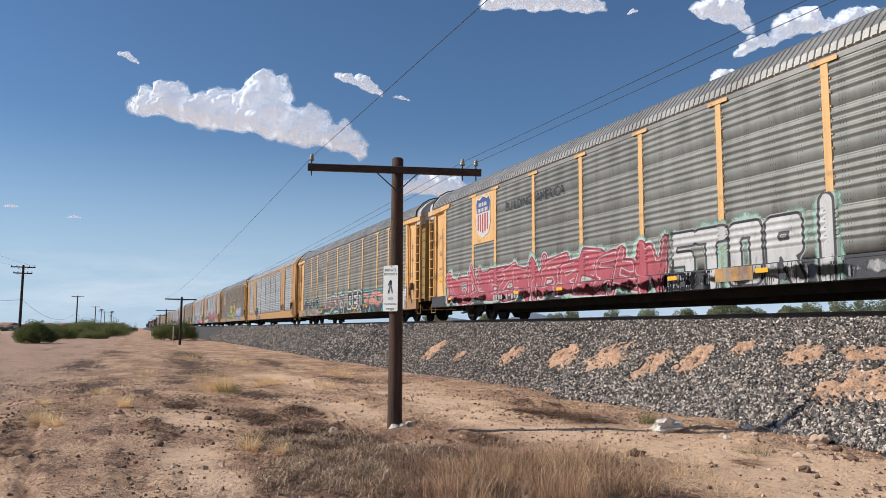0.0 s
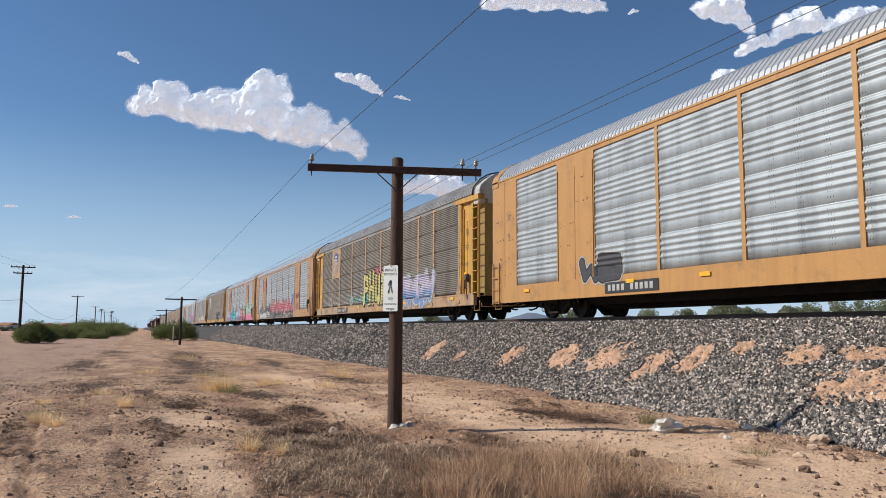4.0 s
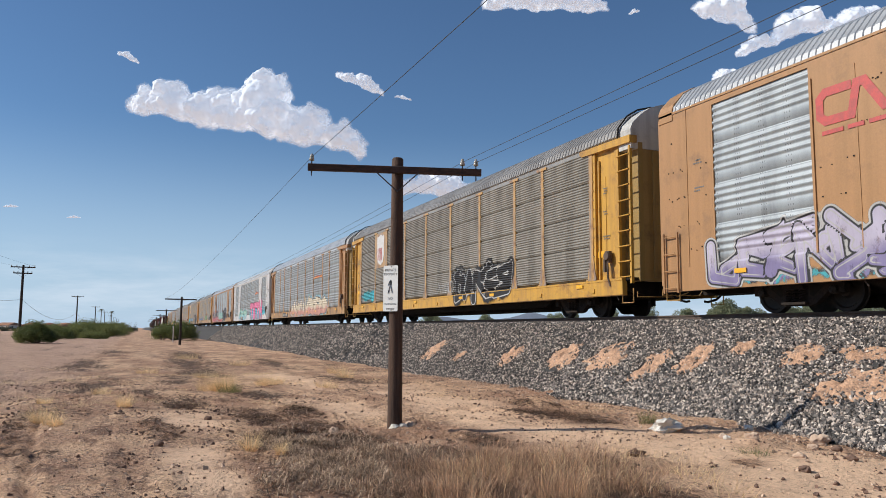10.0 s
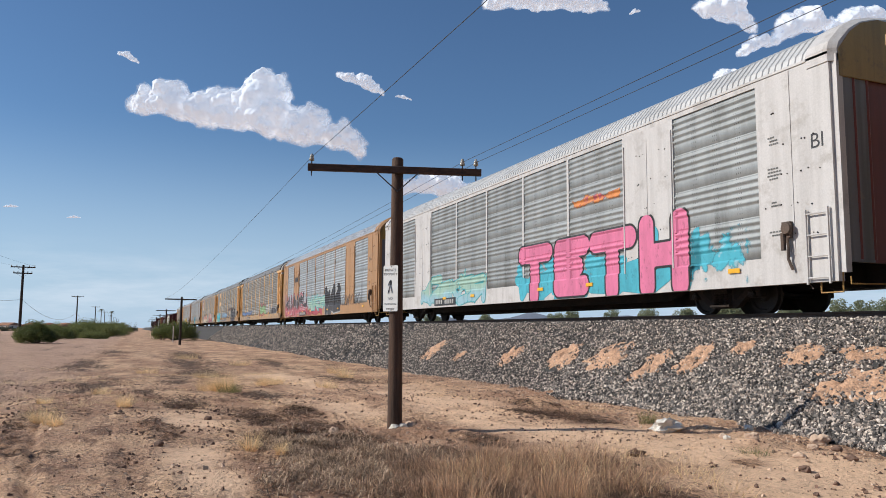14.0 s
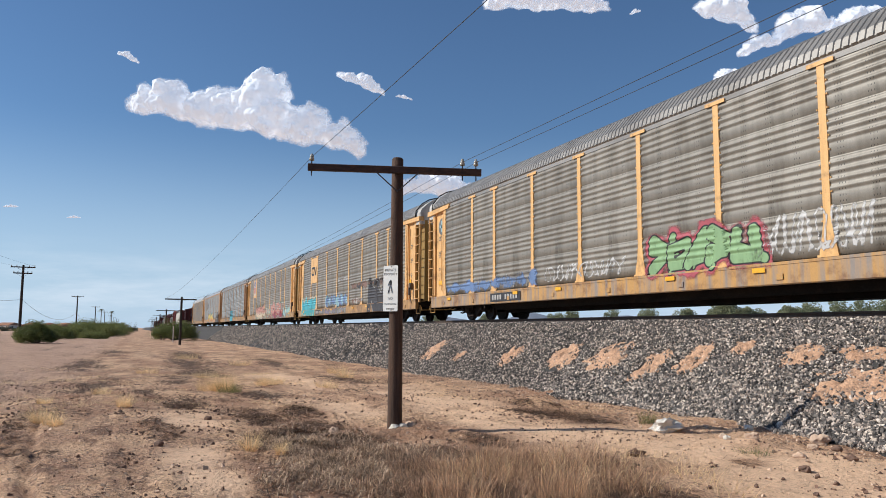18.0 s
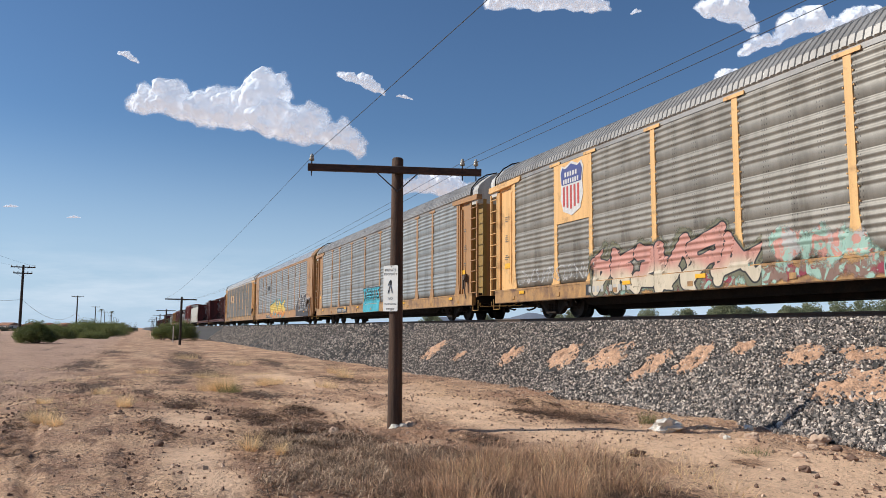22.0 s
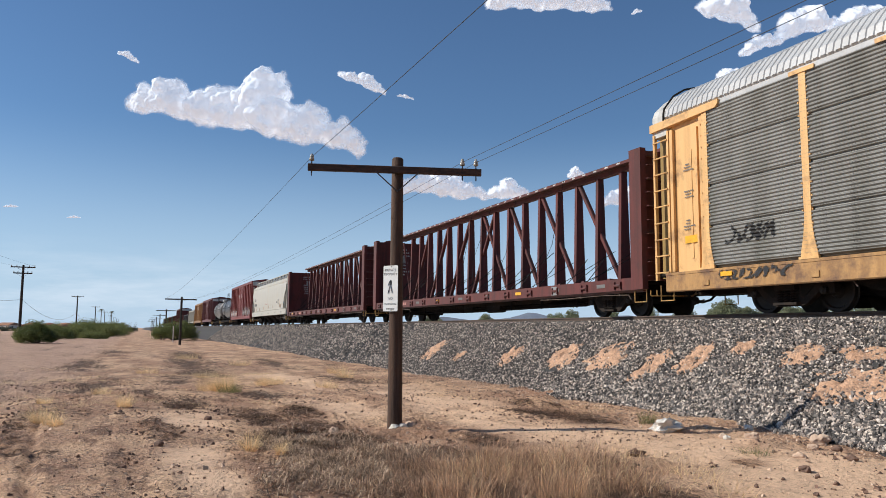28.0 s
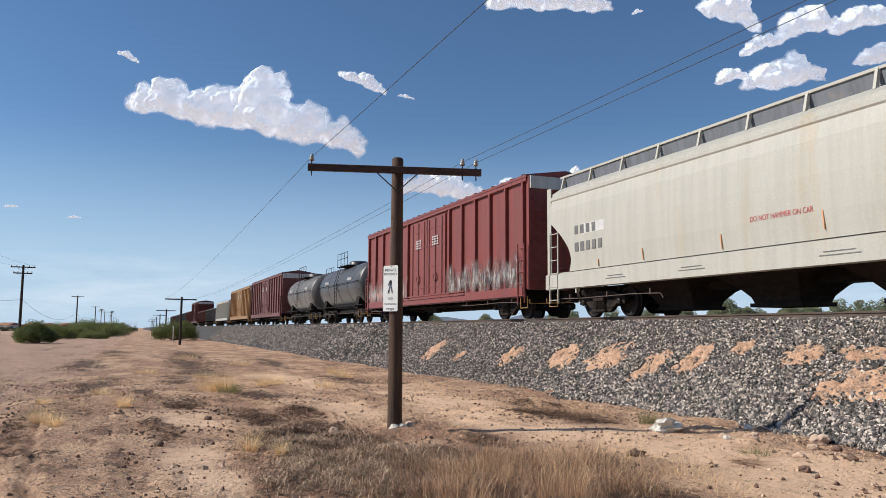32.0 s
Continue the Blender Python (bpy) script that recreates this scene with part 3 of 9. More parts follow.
def sheet_profile(style, z0, z1):
    """(z, stand-out) of the corrugated sheets: four sheets above one another."""
    out, n = [], 4
    h = (z1 - z0) / n
    for i in range(n):
        a = z0 + i * h
        if style == "broad":
            out += [(a, 0.0), (a + 0.26 * h, 0.003)]
            for k in range(4):
                b, w = a + (0.275 + 0.17 * k) * h, 0.165 * h
                out += [(b + w * j / 8, 0.031 * (0.5 - 0.5 * math.cos(2 * math.pi * j / 8)) ** 1.1) for j in range(8)]
            out += [(a + 0.965 * h, 0.0), (a + 0.985 * h, 0.006), (a + 0.992 * h, -0.008)]
        else:
            out += [(a, -0.042), (a + 0.058 * h, -0.042), (a + 0.063 * h, 0.010)]
            m = 11
            for k in range(m):
                b, w = a + (0.07 + 0.925 * k / m) * h, 0.925 / m * h
                out += [(b + w * j / 6, 0.033 * (0.5 - 0.5 * math.cos(2 * math.pi * j / 6))) for j in range(6)]
    return out + [(z1, 0.0)]


PROFILE = {s: np.array(sheet_profile(s, Z_SILL1 + 0.02, Z_PANEL - 0.02)) for s in ("broad", "fine")}
PROFILE_B = {s: np.array(sheet_profile(s, Z_SILL1 + 0.10, Z_PANEL - 0.02)) for s in ("broad", "fine")}


def g_panel(width, prof):
    """One corrugated sheet, closed behind."""
    ring = [(-PANEL_Y - d, z) for z, d in prof] + [(-PANEL_Y + 0.055, prof[-1][0]), (-PANEL_Y + 0.055, prof[0][0])]
    return Geo().prism([(-width / 2, y, z) for y, z in ring], [(width / 2, y, z) for y, z in ring], caps=False)


def g_roof(half, ribs=True, taper=0.0):
    """The ribbed roof as one bent sheet with raised ribs."""
    sec = [(-1.57, 4.83), (-1.60, 4.87), (-1.55, 5.06), (-1.24, 5.42), (-0.92, 5.61), (-0.5, 5.73), (0.0, Z_TOP)]
    sec = sec + [(-y, z) for y, z in reversed(sec[:-1])]
    cx, cz = 0.0, 4.6
    st, n = [], int(2 * half / 0.17)
    step = 2 * half / n
    for i in range(n):
        a = -half + i * step
        st += [(a, 0.0), (a + 0.22 * step, 0.0), (a + 0.32 * step, 0.024), (a + 0.90 * step, 0.024)]
    st.append((half, 0.0))
    g = Geo()
    k = len(sec)
    v = []
    for x, d in st:
        for j, (y, z) in enumerate(sec):
            dy, dz = y - cx, (z - cz) * 1.4
            l = math.hypot(dy, dz)
            e = d if 0 < j < k - 1 else 0
            v.append((x, y + dy / l * e, z + dz / l * e))
    f = [(i * k + j, i * k + j + 1, (i + 1) * k + j + 1, (i + 1) * k + j) for i in range(len(st) - 1) for j in range(k - 1)]
    f += [tuple(range(k)), tuple((len(st) - 1) * k + j for j in range(k - 1, -1, -1))]
    g.add(v, f)
    return g


def g_post(flare=True, cap=True):
    g = Geo()
    z0, z1 = Z_SILL1, Z_PANEL + 0.02
    w = 0.085
    if flare:
        pts = [(-0.21, z0), (0.21, z0), (0.20, z0 + 0.12), (0.13, z0 + 0.42), (w, z0 + 0.75), (w, z1), (-w, z1), (-w, z0 + 0.75), (-0.13, z0 + 0.42), (-0.20, z0 + 0.12)]
    else:
        pts = [(-w, z0), (w, z0), (w, z1), (-w, z1)]
    g.slab_xz(pts, -FACE_Y + 0.005, -PANEL_Y + 0.02)
    if flare:
        g.slab_xz([(-0.235, z0), (0.235, z0), (0.235, z0 + 0.045), (-0.235, z0 + 0.045)], -FACE_Y - 0.02, -PANEL_Y)
    if cap:
        g.slab_xz([(-0.30, z1 - 0.085), (0.30, z1 - 0.085), (0.31, z1 - 0.07), (0.31, z1), (-0.31, z1), (-0.31, z1 - 0.07)], -FACE_Y - 0.014, -FACE_Y + 0.005)
    for i in range(12):
        z = z0 + 0.4 + i * 0.27
        for s in (-1, 1):
            g.box(s * (w + 0.03) - 0.012, s * (w + 0.03) + 0.012, -PANEL_Y - 0.036, -PANEL_Y, z, z + 0.03)
    return g


def g_sill(half):
    g = Geo()
    g.slab_yz([(-FACE_Y, Z_SILL0 + 0.02), (-FACE_Y + 0.02, Z_SILL0), (-1.46, Z_SILL0), (-1.46, Z_SILL1), (-FACE_Y + 0.02, Z_SILL1), (-FACE_Y, Z_SILL1 - 0.02)], -half, half)
    for i in range(9):
        x = -half + 1.4 + i * (2 * half - 2.8) / 8
        g.box(x - 0.09, x + 0.09, -FACE_Y - 0.025, -FACE_Y, Z_SILL0 + 0.1, Z_SILL0 + 0.22)
    g.box(-half, half, -FACE_Y - 0.012, -FACE_Y, Z_SILL1 - 0.06, Z_SILL1)
    return g


def end_bay_a(car, s, yellow, hood, door):
    """The recessed end bay, the ladder, the end door and the hood of the older racks; s: which end."""
    turn = pose(0, 0, 0, 0, 0, 0)
    for sy in (-1, 1):
        flip = Matrix.Diagonal((s, -sy, 1, 1))
        bay = Geo()
        bay.slab_xz([(P9 - 0.05, 0.92), (13.04, 0.92), (13.04, 4.70), (P9 - 0.05, 4.70)], -1.50, -1.44)
        bay.slab_xz([(P9 + 0.08, 0.96), (P9 + 0.20, 0.96), (P9 + 0.20, 4.62), (P9 + 0.08, 4.62)], -1.585, -1.50)
        bp = part("end_bay_panel", mirrored(bay, flip), yellow, car)
        for pts, y0, y1 in (([(P9 + 0.30, 1.02), (P9 + 0.36, 1.02), (P9 + 0.36, 4.40), (P9 + 0.30, 4.40)], -1.56, -1.50), ([(12.94, 1.02), (13.04, 1.02), (13.04, 4.52), (12.94, 4.52)], -1.58, -1.44),
                            ([(12.35, 1.3), (12.42, 1.3), (12.42, 3.9), (12.35, 3.9)], -1.515, -1.50)):
            part("bay_rib", mirrored(Geo().slab_xz(pts, y0, y1), flip), yellow, bp)
        bk = Geo()
        bk.box(13.04, HALF - 0.01, -1.34, -1.2, 0.9, 4.62)
        bk.box(13.04, 13.08, -1.5, -1.2, 0.9, 4.62)
        part("ladder_recess", mirrored(bk, flip), "olive", car)
        top = Geo()
        top.slab_xz([(P9 - 0.5, Z_PANEL - 0.04), (P9 - 0.4, Z_PANEL - 0.12), (HALF + 0.02, Z_PANEL - 0.18), (HALF + 0.02, Z_PANEL + 0.02), (P9 - 0.5, Z_PANEL + 0.05)], -FACE_Y - 0.03, -1.40)
        part("eave_beam", mirrored(top, flip), yellow, car)
        lad = Geo()
        for x in (13.10, 13.62):
            lad.box(x - 0.035, x + 0.035, -1.60, -1.52, 0.84, 4.52)
        for i in range(9):
            z = 1.02 + i * 0.41
            lad.rod((13.10, -1.62, z), (13.62, -1.62, z), 0.018, 6)
        part("ladder", mirrored(lad, flip), yellow, car)
    d = Geo()
    d.box(HALF - 0.12, HALF - 0.02, -1.28, 1.28, 0.9, 4.45)
    dp = part("end_door", mirrored(d, Matrix.Diagonal((s, 1, 1, 1))), door, car)
    for y in (-0.85, -0.3, 0.3, 0.85):
        part("door_rib", mirrored(Geo().box(HALF - 0.02, HALF + 0.02, y - 0.05, y + 0.05, 1.0, 4.4), Matrix.Diagonal((s, 1, 1, 1))), door, dp)
    for y in (-0.58, 0.58):
        for z in (1.4, 2.4):
            part("door_plate", mirrored(Geo().slab_yz([(y - 0.2, z), (y + 0.2, z), (y + 0.2, z + 0.75), (y - 0.2, z + 0.75)], HALF - 0.02, HALF), Matrix.Diagonal((s, 1, 1, 1))), door, dp)
    h = Geo()
    h.slab_yz([(-1.57, 4.44), (1.57, 4.44), (1.57, 4.97), (1.50, 5.14), (1.20, 5.42), (0.90, 5.62), (0.45, 5.76), (-0.45, 5.76), (-0.90, 5.62), (-1.20, 5.42), (-1.50, 5.14), (-1.57, 4.97)], HALF - 0.55, HALF - 0.02)
    h.box(HALF - 0.03, HALF + 0.012, -0.03, 0.03, 4.9, 5.74)
    part("end_hood", mirrored(h, Matrix.Diagonal((s, 1, 1, 1))), hood, car)


def mirrored(g, m):
    """The same faces under a mirroring or turning matrix; normals are set right when the mesh is made."""
    o = Geo()
    o.v = [tuple(m @ Vector(p)) for p in g.v]
    o.f, o.m, o.n = g.f, g.m, g.n
    return o


FLIP_Y = Matrix.Rotation(math.pi, 4, "Z")


def number_plate(car, x, w=2.3, z=0.76):
    part("number_plate", shared("number_plate%.1f" % w, lambda: Geo().box(-w / 2, w / 2, -0.006, 0, -0.15, 0.15)), "ink", car, "black plate with a white number", (x, -FACE_Y - 0.012, z))
    n = 10
    for i in range(n):
        if i == 4:
            continue
        part("digit_patch", shared("digit%.1f" % w, lambda: Geo().box(0, (w - 0.3) / n * 0.62, -0.004, 0, -0.085, 0.085)), "p_pale", car, at=(x - w / 2 + 0.15 + i * (w - 0.3) / n, -FACE_Y - 0.0165, z))


def stencils(car, x, y, rng, mat="ink", rows=4):
    """Small stencilled lines, too small to read, as bars."""
    g = Geo()
    for k, z in enumerate((3.55, 2.9, 2.2, 1.6)[:rows]):
        for i in range(rng.randint(2, 4)):
            w = rng.uniform(0.2, 0.4)
            for j in range(rng.randint(3, 5)):
                a = -w / 2 + j * w / 5
                g.box(x + a, x + a + w / 5 * 0.7, y - 0.005, y, z - i * 0.07, z - i * 0.07 + 0.032)
    part("stencil_patch", g, mat, car)


def reflectors(car, xs, z=0.86, w=0.34):
    for x in xs:
        part("reflector_strip", shared("reflector", lambda: Geo().box(-w / 2, w / 2, -0.006, 0, -0.05, 0.05)), "reflector", car, "yellow reflector", (x, -FACE_Y - 0.028, z))


def shield_outline(w, h, grow=0.0):
    """A heater shield with a notched top, middle at the origin."""
    pts = [(-0.42, 0.46), (-0.28, 0.42), (0.0, 0.50), (0.28, 0.42), (0.42, 0.46), (0.50, 0.34), (0.45, 0.10), (0.48, -0.15), (0.36, -0.40), (0.0, -0.50), (-0.36, -0.40), (-0.48, -0.15), (-0.45, 0.10), (-0.50, 0.34)]
    return [(x * w * (1 + grow), z * h * (1 + grow)) for x, z in reversed(pts)]


def shield(car, x, z, w, h, plate, worn=False, faded=False):
    """A railway's shield as plain shapes on a plate: blue head, red and white stripes."""
    y = -FACE_Y
    part("logo_shield", Geo().slab_xz(shield_outline(w, h, 0.05 if faded else 0.10)[::-1], -0.010, 0), "shield_worn" if faded else "inkwhite", car, "rust-worn shield emblem" if faded else "white-edged shield emblem", (x, y - 0.002, z))
    st = Geo()
    for i in range(5 if not worn else 4):
        a = -0.40 * w + i * 0.17 * w
        low = -0.46 + 0.22 * abs(a + 0.04 * w) / w
        st.box(a, a + 0.08 * w, -0.004, 0, low * h + 0.04 * h, 0.06 * h)
    part("shield_stripes", st, "shield_faded" if faded else "shield_red", car, at=(x, y - 0.0165, z))
    if not worn:
        top = [(px_, pz) for px_, pz in shield_outline(w, h) if pz > 0.05 * h]
        head = [(-0.455 * w, 0.10 * h), (0.455 * w, 0.10 * h), (0.50 * w, 0.34 * h), (0.42 * w, 0.46 * h), (0.28 * w, 0.42 * h), (0.0, 0.50 * h), (-0.28 * w, 0.42 * h), (-0.42 * w, 0.46 * h), (-0.50 * w, 0.34 * h)]
        part("shield_head", Geo().slab_xz(head, -0.004, 0), "shield_blue", car, at=(x, y - 0.0165, z))
        bars = Geo()
        for zz, n, ww in ((0.30, 5, 0.62), (0.16, 7, 0.76)):
            for i in range(n):
                a = -ww / 2 * w + i * ww * w / n
                bars.box(a, a + ww * w / n * 0.62, -0.003, 0, (zz - 0.045) * h, (zz + 0.05) * h)
        part("shield_patch", bars, "inkwhite", car, at=(x, y - 0.021, z))


def worm_logo(car, x, z, w, mat):
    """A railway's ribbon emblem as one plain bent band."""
    h = w * 0.36
    pts = [(-0.05 * w, h * 0.5), (-0.42 * w, h * 0.5), (-0.5 * w, h * 0.3), (-0.5 * w, -h * 0.3), (-0.42 * w, -h * 0.5), (-0.06 * w, -h * 0.5), (0.02 * w, h * 0.5), (0.12 * w, h * 0.5), (0.36 * w, -h * 0.5), (0.44 * w, -h * 0.5), (0.5 * w, h * 0.55)]
    g, t, rim = Geo(), 0.055 * w, []
    for i, q in enumerate(pts):
        a, b = Vector(pts[max(i - 1, 0)]), Vector(pts[min(i + 1, len(pts) - 1)])
        d0 = (Vector(q) - a).normalized() if i else (b - Vector(q)).normalized()
        d1 = (b - Vector(q)).normalized() if i < len(pts) - 1 else d0
        m = Vector((-(d0 + d1).y, (d0 + d1).x)).normalized()
        k = t / max(0.45, m.dot(Vector((-d0.y, d0.x))))
        rim.append((Vector(q) + m * k, Vector(q) - m * k))
    v = [(r.x, -0.002, r.y) for pair in rim for r in pair]
    g.add(v, [(2 * i, 2 * i + 1, 2 * i + 3, 2 * i + 2) for i in range(len(rim) - 1)])
    part("logo_band", g, mat, car, "ribbon-shaped railway emblem", (x, -FACE_Y - 0.012, z))
    if mat != "ink":
        part("address_patch", Geo().box(-0.48 * w, -0.18 * w, -0.003, 0, -0.03, 0.05).box(-0.12 * w, 0.10 * w, -0.003, 0, -0.03, 0.05).box(0.16 * w, 0.48 * w, -0.003, 0, -0.03, 0.05), mat, car, at=(x, -FACE_Y - 0.012, z - 0.33 * w))


def block_logo(car, x, z, w, mat, brackets=True, y=None):
    """A railway's bracketed emblem as plain bars."""
    h, g = w * 0.26, Geo()
    for i in range(3):
        a = -0.33 * w + i * 0.24 * w
        g.slab_xz([(a, -h / 2), (a + 0.17 * w, -h / 2), (a + 0.20 * w, h / 2), (a + 0.03 * w, h / 2)], -0.004, 0)
    if brackets:
        for s in (-1, 1):
            g.box(s * 0.47 * w - 0.025 * w, s * 0.47 * w + 0.025 * w, -0.004, 0, -h * 1.1, h * 1.1)
            g.box(min(s * 0.47 * w, s * 0.40 * w), max(s * 0.47 * w, s * 0.40 * w), -0.004, 0, h * 0.95, h * 1.1)
            g.box(min(s * 0.47 * w, s * 0.40 * w), max(s * 0.47 * w, s * 0.40 * w), -0.004, 0, -h * 1.1, -h * 0.95)
    part("logo_patch", g, mat, car, "bracketed railway emblem", (x, (y or -FACE_Y) - 0.012, z))


def plate_a(car, mat, z0, z1, x0=-P7, x1=-P5):
    """A plain steel plate over the narrow bay, which carries an emblem."""
    part("logo_panel", Geo().box(x0 + 0.085, x1 - 0.085, -FACE_Y + 0.003, -PANEL_Y, z0, z1), mat, car, "flat painted emblem panel")


def g_jack():
    """A greasy door lock gear hanging on the car's corner."""
    g = Geo().box(-0.10, 0.10, -0.10, 0.0, 0.30, 0.62).rod((-0.05, -0.12, 0.05), (-0.05, -0.12, 0.40), 0.05, 8)
    g.lathe([(-0.16, 0.0), (-0.16, 0.11), (-0.10, 0.13), (-0.08, 0.0)], (0.04, 0, 0.48), "y", 12)
    g.tube([(0.0, -0.08, 0.32), (0.05, -0.10, 0.12), (0.02, -0.08, -0.12), (0.10, -0.06, -0.34)], 0.028, 6)
    return g


# the default door paint has the end's shade mixed into it
def autorack_a(k, label, sheets="galv_mid", style="broad", yellow="yellow", posts=None, sill=None, hood="hoodwhite", door="mustard", roof="roof_grey", flare=True):
    """The older rack: posts outside the sheets, recessed end bays."""
    rng = random.Random(100 + k)
    car = railcar("autorack_car", label, "autorack railcar", -17.36 - 28.5 * k)
    posts, sill = posts or yellow, sill or "sillrust"
    underframe(car, HALF - 0.1, 0.26)
    part("roof", shared("roof_a", lambda: g_roof(HALF - 0.5)), roof, car, "grey ribbed metal roof")
    prof = PROFILE[style]
    for sy in (-1, 1):
        m = Matrix() if sy < 0 else FLIP_Y
        part("side_sill", shared("sill_a", lambda: g_sill(HALF - 0.45)), sill, car, at=m)
        rail = shared("top_rail", lambda: Geo().box(-P9 - 0.1, P9 + 0.1, -1.575, -1.44, Z_PANEL - 0.05, Z_EAVE + 0.03).box(-P9 - 0.1, P9 + 0.1, -1.59, -1.57, Z_PANEL - 0.05, Z_PANEL + 0.0))
        part("top_rail", rail, roof, car, at=m)
        for a, b in zip(POSTS, POSTS[1:]):
            w = b - a
            part("side_panel", shared("panel_%s_%.2f" % (style, w), lambda: g_panel(w - 0.02, prof), True), sheets, car, at=m @ Matrix.Translation(((a + b) / 2, 0, 0)))
        for x in POSTS:
            part("side_post", shared("post_%d" % flare, lambda: g_post(flare)), posts, car, at=m @ Matrix.Translation((x, 0, 0)))
    for s in (-1, 1):
        end_bay_a(car, s, yellow, hood, door)
        part("roof_grab", shared("roof_grab", lambda: Geo().tube([(0, -1.63, 4.80), (0, -1.63, 4.92), (0, -1.60, 5.10), (0, -1.30, 5.47), (0, -0.95, 5.68), (0, -0.5, 5.80)], 0.026, 6)), "black_steel", car, at=(s * (HALF - 0.52), 0, 0))
        bogie(car, s * 10.05)
    part("lock_gear", shared("lock_gear", g_jack), "rail_steel", car, "rusty brown door lock gear", (12.62, -1.56, 1.15))
    couplers(car, HALF)
    reflectors(car, (-11.2, -5.4, -2.6, 2.6, 5.4, 11.2))
    number_plate(car, -6.2)
    stencils(car, -12.45, -1.52, rng, "inkgrey", 3)
    stencils(car, 12.45, -1.52, rng, "inkgrey", 3)
    for x in (-12.4, 12.2):
        part("notice_plate", shared("notice", lambda: Geo().box(-0.22, 0.22, -0.005, 0, -0.09, 0.09)), "reflector", car, "yellow notice plate", (x, -1.525, 1.62 + rng.uniform(-0.2, 0.3)))
    return car


def g_frame_b():
    """The flush side of the newer rack: sill, top rail, end sheets and wide plates in one pressed frame."""
    g = Geo()
    z0, z1 = Z_SILL1 + 0.10, Z_PANEL - 0.02
    g.box(-HALF + 0.12, HALF - 0.12, -FACE_Y, -1.45, z1, Z_EAVE + 0.02)
    g.box(-HALF + 0.12, HALF - 0.12, -FACE_Y, -1.45, Z_SILL0, z0)
    for s in (-1, 1):
        a, b = sorted((s * P9, s * (HALF - 0.12)))
        g.box(a, b, -FACE_Y, -1.45, z0, z1)
        c = s * (HALF - 0.12)
        g.slab_xz([(min(c, c + s * 0.12), z0 - 0.4), (max(c, c + s * 0.12), z0 - 0.4), (max(c, c + s * 0.12), z1 + 0.1), (min(c, c + s * 0.12), z1 + 0.1)], -FACE_Y + 0.06, -1.40)
        g.box(s * 12.62 - 0.02, s * 12.62 + 0.02, -FACE_Y - 0.012, -FACE_Y, z0, z1 + 0.1)
    g.box(-HALF + 0.12, HALF - 0.12, -FACE_Y - 0.02, -FACE_Y, z1 + 0.12, z1 + 0.17)
    return g


def g_rivets(seed):
    """Rivet heads and small dents on the flat sheets of one side."""
    rng, g = random.Random(seed), Geo()
    for a, b in ((-P7, -P5), (P5, P7), (-HALF + 0.3, -P9), (P9, HALF - 0.3)):
        for _ in range(26):
            x, z = rng.uniform(a + 0.1, b - 0.1), rng.choice((1.5, 2.1, 2.75, 3.4, 4.1)) + rng.uniform(-0.05, 0.05)
            r = rng.uniform(0.010, 0.020)
            g.prism([(x + r * p, -FACE_Y - 0.001, z + r * q) for p, q in ((-1, -0.5), (0, -1), (1, -0.5), (1, 0.5), (0, 1), (-1, 0.5))],
                    [(x + r * p, -FACE_Y - 0.010, z + r * q) for p, q in ((-1, -0.5), (0, -1), (1, -0.5), (1, 0.5), (0, 1), (-1, 0.5))])
    return g


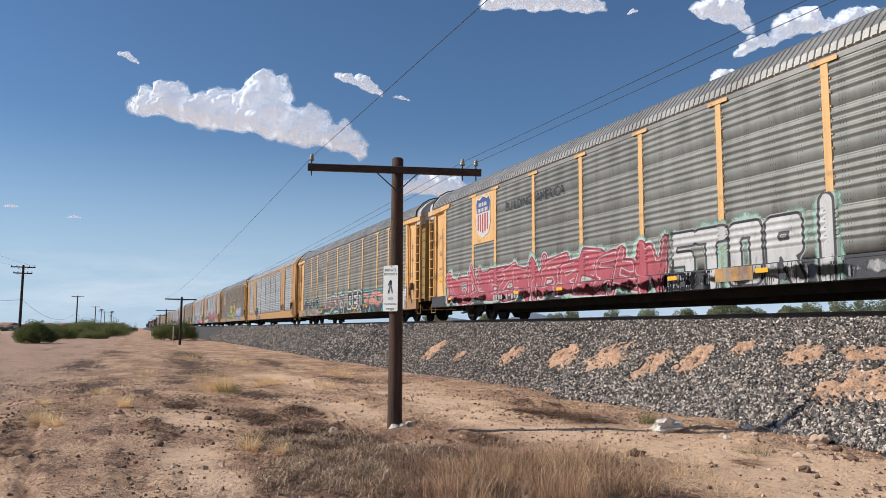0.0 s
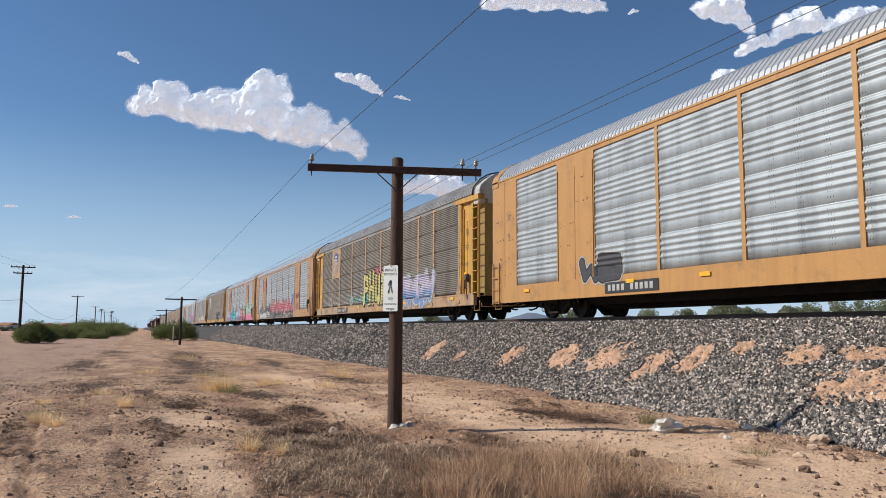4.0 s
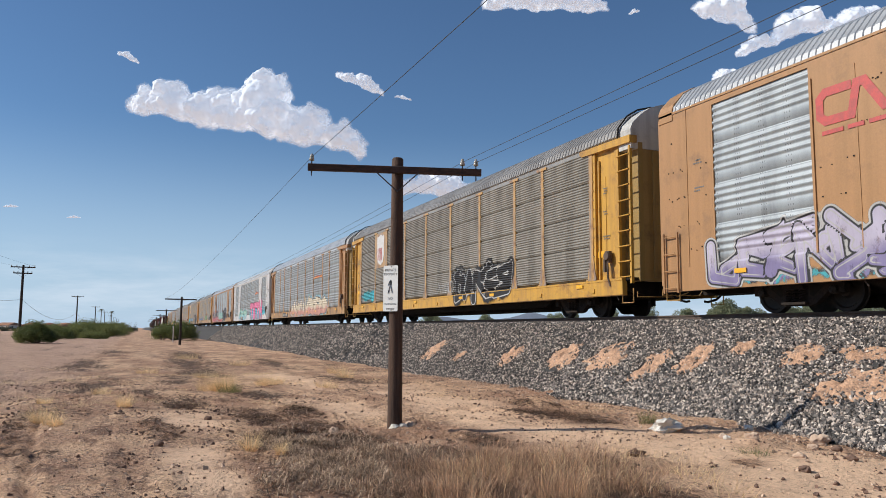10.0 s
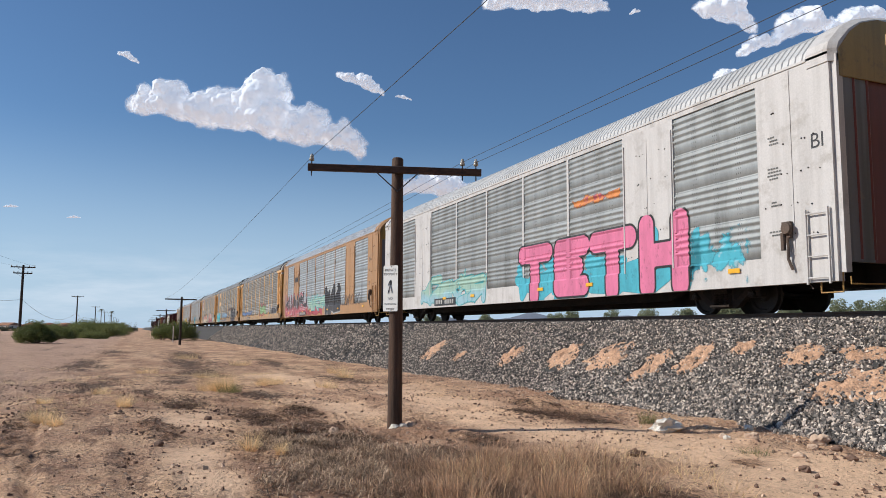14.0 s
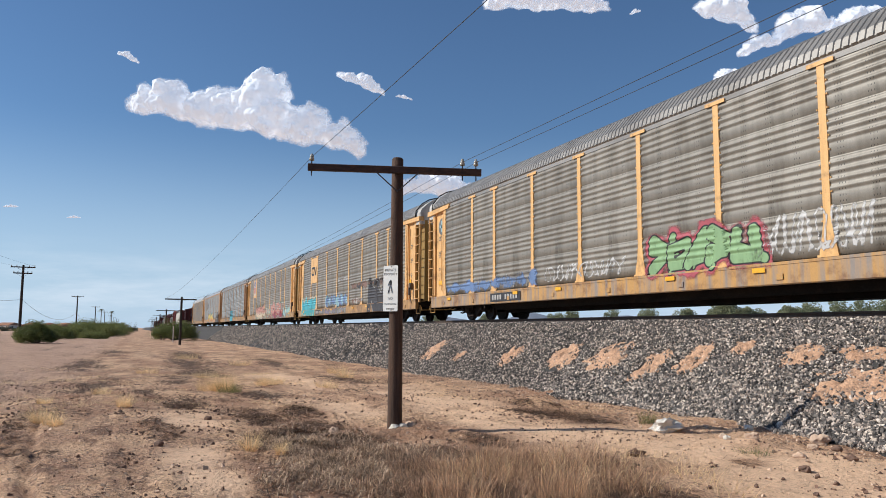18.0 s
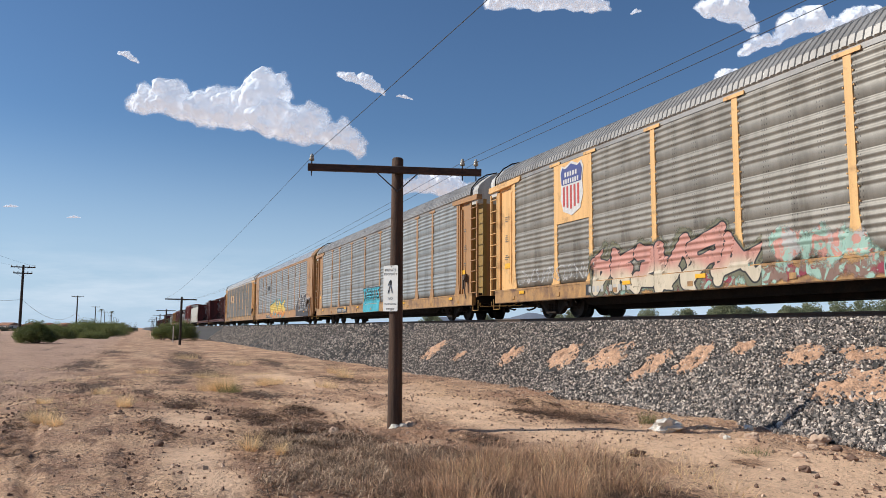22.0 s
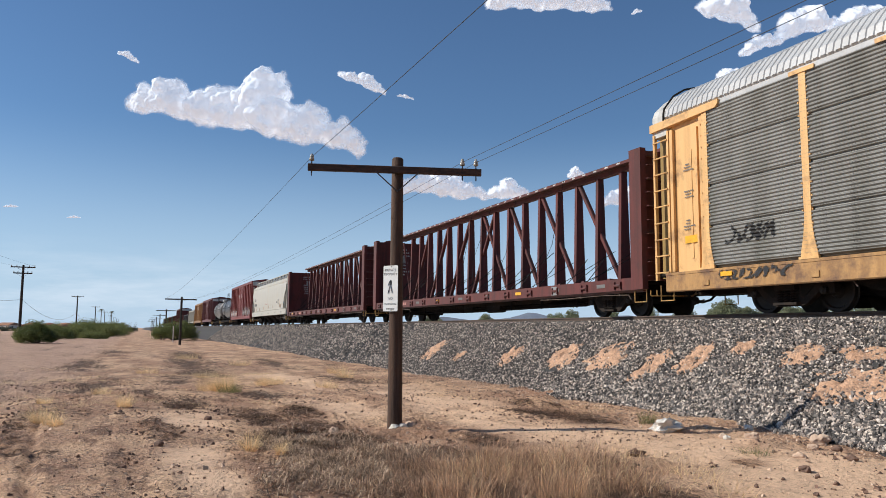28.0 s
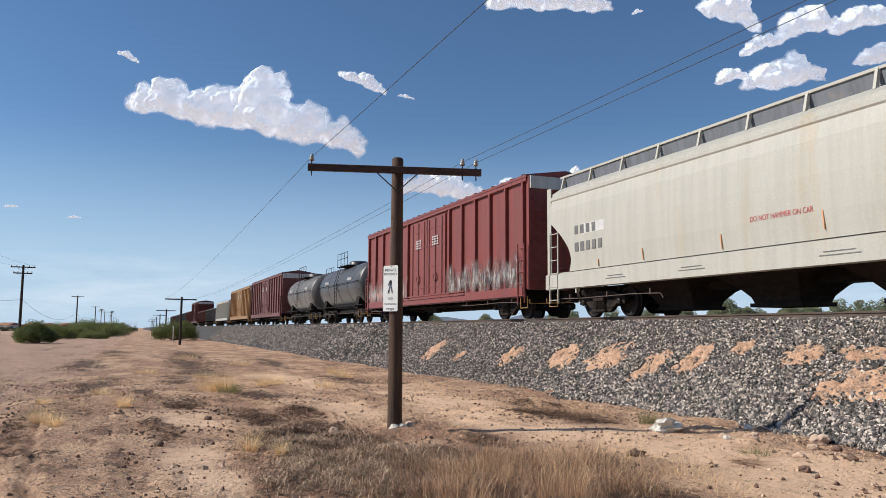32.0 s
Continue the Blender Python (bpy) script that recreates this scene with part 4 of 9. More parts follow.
def autorack_b(k, label, frame_mat="tan", sheets="galv_blue", roof="roof_white", door="endgrey", plates=True, style="broad", posts=None):
    """The newer rack: flush pressed side frame, rounded ends."""
    rng = random.Random(200 + k)
    car = railcar("autorack_car", label, "autorack railcar", -17.36 - 28.5 * k)
    underframe(car, HALF - 0.1, 0.26)
    part("roof", shared("roof_b", lambda: g_roof(HALF - 0.55)), roof, car, "pale ribbed metal roof")
    prof = PROFILE_B[style]
    for sy in (-1, 1):
        m = Matrix() if sy < 0 else FLIP_Y
        part("side_frame_sheet", shared("frame_b", g_frame_b), frame_mat, car, at=m)
        for a, b in zip(POSTS, POSTS[1:]):
            w = b - a
            if plates and w < 2.2:
                wp = part("wide_plate", shared("plate_b", lambda: Geo().box(-w / 2 - 0.06, w / 2 + 0.06, -FACE_Y - 0.002, -1.46, Z_SILL1 + 0.10, Z_PANEL - 0.02)), frame_mat, car, at=m @ Matrix.Translation(((a + b) / 2, 0, 0)))
                for x, t, d in ((0.0, 0.012, 0.012), (-w / 2, 0.02, 0.03), (w / 2, 0.02, 0.03)):
                    part("plate_bead", shared("bead_%.2f" % t, lambda: Geo().box(-t, t, -FACE_Y - d, -FACE_Y - 0.002, 1.1, 4.5)), frame_mat, wp, at=(x, 0, 0))
            else:
                part("side_panel", shared("panelb_%s_%.2f" % (style, w), lambda: g_panel(w - 0.02, prof), True), sheets, car, at=m @ Matrix.Translation(((a + b) / 2, 0, 0)))
        for x in POSTS:
            part("side_post", shared("post_b%d" % bool(posts), (lambda: g_post(True, False)) if posts else (lambda: Geo().slab_xz([(-0.055, Z_SILL1 + 0.1), (0.055, Z_SILL1 + 0.1), (0.055, Z_PANEL - 0.02), (-0.055, Z_PANEL - 0.02)], -FACE_Y + 0.002, -1.47))),
                 frame_mat, car, at=m @ Matrix.Translation((x, 0, 0)))
    for s in (-1, 1):
        mm = Matrix.Diagonal((s, 1, 1, 1))
        h = Geo()
        sec0 = [(-1.63, 4.72), (-1.63, 4.98), (-1.57, 5.13), (-1.25, 5.46), (-0.93, 5.65), (-0.5, 5.77), (0.0, Z_TOP + 0.04)]
        sec0 += [(-y, z) for y, z in reversed(sec0[:-1])]
        sec1 = [(y * 0.93, min(z, 4.6 + (z - 4.6) * 0.93)) for y, z in sec0]
        h.prism([(HALF - 0.62, y, z) for y, z in sec0], [(HALF - 0.12, y, z) for y, z in sec0])
        h.prism([(HALF - 0.12, y, z) for y, z in sec0], [(HALF, y, z) for y, z in sec1])
        part("end_hood", mirrored(h, mm), frame_mat if k != 8 else "cream", car)
        d = Geo()
        d.box(HALF - 0.14, HALF - 0.02, -1.46, -0.75, 0.9, 4.6, 0)
        # car 8: a dark leaf, darker still to stand for the shadowed end
        second = "olive" if k % 2 else ("boxdark" if k == 8 else "hoodwhite")
        part("end_door", mirrored(d, mm), door, car, "folding end door leaf")
        dp = part("end_door", mirrored(Geo().box(HALF - 0.14, HALF - 0.05, -0.75, 1.46, 0.9, 4.6), mm), second, car, "folding end door leaf")
        for y in (-1.1, -0.74, 0.0, 0.74):
            part("door_pipe", mirrored(Geo().rod((HALF - 0.03, y, 0.95), (HALF - 0.03, y, 4.6), 0.035, 8), mm), second, dp)
        t = Geo()
        t.slab_yz([(-1.48, 4.42), (1.48, 4.42), (1.48, 4.95), (1.15, 5.34), (0.85, 5.55), (0.4, 5.68), (-0.4, 5.68), (-0.85, 5.55), (-1.15, 5.34), (-1.48, 4.95)], HALF - 0.02, HALF + 0.02)
        part("end_cap", mirrored(t, mm), "olive", car)
        for sy in (-1, 1):
            lad = Geo()
            for x in (12.95, 13.45):
                lad.box(x - 0.02, x + 0.02, -FACE_Y - 0.08, -FACE_Y - 0.04, 0.5, 1.95)
            for i in range(4):
                lad.rod((12.95, -FACE_Y - 0.06, 0.62 + i * 0.41), (13.45, -FACE_Y - 0.06, 0.62 + i * 0.41), 0.016, 6)
            part("ladder", mirrored(lad, Matrix.Diagonal((s, -sy, 1, 1))), frame_mat, car)
        bogie(car, s * 10.05)
    part("lock_gear", shared("lock_gear", g_jack), "rail_steel", car, "rusty brown door lock gear", (12.5, -FACE_Y, 1.15))
    couplers(car, HALF)
    tagged(part("rivet_heads", shared("rivets_%d" % (k % 3), lambda: g_rivets(k % 3)), "black_steel", car), kind="stuff")
    reflectors(car, (-11.0, -5.4, -2.6, 2.6, 5.4, 11.0), 0.9)
    number_plate(car, -5.4)
    stencils(car, 12.2, -FACE_Y - 0.004, rng, "inkgrey")
    stencils(car, -12.2, -FACE_Y - 0.004, rng, "inkgrey", 2)
    return car


# ---- the mixed freight cars behind the autoracks ----
def centerbeam(x0, half, label, seed):
    """A bulkhead flat with a truss down its middle."""
    rng = random.Random(seed)
    car = railcar("centerbeam_flatcar", label, "flatcar", x0)
    underframe(car, half - 0.6, 0.40, 0.92)
    for sy in (-1, 1):
        s = Geo()
        s.slab_yz([(sy * 1.6, 0.66), (sy * 1.42, 0.60), (sy * 1.42, 0.98), (sy * 1.6, 0.98)], -half + 0.25, half - 0.25)
        part("side_sill", s, "maroon", car)
        for i in range(14):
            x = -half + 1.2 + i * (2 * half - 2.4) / 13
            w = Geo().rod((x - 0.13, sy * 1.63, 0.80), (x + 0.13, sy * 1.63, 0.80), 0.035, 8).box(x - 0.16, x - 0.12, sy * 1.6 - 0.05, sy * 1.6 + 0.05, 0.70, 0.90).box(x + 0.12, x + 0.16, sy * 1.6 - 0.05, sy * 1.6 + 0.05, 0.70, 0.90)
            part("winch", w, "maroon", car)
    d = Geo()
    for i in range(18):
        x = -half + 0.6 + i * (2 * half - 1.2) / 17
        d.slab_yz([(-1.45, 0.93), (1.45, 0.93), (1.4, 1.04), (0.1, 0.98), (-0.1, 0.98), (-1.4, 1.04)], x - 0.07, x + 0.07)
    part("deck_risers", d, "maroon", car)
    # bulkheads
    for s in (-1, 1):
        b = Geo()
        x = s * (half - 0.32)
        b.box(x - 0.06, x + 0.06, -1.5, 1.5, 0.9, 4.30)
        part("bulkhead", b, "maroon", car, "maroon steel bulkhead")
        for sy in (-1, 1):
            f = Geo()
            f.box(x - 0.24, x + 0.24, sy * 1.56 - 0.09, sy * 1.56 + 0.09, 0.66, 4.34)
            part("bulkhead_post", f, "maroon", car)
            ld = Geo()
            for i in range(9):
                z = 1.0 + i * 0.36
                ld.tube([(x + s * 0.26, sy * 1.5, z), (x + s * 0.34, sy * 1.5, z), (x + s * 0.34, sy * 1.1, z), (x + s * 0.26, sy * 1.1, z)], 0.014, 5)
            part("grab_irons", ld, "maroon", car)
        for z in (1.5, 2.2, 2.9, 3.6, 4.22):
            part("bulkhead_rib", Geo().box(x + s * 0.06, x + s * 0.20, -1.46, 1.46, z - 0.06, z + 0.06), "maroon", car)
        part("stencil_patch", bulk_bars(x - s * 0.065, s, rng), "p_pale", car)
    # truss
    top = Geo()
    top.slab_yz([(-0.34, 4.54), (0.34, 4.54), (0.34, 4.63), (0.14, 4.70), (-0.14, 4.70), (-0.34, 4.63)], -half + 0.35, half - 0.35)
    top.box(-half + 0.35, half - 0.35, -0.10, 0.10, 4.40, 4.54)
    part("top_chord", top, "maroon", car, "maroon top beam with lashing holes")
    holes = Geo()
    n = int((2 * half - 1.6) / 0.62)
    for i in range(n):
        x = -half + 0.8 + i * 0.62
        holes.slab_xz([(x - 0.07, 4.565), (x + 0.07, 4.565), (x + 0.10, 4.59), (x + 0.07, 4.61), (x - 0.07, 4.61), (x - 0.10, 4.59)], -0.345, -0.33)
    part("lashing_holes", holes, "hoodwhite", car)
    xs = [1.235 * i for i in range(-8, 9)]
    for i, x in enumerate(xs):
        g = Geo()
        g.prism([(x - 0.07, -0.19, 0.98), (x + 0.07, -0.19, 0.98), (x + 0.07, 0.19, 0.98), (x - 0.07, 0.19, 0.98)],
                [(x - 0.07, -0.10, 4.42), (x + 0.07, -0.10, 4.42), (x + 0.07, 0.10, 4.42), (x - 0.07, 0.10, 4.42)])
        part("truss_post", g, "maroon", car)
    for i in (-8, -6, -4, -2, -1, 1, 3, 5):
        z0, z1 = (1.05, 4.35) if i in (-8, -6, -4, -2) else (4.35, 1.05)
        part("truss_brace", Geo().beam((1.235 * i + 0.12, 0.0, z0), (1.235 * (i + 2) - 0.12, 0.0, z1), 0.15, 0.12), "maroon", car)
    for s in (-1, 1):
        part("truss_brace", Geo().beam((s * (half - 0.5), -0.06, 4.3), (s * 10.0, -0.06, 1.05), 0.08, 0.08), "maroon", car)
    # loose lashing cables
    for i in range(34):
        x = -half + 2 + (i + rng.uniform(-0.3, 0.3)) * (2 * half - 4) / 33
        dx = rng.choice((-1, 1)) * rng.uniform(0.5, 1.1)
        z = rng.uniform(1.6, 2.5)
        part("lashing_strap", Geo().tube([(x, -0.2, z), (x + 0.5 * dx, -0.85, 1.0 + 0.48 * (z - 1.0)), (x + dx, -1.5, 1.0)], 0.012, 4), "black_steel", car)
    for i in range(4):
        x = rng.uniform(-half + 2, half - 2)
        part("lashing_cable", Geo().tube([(x, -0.42, 4.6), (x + rng.uniform(-0.6, 0.6), -1.0, 2.4), (x + rng.uniform(-1.2, 1.2), -1.5, 1.0)], 0.008, 4), "black_steel", car)
    for i in range(9):
        x = -half + 2.0 + i * (2 * half - 4) / 8
        part("reflector_strip", shared("cb_reflector", lambda: Geo().box(-0.2, 0.2, -0.006, 0, -0.05, 0.05)), "reflector" if i % 3 == 0 else "inkgrey", car, at=(x, -1.605, 0.82))
    part("number_plate", Geo().box(-0.16, 0.16, -0.008, 0, -0.13, 0.13), "p_grey", car, "grey square data plate", (half - 4.5, -1.61, 0.80))
    part("number_patch", Geo().box(-0.5, -0.3, -0.004, 0, -0.06, 0.06).box(-0.2, 0.0, -0.004, 0, -0.06, 0.06).box(0.1, 0.3, -0.004, 0, -0.06, 0.06), "p_salmon", car, at=(-half + 5.0, -1.606, 0.82))
    # brake rods and pipes hanging below
    rods = Geo().tube([(-half + 3.6, -1.0, 0.36), (0, -1.0, 0.30), (half - 3.6, -1.0, 0.36)], 0.02, 5).tube([(-half + 3.6, -0.8, 0.46), (half - 3.6, -0.8, 0.42)], 0.022, 5)
    for i in range(8):
        x = -half + 4.2 + i * (2 * half - 8.4) / 7
        rods.box(x - 0.015, x + 0.015, -1.02, -0.98, 0.30, 0.66)
    rods.rod((1.0, -0.8, 0.42), (2.2, -0.8, 0.42), 0.17, 10)
    part("brake_rods", rods, "black_steel", car)
    for s in (-1, 1):
        bogie(car, s * (half - 2.3))
    couplers(car, half)
    return car


def bulk_bars(x, s, rng):
    g = Geo()
    for i in range(9):
        z = 3.9 - i * 0.17
        w = rng.uniform(0.3, 0.9)
        k = int(w / 0.12)
        for j in range(k):
            y = -w / 2 + j * 0.12
            g.box(min(x, x - s * 0.004), max(x, x - s * 0.004), y, y + 0.085, z, z + 0.08)
    g.slab_yz([(-0.2, 3.2), (0.2, 3.2), (0.1, 3.6), (-0.15, 3.6)], min(x, x - s * 0.004), max(x, x - s * 0.004))
    return g


def covered_hopper(x0, half, label):
    car = railcar("covered_hopper_car", label, "hopper car", x0)
    sec = [(1.36, 1.56), (1.5, 1.57), (1.7, 1.585), (1.9, 1.60), (2.1, 1.605), (2.3, 1.61), (2.45, 1.61), (2.6, 1.61), (2.75, 1.605), (2.9, 1.60), (3.05, 1.595), (3.3, 1.58), (3.62, 1.53), (3.66, 1.56), (3.74, 1.56), (3.78, 1.50), (3.86, 1.50), (3.92, 1.42), (4.05, 1.22)]
    g = Geo()
    # side sheet, its end edge swept in a curve
    zs = [z for z, y in sec]
    n = len(sec)

    def end_x(z):
        t = (z - 1.36) / (4.05 - 1.36)
        return half - 0.35 - 1.2 * (math.cos(min(max(t - 0.12, 0.0) / 0.47, 1.0) * math.pi / 2) - 0.12 * max(0.0, 0.12 - t) / 0.12)

    for sy in (-1, 1):
        sheet = Geo()
        v = []
        cols = 24
        for i in range(cols + 1):
            t = -1 + 2 * i / cols
            for z, y in sec:
                v.append((end_x(z) * t, sy * y, z))
        sheet.add(v, [(i * n + j, i * n + j + 1, (i + 1) * n + j + 1, (i + 1) * n + j) for i in range(cols) for j in range(n - 1)])
        part("side_sheet", sheet.mesh("side_sheet"), "hopperwhite", car, "cream painted steel side with faint rust streaks")
        part("side_sill", Geo().slab_yz([(sy * 1.62, 0.86), (sy * 1.5, 0.84), (sy * 1.5, 1.36), (sy * 1.62, 1.30)], -half + 0.1, half - 0.1), "hopperwhite", car)
    roof = Geo().slab_yz([(-1.22, 4.03), (1.22, 4.03), (0.7, 4.16), (-0.7, 4.16)], -half + 0.4, half - 0.4)
    part("roof", roof, "hopperwhite", car)
    trough = Geo().box(-half + 0.9, half - 0.9, -0.35, 0.35, 4.15, 4.42)
    part("hatch_cover", trough, "roof_grey", car, "long grey loading hatch")
    wk = Geo()
    for sy in (-1, 1):
        wk.slab_yz([(sy * 0.62, 4.30), (sy * 1.10, 4.36), (sy * 1.10, 4.40), (sy * 0.62, 4.34)], -half + 0.3, half - 0.3)
    part("running_board", wk, "roof_grey", car, "grey grated roof walk")
    for sy in (-1, 1):
        part("walk_rail", Geo().slab_yz([(sy * 1.12, 4.40), (sy * 1.17, 4.40), (sy * 1.17, 4.46), (sy * 1.12, 4.46)], -half + 0.3, half - 0.3), "hopperwhite", car)
        kick = Geo().slab_yz([(sy * 1.05, 4.06), (sy * 1.08, 4.06), (sy * 1.13, 4.40), (sy * 1.10, 4.40)], -half + 0.5, half - 0.5)
        part("walk_fascia", kick, "endgrey", car, "dark mesh under the roof walk")
        for i in range(13):
            x = -half + 0.5 + i * (2 * half - 1.0) / 12
            part("walk_bracket", Geo().slab_yz([(sy * 1.20, 4.02), (sy * 1.28, 4.02), (sy * 1.17, 4.46), (sy * 1.09, 4.46)], x - 0.032, x + 0.032), "hopperwhite", car)
    for s in (-1, 1):
        e = Geo()
        a = [(s * (half - 2.2), -1.48, 1.36), (s * (half - 2.2), 1.48, 1.36), (s * (half - 0.45), 1.35, 3.95), (s * (half - 0.45), -1.35, 3.95)]
        b = [(p[0] - s * 0.08, p[1], p[2]) for p in a]
        e.prism(a, b)
        part("slope_sheet", e, "hopperwhite", car)
        part("end_platform", Geo().box(min(s * (half - 1.8), s * (half - 0.05)), max(s * (half - 1.8), s * (half - 0.05)), -1.5, 1.5, 1.24, 1.32), "hopperwhite", car)
        for y in (-1.45, -0.5, 0.5, 1.45):
            part("end_post", Geo().beam((s * (half - 0.12), y, 0.8), (s * (half - 0.12), y, 4.05 if abs(y) > 1 else 3.4), 0.08, 0.08), "hopperwhite", car)
        for sy in (-1, 1):
            l = Geo()
            for x in (half - 0.82, half - 0.34):
                l.box(s * x - 0.018, s * x + 0.018, sy * 1.60 - 0.02, sy * 1.60 + 0.02, 0.42, 2.62)
            for i in range(6):
                z = 0.52 + i * 0.41
                l.rod((s * (half - 0.82), sy * 1.62, z), (s * (half - 0.34), sy * 1.62, z), 0.014, 6)
            part("ladder", l, "hopperwhite", car)
            a, b = sorted((s * (half - 0.30), s * (half - 0.07)))
            part("corner_plate", Geo().box(a, b, min(sy * 1.5, sy * 1.53), max(sy * 1.5, sy * 1.53), 0.90, 4.06), "hopperwhite", car, "flat pale corner plate")
        br = Geo().rod((s * (half - 0.9), -0.6, 1.75), (s * (half - 0.9), 0.1, 1.75), 0.2, 10).lathe([(0, 0.0), (0, 0.2), (0.03, 0.22), (0.05, 0.2)], (s * (half - 0.25), 0.5, 2.6), "x", 14)
        part("brake_gear", br, "endgrey", car)
        bogie(car, s * (half - 2.35))
    for i in range(4):
        x = (-5.0, -1.67, 1.67, 5.0)[i]
        g = Geo()
        # the chute's ends sweep down in a curve
        rings = [[(x - a, -b, z), (x + a, -b, z), (x + a, b, z), (x - a, b, z)] for a, b, z in ((1.50, 1.45, 0.94), (1.12, 1.05, 0.82), (0.86, 0.72, 0.60), (0.68, 0.52, 0.38), (0.64, 0.46, 0.24))]
        for lo, hi in zip(rings, rings[1:]):
            g.prism(lo, hi, caps=False)
        g.box(x - 0.72, x + 0.72, -0.52, 0.52, 0.15, 0.24)
        part("discharge_hopper", g, "truck_steel", car, "dark dusty discharge chute")
    part("centre_sill", Geo().box(-half + 0.2, half - 0.2, -0.3, 0.3, 0.62, 0.95), "black_steel", car)
    # words and marks
    lettering("DO NOT HAMMER ON CAR", 0.165, car, "inkred", pose(-0.4, -1.609, 1.95, 90), "red stencilled words", squeeze=0.78)
    for k, (dx, z, w, h) in enumerate(((-7.30, 2.55, 1.5, 0.26), (-7.30, 2.05, 1.5, 0.26))):
        g = Geo()
        for j in range(4 if k == 0 else 5):
            a = dx - w / 2 + j * w / 5
            g.slab_xz([(a, z - h / 2), (a + w / 5 * 0.62, z - h / 2), (a + w / 5 * 0.62, z + h / 2), (a, z + h / 2)], -1.618, -1.600)
        part("number_patch", g, "inkgrey", car)
    for x, z, h in ((-4.9, 1.56, 0.30), (-2.1, 1.58, 0.34), (0.6, 1.72, 0.38), (3.1, 1.6, 0.26), (-6.9, 1.5, 0.2), (6.55, 1.8, 0.62), (7.1, 1.62, 0.34)):
        part("rust_streak", Geo().slab_xz([(x + 0.026, z - h / 2), (x + 0.042, z - h / 2), (x + 0.022, z + h / 2), (x - 0.014, z + h / 2)], -1.608, -1.58), "rust_stain", car)
    part("data_patch", Geo().box(-7.7, -6.55, -1.614, -1.60, 2.40, 2.70), "inkwhite", car)
    for x, z, w in ((5.75, 2.20, 0.95), (5.75, 2.12, 0.85), (5.75, 2.04, 0.4), (5.75, 1.92, 0.35), (5.75, 1.80, 0.5)):
        part("stencil_patch", Geo().box(x, x + w, -1.618, -1.60, z, z + 0.035), "inkgrey", car)
    part("data_plate", Geo().box(5.10, 5.55, -1.622, -1.60, 1.84, 2.16), "inkwhite", car)
    for x in (5.14, 5.36):
        part("stencil_patch", Geo().box(x, x + 0.15, -1.626, -1.615, 1.88, 2.12), "inkgrey", car)
    for x in (-6.5, -3.5, 0.5, 4.0, 7.0):
        part("stencil_patch", Geo().box(x, x + 0.9, -1.628, -1.615, 1.02, 1.04).box(x + 0.1, x + 0.8, -1.628, -1.615, 1.09, 1.11), "inkgrey", car)
    couplers(car, half)
    return car


